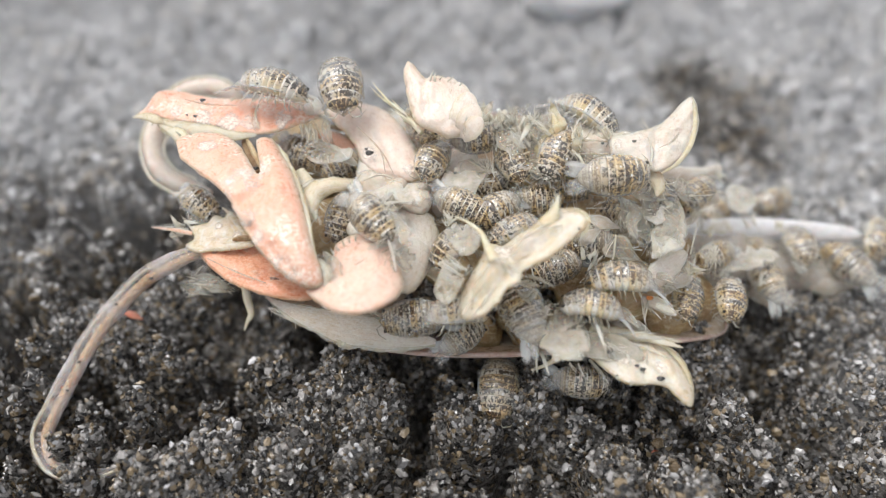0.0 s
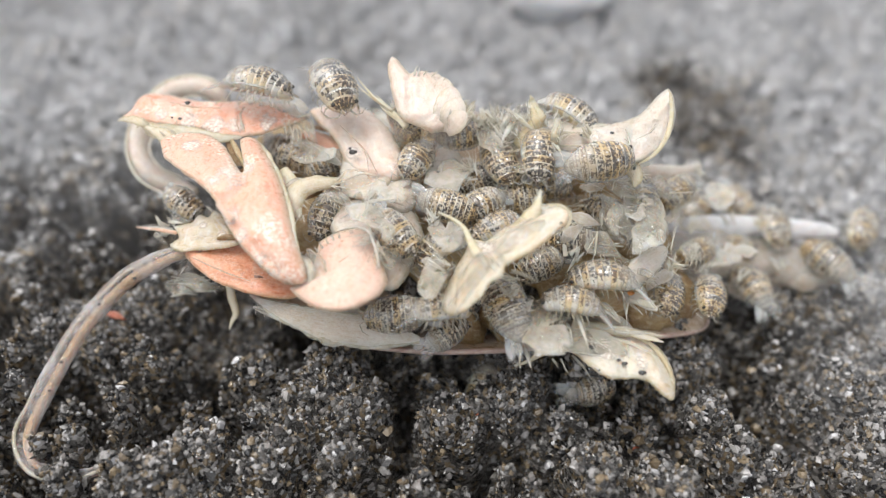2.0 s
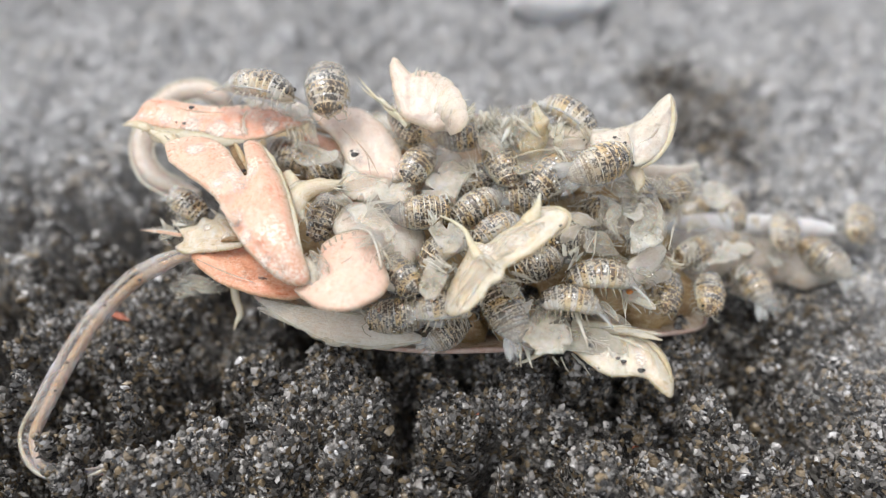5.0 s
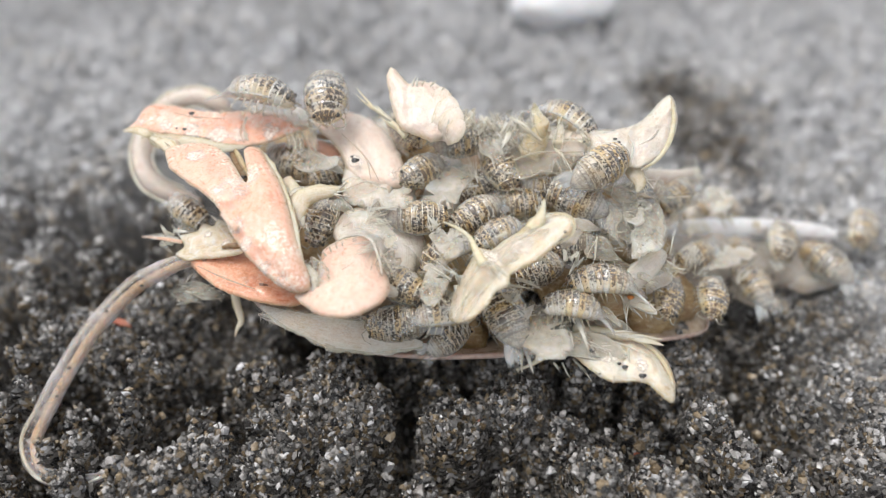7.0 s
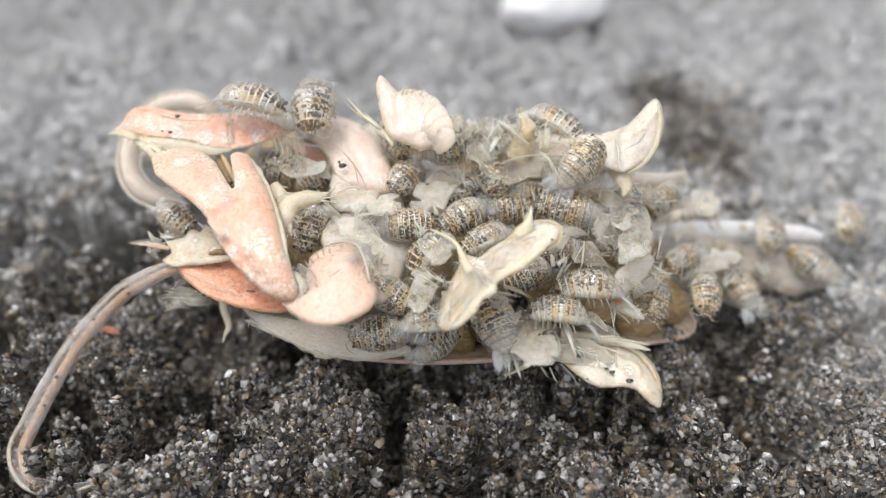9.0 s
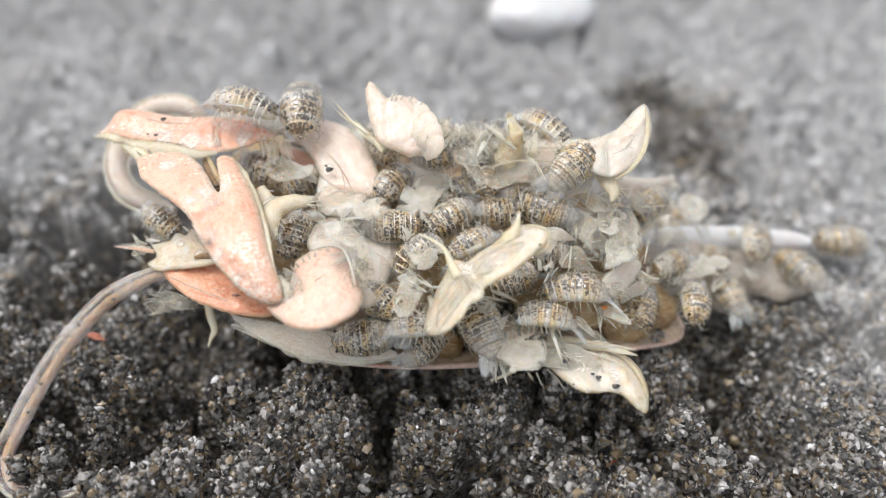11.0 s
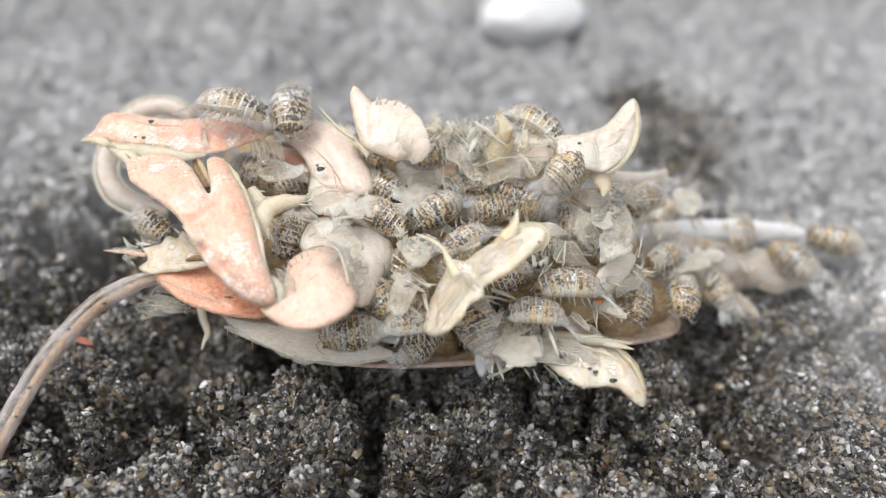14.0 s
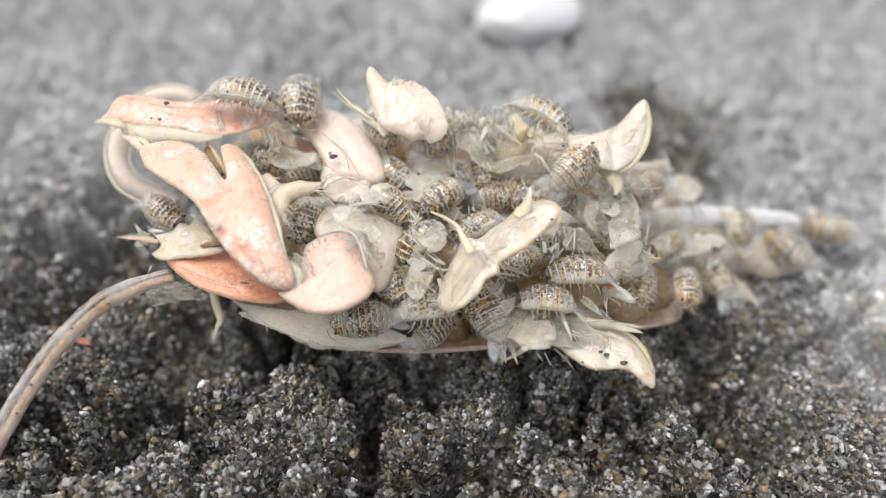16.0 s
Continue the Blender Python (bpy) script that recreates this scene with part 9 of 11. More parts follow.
def leaf(name, root, tip, half, turn, thick=0.05):
    """A flat pointed fin with a bristly end."""
    verts, faces = [], []
    root, tip = Vector(root), Vector(tip)
    side = (tip - root).cross(Vector((0, 0, 1))).normalized()
    prof = [(0, 0.35), (0.25, 0.85), (0.5, 1.0), (0.75, 0.8), (0.92, 0.4), (1.0, 0.08)]
    for q, f in prof:
        c = root.lerp(tip, q)
        for a, b in ((-1, 0), (0, thick), (1, 0), (0, -thick)):
            p = c + side * (half * f * a) + Vector((0, 0, b))
            verts.append(bent(p.x, p.y, p.z, turn))
    for i in range(len(prof) - 1):
        for j in range(4):
            k = (j + 1) % 4
            faces.append((i * 4 + j, i * 4 + k, i * 4 + 4 + k, i * 4 + 4 + j))
    rng = random.Random(int(half * 1000))
    for i in range(1, 12):
        q = 0.4 + 0.6 * i / 12
        wide = float(np.interp(q, [p[0] for p in prof], [p[1] for p in prof])) * half
        for a in (-1, 1):
            p = root.lerp(tip, q) + side * (wide * a)
            e = p + (tip - root) * rng.uniform(0.1, 0.24) + side * (half * a * rng.uniform(0.05, 0.4))
            base = len(verts)
            for d in (Vector((0.02, 0.02, 0)), Vector((-0.02, -0.02, 0)), Vector((0, 0, 0.03))):
                verts.append(bent(*(p - (tip - root) * 0.04 + d), turn))
            verts.append(bent(*e, turn))
            faces += [(base, base + 1, base + 3), (base + 1, base + 2, base + 3), (base + 2, base, base + 3)]
    e = tip + (tip - root) * 0.16
    verts.append(bent(e.x, e.y, e.z, turn))
    n = (len(prof) - 1) * 4
    faces += [(n, n + 1, len(verts) - 1), (n + 1, n + 2, len(verts) - 1), (n + 2, n + 3, len(verts) - 1), (n + 3, n, len(verts) - 1)]
    return finish(bpy.data.meshes.new(name), verts, faces, smooth=False)


ISO_LABEL = ("speckled brown and grey isopod feeding on the crab", "speckled isopod arched over the crab's body",
             "curled translucent speckled isopod on the crab", "half-transparent pale isopod with a bristly tail")
ISO_TURN = (0.35, 1.15, 2.3, 0.8)
FIRST = {}
RIDERS = []


def build_isopod(kind):
    turn = ISO_TURN[kind]
    skin = ISO_CLEAR if kind == 3 else ISO
    top = tagged(new("isopod"), ISO_LABEL[kind], "isopod", group="isopods feeding on the crab")
    head = part("head", ring_body("head", 0.0, 0.14, turn, rings=5), skin, top, "rounded head with a dark mask")
    for side in (-1, 1):
        eye = bmesh.new()
        bmesh.ops.create_uvsphere(eye, u_segments=10, v_segments=6, radius=0.11 * S)
        data = bpy.data.meshes.new("eye")
        for v in eye.verts:
            v.co = v.co + bent(LONG * (0.5 - 0.085), side * 0.60, 0.30, turn)
        eye.to_mesh(data)
        eye.free()
        part("eye", data, EYE, head, "dark eye")
        part("feeler", stalk("feeler", [(1.95, side * 0.2, 0.05, 0.05), (2.3, side * 0.45, 0.0, 0.04), (2.2, side * 0.85, -0.1, 0.028), (1.8, side * 1.15, -0.15, 0.008)], turn), ISO_LEG, head)
    for i in range(7):
        a = 0.125 + i * 0.0793
        part("back_plate", ring_body("back_plate", a, a + 0.088, turn, 0.055), skin, top)
    for i in range(3):
        a = 0.68 + i * 0.042
        part("tail_ring", ring_body("tail_ring", a, a + 0.048, turn, 0.1), skin, top)
    part("tail_plate", ring_body("tail_plate", 0.80, 1.0, turn, 0.0, rings=5, thin=0.8), skin, top)
    part("side_skirt", ring_body("side_skirt", 0.25, 1.0, turn, 0.0, rings=9, thin=0.3, widen=1.09), ISO_FIN, top, "clear whitish edge of the side plates")
    for side in (-1, 1):
        part("tail_fin", leaf("tail_fin", (-1.25, side * 0.42, 0.05), (-2.75, side * 0.82, -0.02), 0.25, turn), ISO_FIN, top, "clear bristly tail fin")
        part("tail_fin", leaf("tail_fin", (-1.35, side * 0.25, -0.05), (-2.85, side * 0.36, -0.06), 0.24, turn), ISO_FIN, top)
        for i in range(7):
            x = LONG * (0.5 - 0.165 - i * 0.0793)
            w = float(np.interp(0.165 + i * 0.0793, *ISO_WIDTH))
            fwd = 0.35 - 0.16 * i + random.uniform(-0.18, 0.18)
            part("leg", stalk("leg", [(x, side * w * 0.6, -0.12, 0.07), (x + fwd * 0.5, side * w * 1.0, -0.34, 0.055), (x + fwd * 0.9, side * w * random.uniform(0.95, 1.12), -0.6, 0.036), (x + fwd * 1.5, side * w * random.uniform(0.8, 1.05), random.uniform(-0.98, -0.78), 0.01)], turn), ISO_LEG, top)
    return top


def isopod(kind, size, rows, ride=True):
    """An isopod of one posture; rows of seconds and pose, on the crab (ride) or on the sand."""
    if kind in FIRST:
        ob = copy_thing(FIRST[kind], rows[0][1])
    else:
        ob = FIRST[kind] = build_isopod(kind)
        ob.matrix_basis = rows[0][1]
    ob.scale = (size, size, size)
    RIDERS.append((ob, rows, ride))
    return ob


isopod(3, 1.20, [(0, pose(-0.01217, 0.00734, 0.01556, -26.2, 3.0, -11.6)), (1, pose(-0.01207, 0.00742, 0.01564, -26.2, 3.0, -11.6)), (2, pose(-0.01207, 0.00747, 0.01569, -26.2, 3.0, -11.6)), (6.5, pose(-0.01211, 0.00753, 0.01574, -26.2, 3.0, -11.6)), (7.5, pose(-0.01199, 0.00752, 0.01573, -26.2, 3.0, -11.6)), (8.5, pose(-0.01187, 0.00740, 0.01562, -26.2, 3.0, -11.6)), (11.5, pose(-0.01150, 0.00737, 0.01558, -26.2, 3.0, -11.6)), (15.5, pose(-0.01164, 0.00738, 0.01558, -26.2, 3.0, -11.6)), (16, pose(-0.01169, 0.00733, 0.01551, -26.2, 3.0, -11.6))])
isopod(3, 1.28, [(0, pose(-0.00782, 0.00810, 0.01536, -2.2, 4.2, -81.2)), (0.5, pose(-0.00772, 0.00789, 0.01549, -2.0, 4.5, -82.0)), (1, pose(-0.00751, 0.00824, 0.01547, -4.3, 5.0, -73.0)), (1.5, pose(-0.00721, 0.00787, 0.01548, -8.2, 3.2, -55.3)), (2, pose(-0.00723, 0.00785, 0.01549, -6.0, 4.2, -65.7)), (2.5, pose(-0.00742, 0.00793, 0.01562, -2.4, 4.5, -80.5)), (3.5, pose(-0.00758, 0.00776, 0.01556, -1.6, 4.8, -83.8)), (6.5, pose(-0.00786, 0.00801, 0.01536, -1.6, 3.8, -83.6)), (7.5, pose(-0.00780, 0.00806, 0.01506, -1.0, 3.8, -86.1)), (9, pose(-0.00783, 0.00807, 0.01488, -0.2, 3.3, -89.2)), (11.5, pose(-0.00784, 0.00842, 0.01467, -0.9, 3.3, -86.5)), (12.5, pose(-0.00785, 0.00838, 0.01456, -0.6, 3.5, -87.7)), (14.5, pose(-0.00796, 0.00873, 0.01441, -0.7, 3.0, -87.4)), (15.5, pose(-0.00806, 0.00878, 0.01431, -0.1, 2.7, -89.7)), (16, pose(-0.00813, 0.00882, 0.01416, -0.1, 2.9, -89.6))])
isopod(0, 0.90, [(0, pose(-0.00267, 0.00651, 0.01328, 54.9, 12.4, -57.9)), (1, pose(-0.00257, 0.00659, 0.01336, 54.9, 12.4, -57.9)), (2, pose(-0.00265, 0.00663, 0.01339, 54.9, 12.4, -57.9)), (3, pose(-0.00262, 0.00674, 0.01350, 54.9, 12.4, -57.9)), (7, pose(-0.00275, 0.00660, 0.01337, 54.9, 12.4, -57.9)), (9, pose(-0.00261, 0.00648, 0.01325, 54.9, 12.4, -57.9)), (11.5, pose(-0.00261, 0.00642, 0.01319, 54.9, 12.4, -57.9)), (12.5, pose(-0.00266, 0.00637, 0.01313, 54.9, 12.4, -57.9)), (13, pose(-0.00254, 0.00628, 0.01305, 54.9, 12.4, -57.9)), (13.5, pose(-0.00269, 0.00618, 0.01293, 54.9, 12.4, -57.9)), (15, pose(-0.00278, 0.00619, 0.01296, 54.9, 12.4, -57.9)), (15.5, pose(-0.00278, 0.00639, 0.01315, 54.9, 12.4, -57.9)), (16, pose(-0.00282, 0.00653, 0.01327, 54.9, 12.4, -57.9))])
isopod(1, 0.87, [(0, pose(0.00100, 0.00562, 0.01278, 44.7, -1.9, 7.1)), (1, pose(0.00111, 0.00565, 0.01280, 44.7, -1.9, 7.1)), (1.5, pose(0.00111, 0.00570, 0.01286, 44.7, -1.9, 7.1)), (3, pose(0.00110, 0.00579, 0.01295, 44.7, -1.9, 7.1)), (3.5, pose(0.00122, 0.00584, 0.01300, 44.7, -1.9, 7.1)), (7, pose(0.00098, 0.00570, 0.01286, 44.7, -1.9, 7.1)), (8, pose(0.00098, 0.00562, 0.01278, 44.7, -1.9, 7.1)), (11.5, pose(0.00112, 0.00552, 0.01268, 44.7, -1.9, 7.1)), (13, pose(0.00096, 0.00554, 0.01269, 44.7, -1.9, 7.1)), (13.5, pose(0.00096, 0.00548, 0.01262, 44.7, -1.9, 7.1)), (15, pose(0.00103, 0.00544, 0.01259, 44.7, -1.9, 7.1)), (15.5, pose(0.00103, 0.00550, 0.01263, 44.7, -1.9, 7.1)), (16, pose(0.00097, 0.00550, 0.01263, 44.7, -1.9, 7.1))])
isopod(0, 0.95, [(0, pose(-0.00180, 0.00413, 0.01230, -17.1, -0.3, -107.9)), (3.5, pose(-0.00171, 0.00387, 0.01245, -22.0, -1.6, -113.2)), (6.5, pose(-0.00172, 0.00370, 0.01224, -21.8, -1.6, -112.9)), (7, pose(-0.00141, 0.00376, 0.01213, -37.2, -6.6, -133.6)), (8, pose(-0.00210, 0.00357, 0.01178, -25.2, -2.7, -116.8)), (9, pose(-0.00171, 0.00394, 0.01194, -26.5, -3.0, -118.4)), (11.5, pose(-0.00177, 0.00404, 0.01165, -26.5, -4.8, -117.4)), (14, pose(-0.00196, 0.00399, 0.01135, 30.3, -1.3, -55.0)), (16, pose(-0.00211, 0.00409, 0.01123, 30.0, -1.2, -55.4))])
isopod(0, 1.00, [(0, pose(0.00323, 0.00455, 0.01217, 12.7, 9.7, -75.0)), (1, pose(0.00342, 0.00421, 0.01212, 18.1, 8.8, -68.3)), (3.5, pose(0.00366, 0.00399, 0.01221, 12.5, 9.8, -75.3)), (7, pose(0.00351, 0.00432, 0.01201, 16.5, 8.6, -70.5)), (9, pose(0.00373, 0.00447, 0.01188, 12.8, 7.9, -75.2)), (11.5, pose(0.00391, 0.00493, 0.01164, 8.9, 8.3, -79.8)), (14, pose(0.00401, 0.00510, 0.01135, 3.3, 8.3, -86.3)), (16, pose(0.00404, 0.00447, 0.01122, -1.1, 7.9, -91.2))])
isopod(0, 1.08, [(0, pose(0.00616, 0.00388, 0.01309, -20.8, 14.1, -116.8)), (0.5, pose(0.00619, 0.00377, 0.01325, -14.4, 15.4, -108.2)), (1.5, pose(0.00596, 0.00389, 0.01321, -5.6, 15.9, -96.9)), (3.5, pose(0.00632, 0.00322, 0.01308, -5.9, 15.9, -97.3)), (4, pose(0.00634, 0.00320, 0.01296, -6.8, 15.9, -98.5)), (6.5, pose(0.00821, 0.00174, 0.01150, -40.1, -7.2, 152.3)), (7, pose(0.00831, 0.00176, 0.01133, -40.0, -7.4, 152.1)), (9, pose(0.00854, 0.00145, 0.01119, -42.8, -4.2, 160.9)), (11.5, pose(0.00793, 0.00240, 0.01080, -41.4, -5.6, 155.8)), (14, pose(0.00732, 0.00301, 0.01045, -40.5, -6.5, 153.0)), (16, pose(0.00709, 0.00220, 0.01038, -39.8, -5.5, 150.2))])
isopod(1, 1.10, [(0, pose(0.00910, 0.00116, 0.01353, 44.9, -1.5, 3.7)), (1.5, pose(0.00944, 0.00190, 0.01385, 44.6, -2.6, 7.7)), (3.5, pose(0.00965, 0.00163, 0.01381, 43.7, -4.2, 14.3)), (4, pose(0.00966, 0.00165, 0.01384, 43.3, -4.7, 15.9)), (6.5, pose(0.00956, 0.00194, 0.01379, 37.5, -9.2, 34.4)), (7, pose(0.00969, 0.00214, 0.01368, 37.0, -9.3, 35.5)), (8.5, pose(0.00947, 0.00281, 0.01362, 31.5, -11.5, 46.5)), (9, pose(0.00942, 0.00295, 0.01382, 30.2, -11.4, 48.9)), (11.5, pose(0.00980, 0.00335, 0.01354, 31.6, -10.7, 46.5)), (14, pose(0.00989, 0.00305, 0.01307, 32.3, -10.1, 45.5)), (16, pose(0.00966, 0.00220, 0.01306, 33.4, -10.7, 43.0))])
isopod(1, 1.20, [(3.5, pose(0.00818, 0.00703, 0.01378, -35.3, 14.9, -31.3))])
isopod(3, 1.00, [(3.5, pose(-0.01049, 0.00603, 0.01116, 40.5, 6.7, -26.8))])
isopod(0, 0.85, [(3.5, pose(-0.00758, 0.00481, 0.01111, -40.1, 7.2, -152.1))])
isopod(1, 0.90, [(1.5, pose(-0.00728, 0.00034, 0.01090, -11.6, 16.6, -104.7)), (6.5, pose(-0.00776, 0.00039, 0.01095, -11.6, 16.6, -104.7)), (8.5, pose(-0.00769, 0.00040, 0.01096, -11.6, 16.6, -104.7)), (11.5, pose(-0.00782, 0.00030, 0.01084, -11.6, 16.6, -104.7)), (12.5, pose(-0.00769, 0.00032, 0.01087, -11.6, 16.6, -104.7)), (15.5, pose(-0.00761, 0.00031, 0.01085, -11.6, 16.6, -104.7)), (16, pose(-0.00761, 0.00038, 0.01091, -11.6, 16.6, -104.7))])
isopod(0, 0.95, [(0, pose(0.00002, 0.00072, 0.01134, 40.1, 7.6, -27.5)), (1.5, pose(0.00054, 0.00052, 0.01138, 38.8, 8.8, -30.9)), (2.5, pose(-0.00030, 0.00008, 0.01166, 44.9, 1.1, -4.2)), (3.5, pose(-0.00093, -0.00005, 0.01157, 44.7, -2.0, 6.5)), (4, pose(-0.00130, -0.00010, 0.01157, 44.6, -2.4, 7.5)), (6.5, pose(-0.00165, -0.00019, 0.01156, 45.0, -0.5, 0.7)), (7.5, pose(-0.00174, 0.00014, 0.01139, 45.0, -0.4, 0.7)), (9, pose(-0.00174, -0.00003, 0.01130, 44.9, -1.6, 2.5)), (11.5, pose(-0.00191, 0.00039, 0.01122, 45.0, -0.3, -0.9)), (12.5, pose(-0.00203, 0.00052, 0.01106, 44.5, 2.5, -9.2)), (13, pose(-0.00190, 0.00075, 0.01106, 42.2, 5.6, -21.0)), (13.5, pose(-0.00183, 0.00128, 0.01123, 36.7, 9.0, -36.4)), (14.5, pose(-0.00207, 0.00115, 0.01111, 35.9, 9.2, -38.2)), (16, pose(-0.00230, 0.00134, 0.01107, 32.6, 9.3, -45.2))])
isopod(0, 0.95, [(0, pose(0.00211, 0.00077, 0.01091, -38.2, 9.2, -147.6)), (0.5, pose(0.00221, 0.00080, 0.01094, -38.2, 9.2, -147.6)), (2, pose(0.00226, 0.00087, 0.01101, -38.2, 9.2, -147.6)), (2.5, pose(0.00217, 0.00090, 0.01104, -38.2, 9.2, -147.6)), (3.5, pose(0.00210, 0.00094, 0.01108, -38.2, 9.2, -147.6)), (6.5, pose(0.00196, 0.00089, 0.01102, -38.2, 9.2, -147.6)), (7, pose(0.00196, 0.00081, 0.01095, -38.2, 9.2, -147.6)), (9, pose(0.00189, 0.00093, 0.01106, -38.2, 9.2, -147.6)), (11.5, pose(0.00189, 0.00113, 0.01126, -38.2, 9.2, -147.6)), (13, pose(0.00187, 0.00119, 0.01133, -38.2, 9.2, -147.6)), (14, pose(0.00158, 0.00132, 0.01144, -38.2, 9.2, -147.6)), (14.5, pose(0.00158, 0.00139, 0.01147, -38.2, 9.2, -147.6)), (15, pose(0.00138, 0.00139, 0.01147, -38.2, 9.2, -147.6)), (15.5, pose(0.00115, 0.00139, 0.01144, -38.2, 9.2, -147.6)), (16, pose(0.00103, 0.00139, 0.01143, -38.2, 9.2, -147.6))])
isopod(2, 1.00, [(0, pose(-0.00031, -0.00190, 0.01084, 17.4, 10.1, -147.6)), (1, pose(-0.00029, -0.00203, 0.01072, 17.4, 10.1, -147.6)), (1.5, pose(-0.00024, -0.00211, 0.01064, 17.4, 10.1, -147.6)), (6.5, pose(-0.00002, -0.00215, 0.01060, 17.4, 10.1, -147.6)), (7.5, pose(-0.00005, -0.00198, 0.01077, 17.4, 10.1, -147.6)), (8, pose(-0.00009, -0.00183, 0.01092, 17.4, 10.1, -147.6)), (9, pose(-0.00015, -0.00174, 0.01100, 17.4, 10.1, -147.6)), (11.5, pose(-0.00007, -0.00166, 0.01110, 17.4, 10.1, -147.6)), (12, pose(0.00004, -0.00166, 0.01110, 17.4, 10.1, -147.6)), (12.5, pose(0.00016, -0.00167, 0.01109, 17.4, 10.1, -147.6)), (13.5, pose(0.00014, -0.00175, 0.01100, 17.4, 10.1, -147.6)), (14, pose(0.00011, -0.00183, 0.01093, 17.4, 10.1, -147.6)), (14.5, pose(0.00002, -0.00183, 0.01092, 17.4, 10.1, -147.6)), (15.5, pose(-0.00006, -0.00183, 0.01092, 17.4, 10.1, -147.6)), (16, pose(-0.00040, -0.00175, 0.01099, 17.4, 10.1, -147.6))])
isopod(0, 0.95, [(0, pose(-0.00529, -0.00207, 0.01299, 30.5, 13.7, -47.6)), (0.5, pose(-0.00519, -0.00219, 0.01306, 34.0, 12.4, -41.1)), (1, pose(-0.00495, -0.00191, 0.01302, -11.4, -6.6, 1.2)), (1.5, pose(-0.00400, -0.00195, 0.01300, 42.4, 6.3, -19.7)), (2, pose(-0.00301, -0.00225, 0.01182, 29.6, 14.4, -49.0)), (2.5, pose(-0.00294, -0.00277, 0.01126, 15.4, 17.6, -70.0)), (3, pose(-0.00284, -0.00360, 0.01051, 15.3, -0.0, -74.2)), (3.5, pose(-0.00282, -0.00333, 0.00995, 10.2, -11.7, -81.9)), (6.5, pose(-0.00303, -0.00398, 0.00969, 41.0, -4.3, -33.9)), (7.5, pose(-0.00283, -0.00370, 0.00954, 39.8, -3.0, -36.2)), (9, pose(-0.00281, -0.00401, 0.00943, 40.3, -2.0, -33.8)), (11.5, pose(-0.00272, -0.00372, 0.00919, 37.8, 4.4, -36.0)), (14, pose(-0.00239, -0.00344, 0.00902, 29.8, 8.2, -51.0)), (16, pose(-0.00248, -0.00333, 0.00896, 22.8, 8.8, -61.8))])
isopod(0, 1.00, [(0, pose(-0.00272, -0.00548, 0.00803, -44.8, 1.9, -174.5)), (1.5, pose(-0.00278, -0.00544, 0.00807, -44.8, 1.9, -174.5)), (6.5, pose(-0.00284, -0.00550, 0.00801, -44.8, 1.9, -174.5)), (7.5, pose(-0.00294, -0.00563, 0.00788, -44.8, 1.9, -174.5)), (8, pose(-0.00297, -0.00572, 0.00779, -44.8, 1.9, -174.5)), (8.5, pose(-0.00309, -0.00572, 0.00779, -44.8, 1.9, -174.5)), (11.5, pose(-0.00336, -0.00572, 0.00779, -44.8, 1.9, -174.5)), (12.5, pose(-0.00345, -0.00563, 0.00788, -44.8, 1.9, -174.5)), (13, pose(-0.00348, -0.00553, 0.00797, -44.8, 1.9, -174.5)), (13.5, pose(-0.00368, -0.00552, 0.00797, -44.8, 1.9, -174.5)), (15, pose(-0.00380, -0.00550, 0.00794, -44.8, 1.9, -174.5)), (15.5, pose(-0.00387, -0.00554, 0.00787, -44.8, 1.9, -174.5)), (16, pose(-0.00400, -0.00554, 0.00787, -44.8, 1.9, -174.5))])
isopod(0, 1.15, [(0, pose(0.00347, -0.00518, 0.00888, -17.4, -18.3, 112.8)), (1, pose(0.00361, -0.00524, 0.00883, -17.4, -18.3, 112.8)), (2, pose(0.00356, -0.00530, 0.00876, -17.4, -18.3, 112.8)), (3.5, pose(0.00348, -0.00534, 0.00872, -17.4, -18.3, 112.8)), (6.5, pose(0.00340, -0.00535, 0.00872, -17.4, -18.3, 112.8)), (11.5, pose(0.00348, -0.00536, 0.00871, -17.4, -18.3, 112.8)), (12, pose(0.00357, -0.00536, 0.00871, -17.4, -18.3, 112.8)), (13.5, pose(0.00348, -0.00536, 0.00870, -17.4, -18.3, 112.8)), (14, pose(0.00345, -0.00543, 0.00863, -17.4, -18.3, 112.8)), (15, pose(0.00336, -0.00551, 0.00854, -17.4, -18.3, 112.8)), (16, pose(0.00334, -0.00553, 0.00852, -17.4, -18.3, 112.8))])
isopod(1, 0.98, [(0, pose(0.00765, -0.00534, 0.00929, 21.9, -3.4, 170.7)), (1.5, pose(0.00756, -0.00539, 0.00924, 21.9, -3.4, 170.7)), (3.5, pose(0.00745, -0.00539, 0.00924, 21.9, -3.4, 170.7)), (7, pose(0.00754, -0.00537, 0.00926, 21.9, -3.4, 170.7)), (7.5, pose(0.00752, -0.00531, 0.00932, 21.9, -3.4, 170.7)), (8.5, pose(0.00747, -0.00535, 0.00928, 21.9, -3.4, 170.7)), (12.5, pose(0.00738, -0.00536, 0.00927, 21.9, -3.4, 170.7)), (13.5, pose(0.00725, -0.00536, 0.00927, 21.9, -3.4, 170.7)), (15, pose(0.00723, -0.00546, 0.00915, 21.9, -3.4, 170.7)), (16, pose(0.00709, -0.00549, 0.00910, 21.9, -3.4, 170.7))])
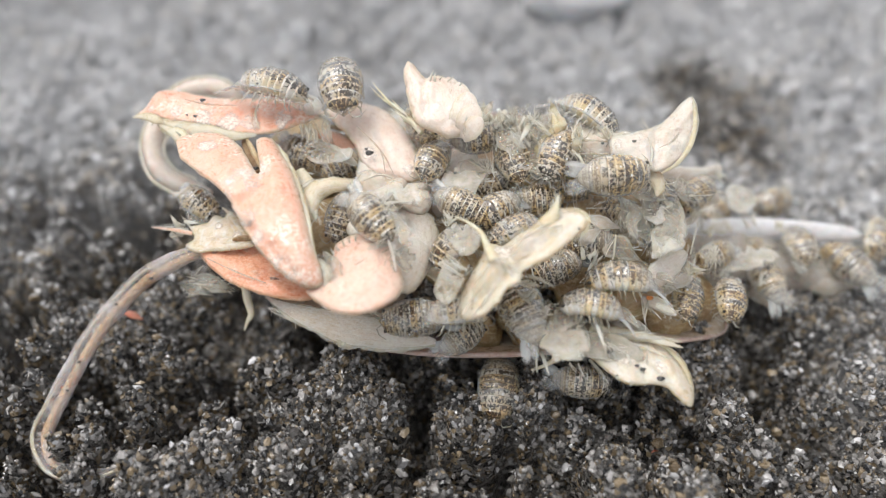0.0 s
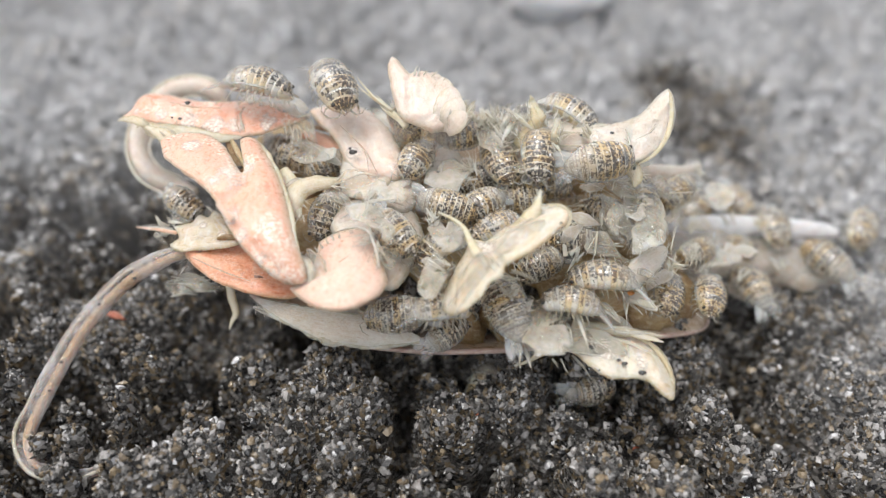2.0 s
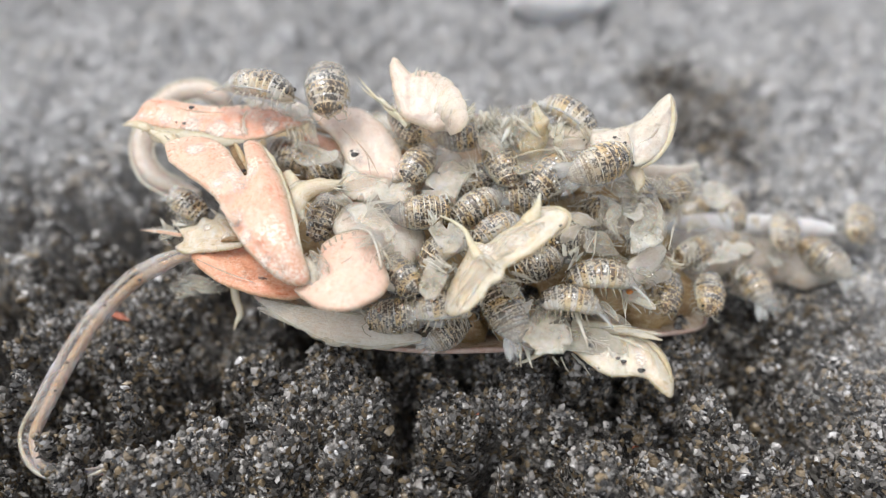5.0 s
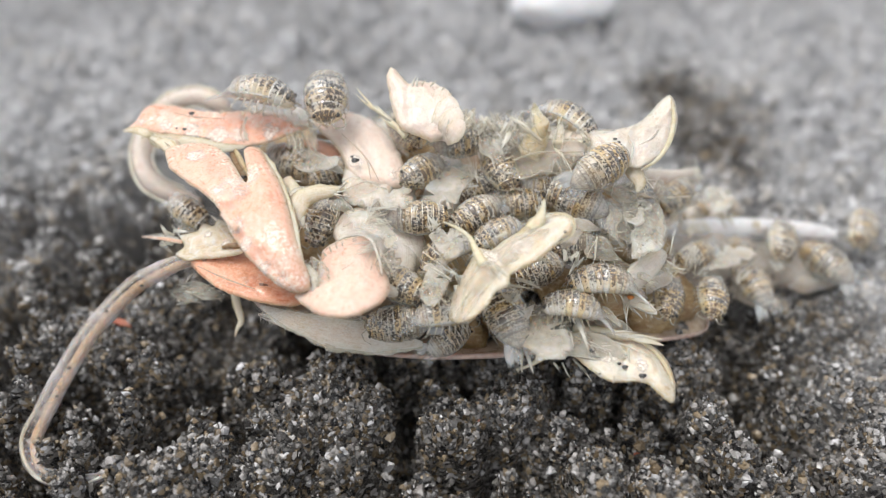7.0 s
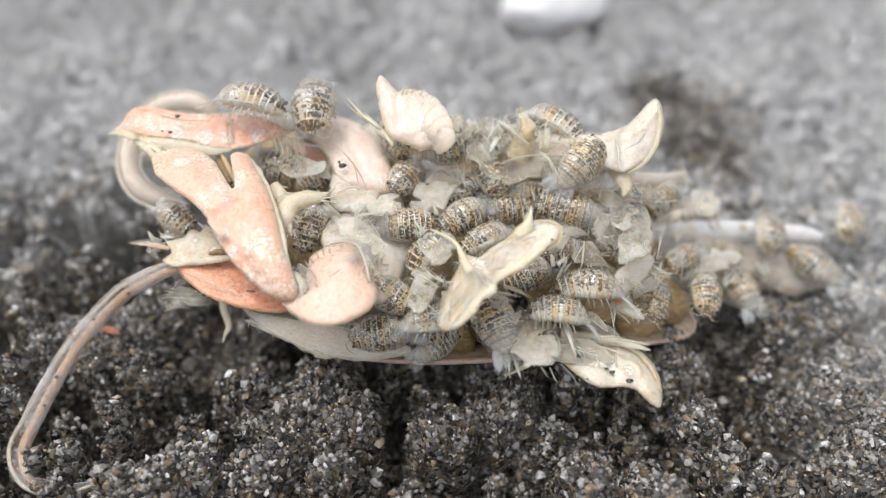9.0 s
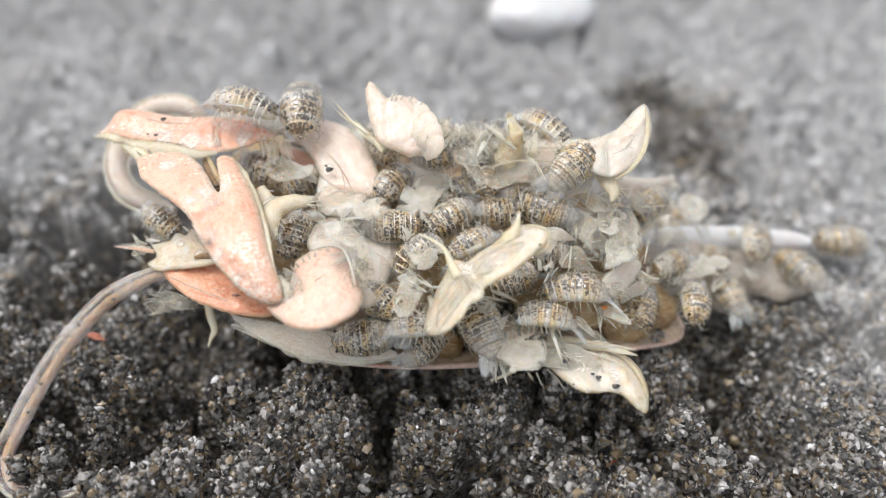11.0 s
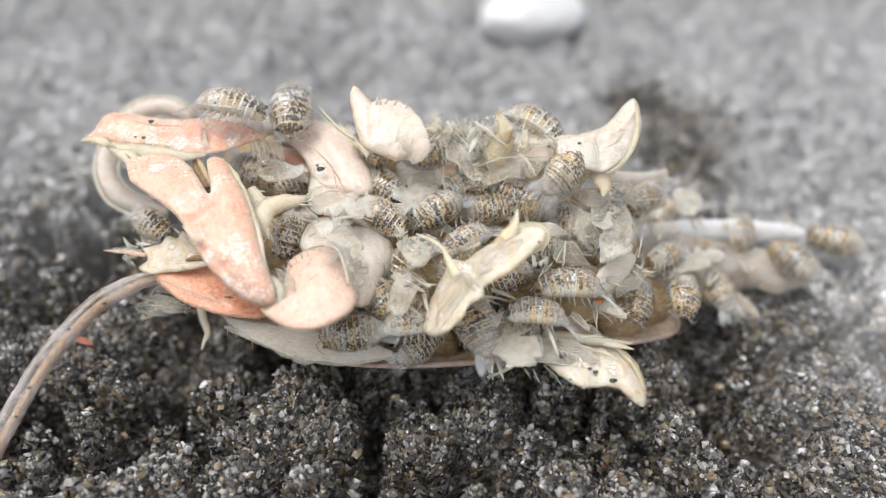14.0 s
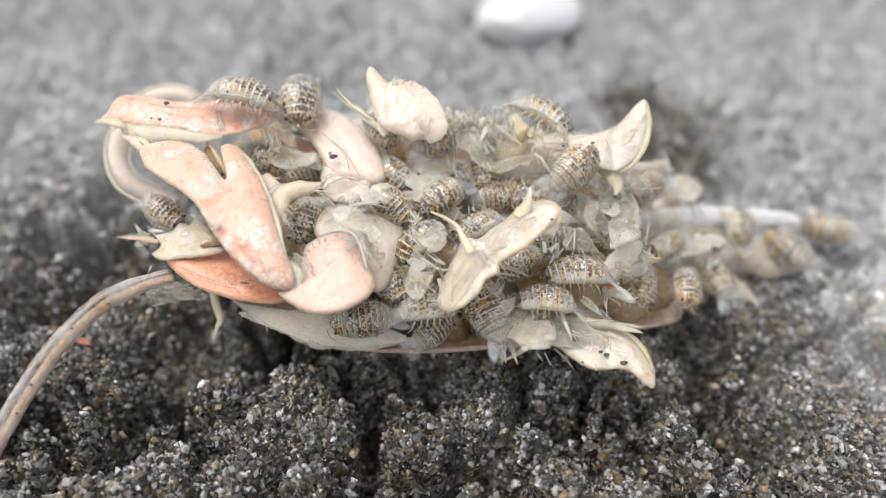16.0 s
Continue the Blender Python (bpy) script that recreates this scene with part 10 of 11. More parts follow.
isopod(1, 1.10, [(0, pose(0.00948, -0.00360, 0.00970, 21.5, -1.0, 177.1)), (0.5, pose(0.00945, -0.00370, 0.00960, 21.5, -1.0, 177.1)), (2, pose(0.00952, -0.00374, 0.00957, 21.5, -1.0, 177.1)), (9, pose(0.00945, -0.00369, 0.00961, 21.5, -1.0, 177.1)), (11.5, pose(0.00944, -0.00363, 0.00968, 21.5, -1.0, 177.1)), (15, pose(0.00937, -0.00365, 0.00964, 21.5, -1.0, 177.1)), (16, pose(0.00926, -0.00372, 0.00956, 21.5, -1.0, 177.1))])
isopod(3, 1.00, [(3.5, pose(-0.00033, -0.00563, 0.00889, -16.8, -2.0, 5.5))])
isopod(3, 0.90, [(3.5, pose(0.00324, -0.00110, 0.01124, 17.4, 7.4, -156.2))])
isopod(0, 0.90, [(3.5, pose(0.00477, 0.00235, 0.01042, 44.7, -1.9, 6.5))])
isopod(3, 1.15, [(3.5, pose(0.01291, 0.00231, 0.00985, 53.9, -16.1, 85.8))])
isopod(0, 0.90, [(3.5, pose(0.01065, 0.00183, 0.00947, -37.1, -9.5, 144.8))])
isopod(3, 1.00, [(3.5, pose(0.00786, -0.00030, 0.00936, -45.0, -0.0, 180.0))])
isopod(0, 0.90, [(3.5, pose(0.00602, -0.00181, 0.00862, -40.1, 8.4, -152.8))])
isopod(0, 0.90, [(3.5, pose(0.00226, 0.00377, 0.01082, -37.4, 9.0, -145.4))])
isopod(3, 0.80, [(3.5, pose(0.00012, -0.00549, 0.00635, 36.7, -11.5, 35.4))])
isopod(3, 0.85, [(3.5, pose(-0.01717, 0.00295, 0.00953, 9.2, 9.3, -35.5))])
isopod(0, 0.85, [(3.5, pose(0.00673, 0.00377, 0.01029, 44.6, 2.1, -7.6))])
isopod(0, 0.90, [(3.5, pose(0.01608, 0.00525, 0.00858, -34.6, 9.8, -139.1))])
isopod(0, 0.95, [(0, pose(0.02398, 0.00970, 0.00394, -41.8, 0.2, -153.8)), (1.5, pose(0.02372, 0.00993, 0.00422, -44.5, 0.4, -170.0)), (2, pose(0.02248, 0.00928, 0.00413, 22.4, 0.0, -65.6)), (3.5, pose(0.02243, 0.00855, 0.00390, 15.0, -0.0, -74.5)), (4, pose(0.02231, 0.00808, 0.00397, 14.4, 0.2, -75.1)), (6.5, pose(0.02164, 0.00825, 0.00414, -34.4, -0.3, -133.1)), (8, pose(0.02116, 0.00826, 0.00393, -36.8, -0.3, -138.1)), (9, pose(0.02057, 0.00820, 0.00407, -42.5, -0.1, -156.5)), (11.5, pose(0.01911, 0.00699, 0.00348, -42.2, -0.3, -154.7)), (14, pose(0.01852, 0.00610, 0.00258, -44.0, -0.8, -164.1)), (16, pose(0.01829, 0.00536, 0.00271, -43.7, 0.4, -163.0))])
isopod(0, 1.05, [(0, pose(0.02460, 0.00532, 0.00378, 0.7, -6.8, -89.4)), (0.5, pose(0.02477, 0.00526, 0.00392, 6.2, -2.9, -84.1)), (1, pose(0.02481, 0.00583, 0.00389, 2.6, -2.2, -87.5)), (1.5, pose(0.02435, 0.00624, 0.00402, 0.7, 0.0, -89.3)), (2, pose(0.02454, 0.00673, 0.00403, -2.1, 0.1, -92.2)), (3, pose(0.02486, 0.00638, 0.00424, -13.9, 0.0, -104.3)), (3.5, pose(0.02520, 0.00663, 0.00410, -16.6, -0.0, -107.4)), (4, pose(0.02542, 0.00644, 0.00417, -16.8, 0.2, -107.6)), (6.5, pose(0.02479, 0.00521, 0.00418, -19.6, -0.4, -110.7)), (8, pose(0.02499, 0.00566, 0.00399, -20.2, -0.6, -111.4)), (9, pose(0.02520, 0.00642, 0.00415, -17.4, -1.1, -107.9)), (11.5, pose(0.02498, 0.00612, 0.00393, -18.1, -1.2, -108.7)), (13, pose(0.02504, 0.00693, 0.00364, -16.6, -0.9, -107.0)), (14, pose(0.02489, 0.00723, 0.00330, -15.6, -1.5, -105.8)), (16, pose(0.02469, 0.00650, 0.00358, -18.7, -1.0, -109.5))])
isopod(0, 1.10, [(0, pose(0.03109, 0.00667, 0.00323, -27.0, -0.2, -120.5)), (1.5, pose(0.03169, 0.00709, 0.00327, -28.5, 0.2, -123.0)), (3.5, pose(0.03204, 0.00813, 0.00310, -22.6, -0.0, -114.5)), (7, pose(0.03221, 0.00779, 0.00301, -26.9, -0.4, -120.3)), (9, pose(0.03255, 0.00857, 0.00316, -25.8, -0.9, -118.5)), (11.5, pose(0.03252, 0.00695, 0.00275, -44.0, 0.6, 164.6)), (13, pose(0.03280, 0.00722, 0.00244, -43.6, 0.3, 162.1)), (14, pose(0.03271, 0.00700, 0.00205, -41.9, 0.2, 153.7)), (16, pose(0.03262, 0.00670, 0.00249, -42.9, 1.4, 156.9))])
isopod(1, 1.10, [(3.5, pose(0.02809, 0.00424, 0.00290, -30.1, -0.0, 125.5))])
isopod(1, 1.00, [(0, pose(0.02129, 0.00192, 0.00374, -14.2, -0.0, 104.6)), (1, pose(0.02131, 0.00185, 0.00366, -14.2, -0.0, 104.6)), (1.5, pose(0.02162, 0.00160, 0.00341, -14.2, -0.0, 104.6)), (2, pose(0.02170, 0.00145, 0.00326, -14.2, -0.0, 104.6)), (2.5, pose(0.02176, 0.00141, 0.00322, -14.2, -0.0, 104.6)), (3, pose(0.02189, 0.00128, 0.00310, -14.2, -0.0, 104.6)), (6.5, pose(0.02184, 0.00155, 0.00336, -14.2, -0.0, 104.6)), (7, pose(0.02179, 0.00164, 0.00346, -14.2, -0.0, 104.6)), (11.5, pose(0.02173, 0.00158, 0.00339, -14.2, -0.0, 104.6)), (12, pose(0.02167, 0.00150, 0.00332, -14.2, -0.0, 104.6)), (13.5, pose(0.02151, 0.00149, 0.00331, -14.2, -0.0, 104.6)), (14, pose(0.02131, 0.00144, 0.00323, -14.2, -0.0, 104.6)), (14.5, pose(0.02131, 0.00137, 0.00316, -14.2, -0.0, 104.6)), (15, pose(0.02131, 0.00131, 0.00309, -14.2, -0.0, 104.6)), (15.5, pose(0.02123, 0.00131, 0.00309, -14.2, -0.0, 104.6)), (16, pose(0.02123, 0.00134, 0.00310, -14.2, -0.0, 104.6))])
isopod(0, 0.95, [(0, pose(0.01754, -0.00134, 0.00540, -14.6, -2.7, -104.3)), (1, pose(0.01746, -0.00132, 0.00542, -14.6, -2.7, -104.3)), (2.5, pose(0.01750, -0.00137, 0.00537, -14.6, -2.7, -104.3)), (3.5, pose(0.01737, -0.00144, 0.00530, -14.6, -2.7, -104.3)), (7, pose(0.01769, -0.00132, 0.00542, -14.6, -2.7, -104.3)), (7.5, pose(0.01774, -0.00111, 0.00563, -14.6, -2.7, -104.3)), (8, pose(0.01774, -0.00103, 0.00571, -14.6, -2.7, -104.3)), (9, pose(0.01814, -0.00100, 0.00575, -14.6, -2.7, -104.3)), (11.5, pose(0.01825, -0.00120, 0.00557, -14.6, -2.7, -104.3)), (13.5, pose(0.01808, -0.00114, 0.00562, -14.6, -2.7, -104.3)), (14, pose(0.01785, -0.00114, 0.00562, -14.6, -2.7, -104.3)), (15, pose(0.01785, -0.00141, 0.00538, -14.6, -2.7, -104.3)), (16, pose(0.01778, -0.00145, 0.00533, -14.6, -2.7, -104.3))])
isopod(0, 0.95, [(3.5, pose(0.01465, -0.00156, 0.00570, -15.6, -2.6, -105.5))])
isopod(0, 0.85, [(3.5, pose(0.01732, 0.00202, 0.00590, -41.1, -0.0, -150.8))])
isopod(0, 0.85, [(3.5, pose(0.01943, 0.00859, 0.00390, -35.3, -0.0, -135.0))])
isopod(0, 0.85, [(3.5, pose(0.02126, 0.00520, 0.00330, 42.0, -0.0, -25.7))])
isopod(3, 1.15, [(0, pose(0.00240, -0.00650, 0.00260, -5.9, 8.3, -96.8)), (1, pose(0.00293, -0.00642, 0.00180, -12.2, 10.1, -104.4)), (1.5, pose(0.00264, -0.00610, 0.00120, -12.4, 14.7, -105.5)), (2.5, pose(0.00301, -0.00517, -0.00060, -23.8, 38.6, -124.9)), (3.5, pose(0.00339, -0.00336, -0.00320, -28.5, 29.2, -132.0)), (16, pose(0.00322, -0.00298, -0.00320, -29.0, 29.1, -132.9))], ride=False)
isopod(3, 0.90, [(0, pose(0.00732, -0.00722, 0.00400, 44.8, -0.0, -6.7)), (1, pose(0.00854, -0.00679, 0.00300, 45.0, 0.0, -2.3)), (1.5, pose(0.00928, -0.00638, 0.00220, 44.2, 0.0, 13.6)), (2.5, pose(0.00988, -0.00570, 0.00020, 46.7, 15.6, 26.3)), (3.5, pose(0.01087, -0.00348, -0.00320, 49.2, 21.0, 26.6)), (16, pose(0.01071, -0.00372, -0.00320, 49.3, 21.3, 25.9))], ride=False)

# ---- small things on the sand ----
stone = tagged(new("pebble", pebble_mesh("pebble", 6.4, 4.2, 3.0, 0.12, 4)), "smooth white pebble lying on the sand", "pebble")
stone.data.materials.append(PEBBLE)
stone.matrix_basis = pose(13.33 * S, 47.99 * S, 1.6 * S, 0, 0, 12)


def chip(label, at, size, material, turn):
    """A thin curved flake of shell on the sand."""
    rows = [(-size, 0, 0, size * 0.08), (-size * 0.4, 0.05, 0.12 * size, size * 0.28), (size * 0.3, 0, 0.14 * size, size * 0.3), (size, -0.04, 0, size * 0.1)]
    v, f, uv = sweep(rows, 0.35, 0.15, around=10, steps=4, facing=Vector((0, 0, 1)))
    ob = tagged(new("shell_chip", finish(bpy.data.meshes.new("shell_chip"), v, f, uv)), label, "shell chip")
    ob.data.materials.append(material)
    z = float(sand_height(np.array([at[0]]), np.array([at[1]]))[0]) + 0.18
    ob.matrix_basis = pose(at[0] * S, at[1] * S, z * S, turn[0], turn[1], turn[2])


chip("orange flake of crab shell on the sand", (-22.57, -0.86), 0.75, RED, (10, 5, -15))
chip("clear flake of moulted skin on the sand", (-5.62, -2.99), 1.10, SKIN_CLEAR, (20, 0, -40))
chip("clear flake of moulted skin on the sand", (-9.72, 0.12), 0.70, SKIN_CLEAR, (20, 10, -30))
chip("small orange grain of shell on the sand", (12.13, -9.66), 0.32, RED, (0, 0, 20))
chip("small orange grain of shell on the sand", (2.02, -8.57), 0.25, RED, (0, 0, 70))

# ---- movement ----
CRAB_ROWS = [
    (0, pose(-0.00011, -0.00013, 0.00007, 0.49, 0.47, 0.01)),
    (0.5, pose(-0.00007, -0.00009, 0.00002, -0.05, 0.54, 0.30)),
    (1, pose(-0.00004, -0.00016, 0.00013, -0.15, 0.47, 0.25)),
    (1.5, pose(-0.00001, -0.00003, 0.00003, -0.02, 0.35, 0.07)),
    (2, pose(-0.00002, -0.00008, 0.00005, -0.11, 0.15, 0.05)),
    (2.5, pose(-0.00001, 0.00001, -0.00004, -0.02, 0.23, 0.18)),
    (3, pose(0.00000, 0.00004, -0.00010, 0.02, 0.11, 0.22)),
    (3.5, pose(0.00000, 0.00000, 0.00000, 0.00, -0.00, 0.00)),
    (4, pose(0.00001, 0.00003, -0.00003, -0.17, 0.03, 0.08)),
    (6.5, pose(0.00002, 0.00017, -0.00008, 0.49, 0.09, 0.51)),
    (7, pose(-0.00000, 0.00014, 0.00002, 0.44, -0.03, 0.54)),
    (7.5, pose(-0.00002, 0.00019, 0.00006, 0.84, 0.06, 0.44)),
    (8, pose(-0.00003, 0.00014, 0.00015, 0.80, 0.27, 0.59)),
    (8.5, pose(-0.00006, 0.00006, 0.00016, 0.52, 0.21, 0.48)),
    (9, pose(-0.00008, 0.00030, 0.00001, 1.32, 0.46, 0.67)),
    (11.5, pose(-0.00010, 0.00023, 0.00016, 1.33, 0.30, 0.09)),
    (12, pose(-0.00012, 0.00023, 0.00025, 1.06, 0.08, 0.11)),
    (12.5, pose(-0.00007, 0.00014, 0.00033, 0.94, -0.06, -0.17)),
    (13, pose(-0.00007, 0.00019, 0.00037, 0.93, 0.05, -0.24)),
    (13.5, pose(0.00006, 0.00032, 0.00035, 1.39, -0.02, 0.24)),
    (14, pose(0.00024, 0.00043, 0.00043, 1.42, -0.43, 0.97)),
    (14.5, pose(0.00026, 0.00046, 0.00046, 1.60, -0.32, 1.10)),
    (15, pose(0.00069, 0.00099, 0.00052, 2.10, 0.06, 2.15)),
    (15.5, pose(0.00094, 0.00124, 0.00063, 1.57, 0.35, 1.98)),
    (16, pose(0.00101, 0.00132, 0.00075, 1.40, 0.89, 2.34)),
]
ANTENNA_ROWS = [
    (0, pose(0.00004, 0.00027, -0.00003, -0.62, -0.66, 0.40)),
    (0.5, pose(0.00001, 0.00021, 0.00003, -0.02, -0.72, 0.05)),
    (1, pose(-0.00002, 0.00028, -0.00007, 0.11, -0.64, 0.08)),
    (1.5, pose(-0.00001, 0.00007, 0.00000, 0.04, -0.42, 0.05)),
    (2, pose(-0.00001, 0.00013, -0.00003, 0.10, -0.22, 0.09)),
    (2.5, pose(-0.00000, 0.00002, 0.00006, 0.03, -0.27, -0.11)),
    (3, pose(-0.00001, -0.00002, 0.00011, -0.01, -0.14, -0.17)),
    (3.5, pose(-0.00000, -0.00000, -0.00000, 0.00, -0.00, 0.00)),
    (4, pose(0.00001, -0.00007, -0.00000, 0.12, 0.05, -0.20)),
    (6.5, pose(-0.00001, -0.00019, 0.00004, -0.57, -0.04, -0.57)),
    (7, pose(0.00003, -0.00019, -0.00007, -0.54, 0.13, -0.69)),
    (7.5, pose(0.00004, -0.00023, -0.00013, -1.02, 0.04, -0.55)),
    (8, pose(0.00002, -0.00012, -0.00020, -1.05, -0.26, -0.50)),
    (8.5, pose(0.00004, -0.00002, -0.00019, -0.73, -0.24, -0.35)),
    (9, pose(0.00006, -0.00029, -0.00004, -1.52, -0.45, -0.60)),
    (11.5, pose(0.00009, -0.00023, -0.00019, -1.46, -0.28, -0.06)),
    (12, pose(0.00011, -0.00022, -0.00029, -1.24, -0.08, -0.03)),
    (12.5, pose(0.00008, -0.00018, -0.00040, -1.14, 0.16, 0.08)),
    (13, pose(0.00009, -0.00023, -0.00041, -1.01, 0.02, 0.14)),
    (13.5, pose(-0.00000, -0.00044, -0.00044, -1.50, 0.20, -0.55)),
    (14, pose(-0.00011, -0.00073, -0.00060, -1.57, 0.87, -1.79)),
    (14.5, pose(-0.00011, -0.00079, -0.00062, -1.62, 0.76, -2.01)),
    (15, pose(-0.00040, -0.00169, -0.00079, -1.91, 0.82, -4.12)),
    (15.5, pose(-0.00054, -0.00218, -0.00094, -1.01, 0.87, -4.65)),
    (16, pose(-0.00058, -0.00236, -0.00109, -0.65, 0.46, -5.27)),
]
SHIFTS = {
    "front_leg": [(0, -0.07, 0.11, 0.11), (0.5, -0.03, 0.10, 0.10), (1, -0.02, 0.06, 0.06), (1.5, -0.02, 0.04, 0.04), (2, -0.01, 0.01, 0.01), (2.5, -0.00, -0.01, -0.01), (3, -0.00, -0.01, -0.01), (3.5, -0.00, -0.02, -0.02), (4, -0.00, -0.02, -0.02), (6.5, -0.01, -0.02, -0.02), (7, 0.00, 0.01, 0.01), (7.5, 0.03, 0.07, 0.07), (8, 0.03, 0.09, 0.09), (8.5, 0.03, 0.09, 0.09), (9, -0.02, 0.12, 0.12), (11.5, -0.05, 0.13, 0.13), (12, -0.06, 0.13, 0.13), (12.5, -0.17, 0.11, 0.11), (13, -0.17, 0.10, 0.10), (13.5, -0.17, 0.10, 0.10), (14, -0.12, 0.12, 0.12), (14.5, -0.12, 0.14, 0.14), (15, 0.05, 0.27, 0.27), (15.5, 0.07, 0.36, 0.37), (16, 0.11, 0.36, 0.37)],
    "claw": [(0, -0.04, -0.34, -0.34), (0.5, 0.02, -0.29, -0.29), (1, 0.13, -0.22, -0.22), (1.5, 0.13, -0.13, -0.13), (2, 0.05, -0.13, -0.13), (2.5, 0.05, -0.13, -0.13), (3, 0.00, -0.01, -0.01), (3.5, 0.10, -0.00, -0.00), (4, 0.10, 0.01, 0.01), (6.5, 0.10, 0.01, 0.01), (7, -0.07, -0.19, -0.19), (7.5, -0.07, -0.25, -0.25), (8, -0.00, -0.25, -0.25), (8.5, 0.03, -0.29, -0.29), (9, 0.06, -0.35, -0.34), (11.5, 0.20, -0.46, -0.45), (12, 0.20, -0.46, -0.45), (12.5, -0.00, -0.51, -0.52), (13, -0.16, -0.55, -0.56), (13.5, -0.16, -0.70, -0.72), (14, -0.18, -0.72, -0.72), (14.5, -0.11, -0.72, -0.72), (15, -0.06, -0.72, -0.71), (15.5, 0.09, -0.52, -0.51), (16, 0.10, -0.35, -0.34)],
    "swimming_leg": [(0, -0.09, -0.12, -0.12), (0.5, -0.12, 0.08, 0.08), (1, -0.20, 0.15, 0.15), (1.5, -0.25, 0.16, 0.16), (2, -0.25, 0.16, 0.16), (2.5, -0.12, 0.02, 0.02), (3, 0.00, 0.00, 0.00), (3.5, 0.04, -0.05, -0.05), (4, 0.02, 0.00, 0.00), (6.5, 0.03, 0.02, 0.02), (7, 0.02, 0.15, 0.15), (7.5, 0.03, 0.15, 0.15), (8, -0.02, 0.20, 0.21), (8.5, -0.02, 0.20, 0.21), (9, -0.02, 0.20, 0.21), (11.5, 0.03, 0.16, 0.16), (12, 0.07, 0.13, 0.13), (12.5, 0.08, 0.05, 0.06), (13, 0.08, 0.03, 0.03), (13.5, 0.07, 0.03, 0.03), (14, -0.11, 0.14, 0.14), (14.5, -0.18, 0.16, 0.14), (15, -0.18, 0.16, 0.14), (15.5, -0.09, -0.02, -0.03), (16, 0.17, -0.34, -0.33)],
    "middle_leg": [(0, 0.08, 0.01, 0.01), (0.5, 0.09, 0.06, 0.07), (1, 0.15, 0.06, 0.07), (1.5, 0.15, 0.05, 0.06), (2, 0.12, 0.05, 0.06), (2.5, 0.04, 0.05, 0.05), (3, 0.04, 0.01, 0.01), (3.5, 0.01, 0.01, 0.01), (4, 0.01, 0.00, 0.00), (6.5, 0.37, -0.04, -0.04), (7, 0.37, -0.05, -0.05), (7.5, 0.35, -0.05, -0.05), (8, 0.35, -0.05, -0.05), (8.5, 0.36, -0.05, -0.04), (9, 0.36, -0.09, -0.09), (11.5, 0.54, -0.11, -0.10), (12, 0.69, -0.16, -0.15), (12.5, 0.71, -0.16, -0.15), (13, 0.72, -0.15, -0.14), (13.5, 0.75, -0.15, -0.14), (14, 0.72, -0.22, -0.19), (14.5, 0.75, -0.22, -0.19), (15, 0.76, -0.17, -0.11), (15.5, 0.76, -0.03, 0.03), (16, 0.62, 0.08, 0.14)],
    "tail": [(0, 0.08, -0.02, -0.02), (0.5, 0.01, 0.00, 0.00), (1, -0.01, 0.01, 0.01), (1.5, -0.01, 0.01, 0.01), (2, -0.01, 0.02, 0.02), (2.5, -0.02, 0.02, 0.02), (3, -0.02, 0.02, 0.02), (3.5, -0.02, 0.04, 0.04), (4, -0.02, 0.06, 0.06), (6.5, -0.02, 0.06, 0.06), (7, -0.02, 0.03, 0.03), (7.5, -0.02, 0.03, 0.03), (8, -0.02, 0.03, 0.03), (8.5, -0.02, 0.03, 0.03), (9, 0.00, 0.01, 0.01), (11.5, -0.00, 0.00, 0.00), (12, 0.00, 0.00, 0.00), (12.5, 0.00, -0.01, -0.01), (13, 0.01, -0.01, -0.01), (13.5, 0.06, -0.01, -0.01), (14, 0.06, -0.02, -0.02), (14.5, 0.06, -0.02, -0.02), (15, 0.04, -0.01, -0.00), (15.5, 0.03, 0.01, 0.01), (16, 0.03, 0.14, 0.14)],
    "curled": [(0, -0.03, -0.12, -0.12), (0.5, 0.02, -0.11, -0.11), (1, 0.03, -0.11, -0.11), (1.5, 0.04, -0.10, -0.10), (2, 0.05, 0.00, 0.00), (2.5, 0.05, 0.00, 0.00), (3, 0.05, -0.00, -0.00), (3.5, 0.02, -0.00, -0.00), (4, 0.02, -0.00, -0.00), (6.5, 0.02, -0.00, -0.00), (7, -0.06, -0.03, -0.03), (7.5, -0.09, -0.06, -0.06), (8, -0.09, -0.07, -0.08), (8.5, -0.02, -0.08, -0.08), (9, 0.01, -0.08, -0.08), (11.5, 0.11, -0.10, -0.09), (12, 0.11, -0.10, -0.09), (12.5, 0.12, -0.13, -0.13), (13, 0.13, -0.18, -0.18), (13.5, 0.13, -0.18, -0.18), (14, 0.16, -0.06, -0.06), (14.5, 0.25, -0.05, -0.02), (15, 0.26, -0.01, -0.00), (15.5, 0.32, -0.05, -0.02), (16, 0.37, -0.08, -0.04)],
}


def between(rows, t):
    """The pose at t from rows of seconds and pose."""
    if t <= rows[0][0]:
        return rows[0][1]
    for (a, m), (b, n) in zip(rows, rows[1:]):
        if t <= b:
            return m.lerp(n, (t - a) / (b - a))
    return rows[-1][1]


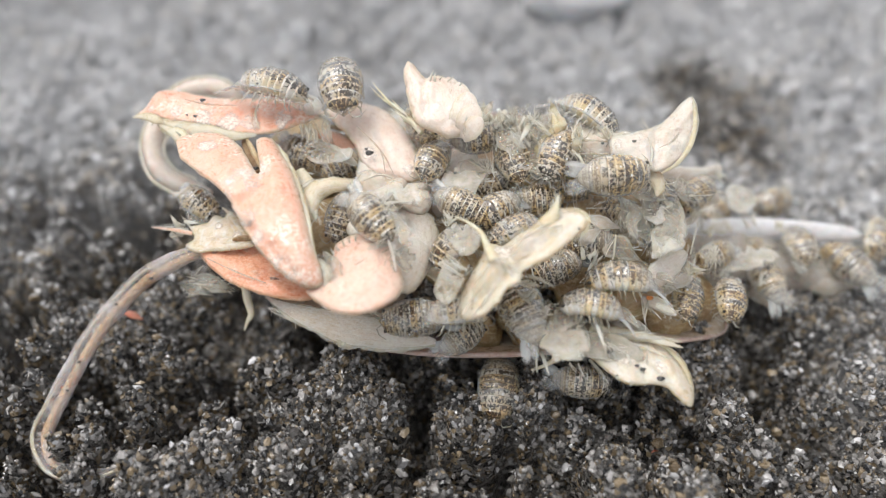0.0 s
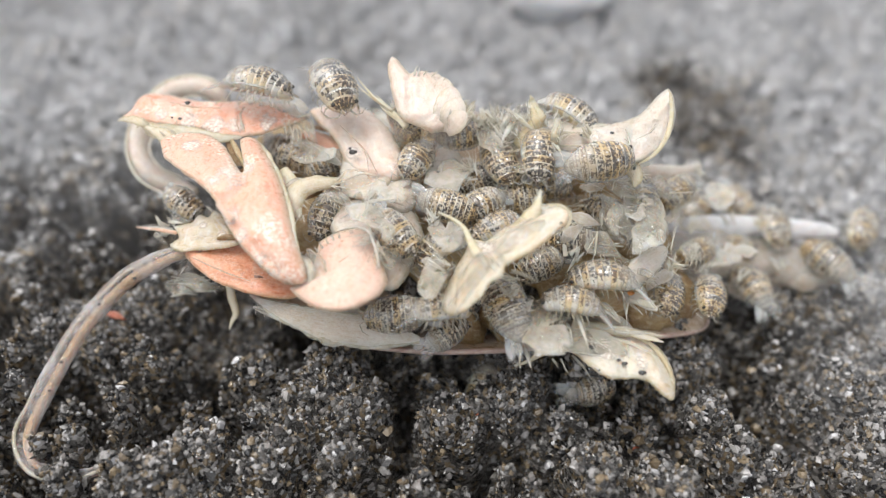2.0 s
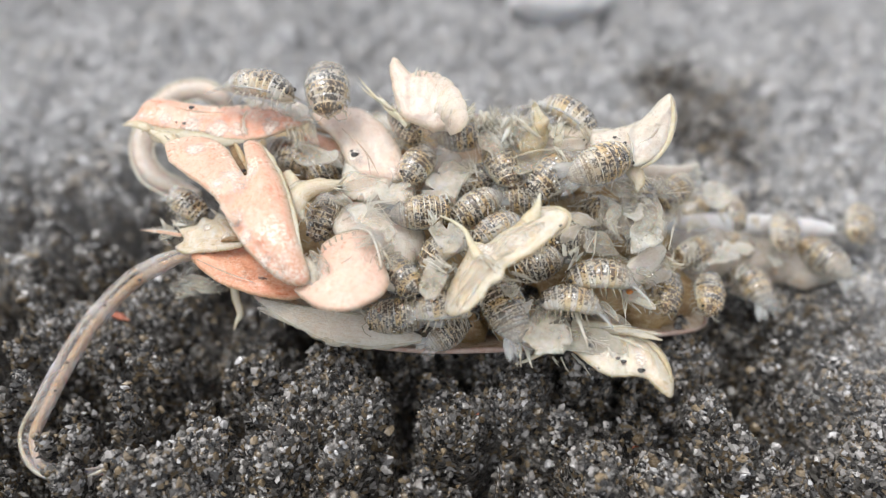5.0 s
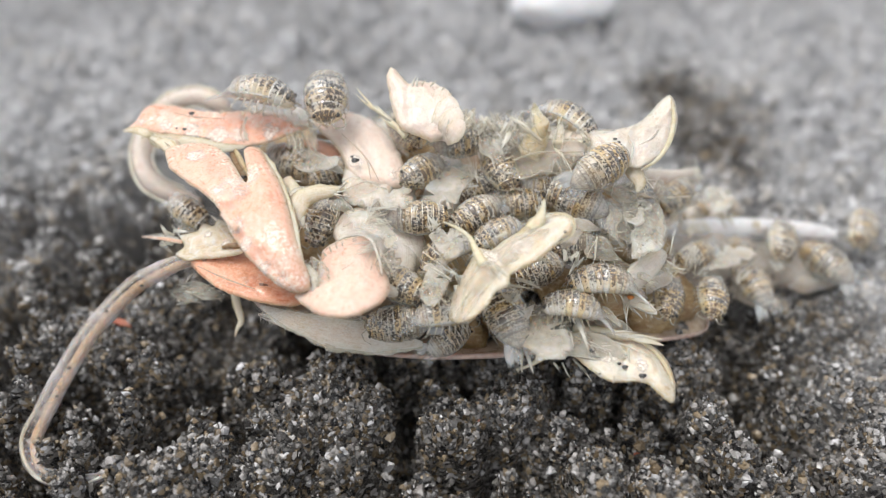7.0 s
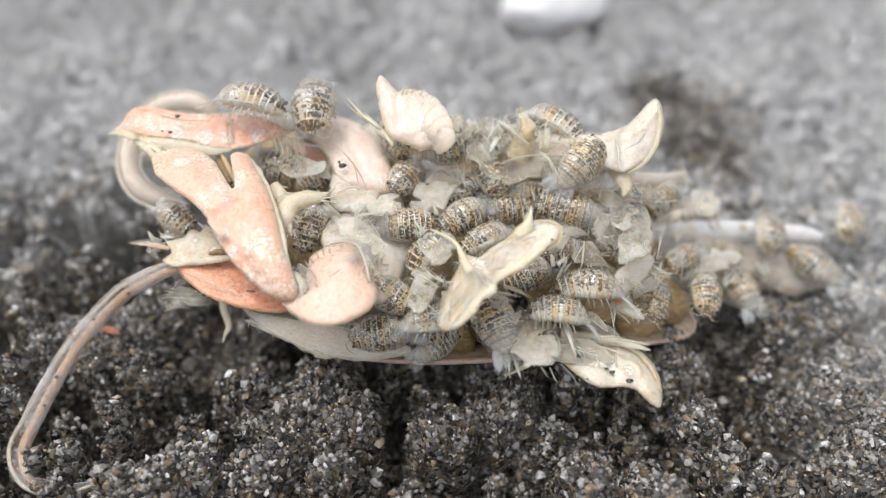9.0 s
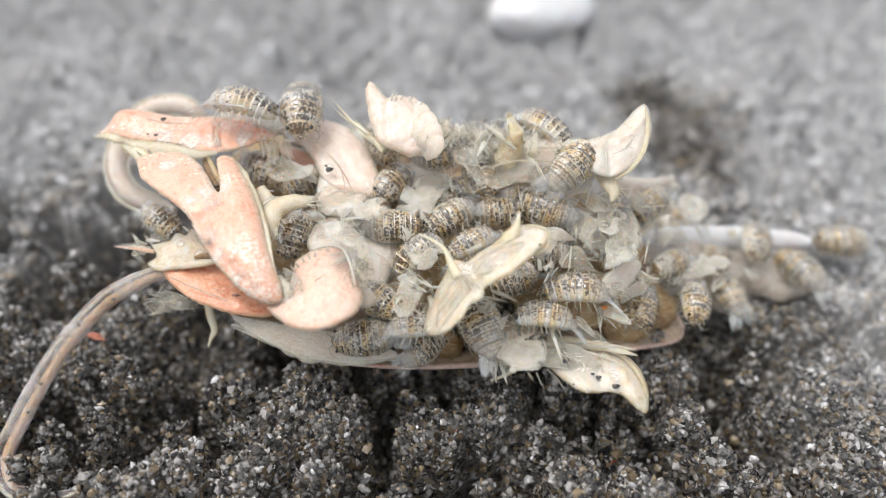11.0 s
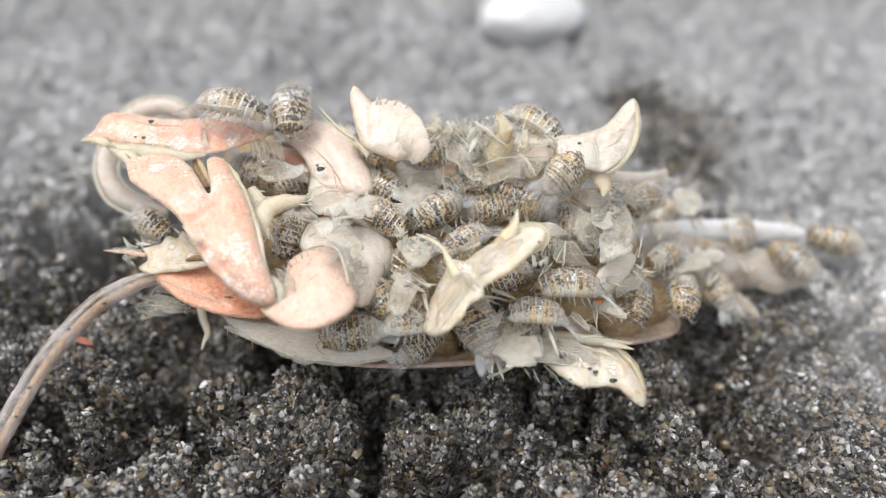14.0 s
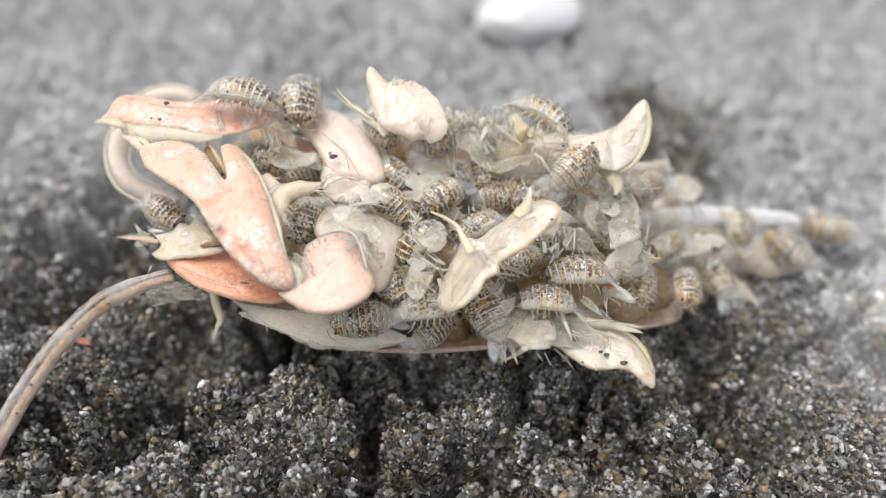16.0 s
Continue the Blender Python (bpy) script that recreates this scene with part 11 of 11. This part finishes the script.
def motions():
    """The crab is nudged and rolled by the feeding isopods, which ride on it and crawl about."""
    walk(crab, CRAB_ROWS)
    walk(antenna, ANTENNA_ROWS)
    for ob, key in ((front_leg, "front_leg"), (claw, "claw"), (swimming_leg, "swimming_leg"), (middle_leg, "middle_leg"), (tail, "tail"), (curled_antenna, "curled")):
        walk(ob, [(t, pose(x * S, y * S, z * S)) for t, x, y, z in SHIFTS[key]])
    for ob, rows, ride in RIDERS:
        if ride:
            walk(ob, [(t, m @ between(rows, t)) for t, m in CRAB_ROWS])
        else:
            walk(ob, rows)


motions()
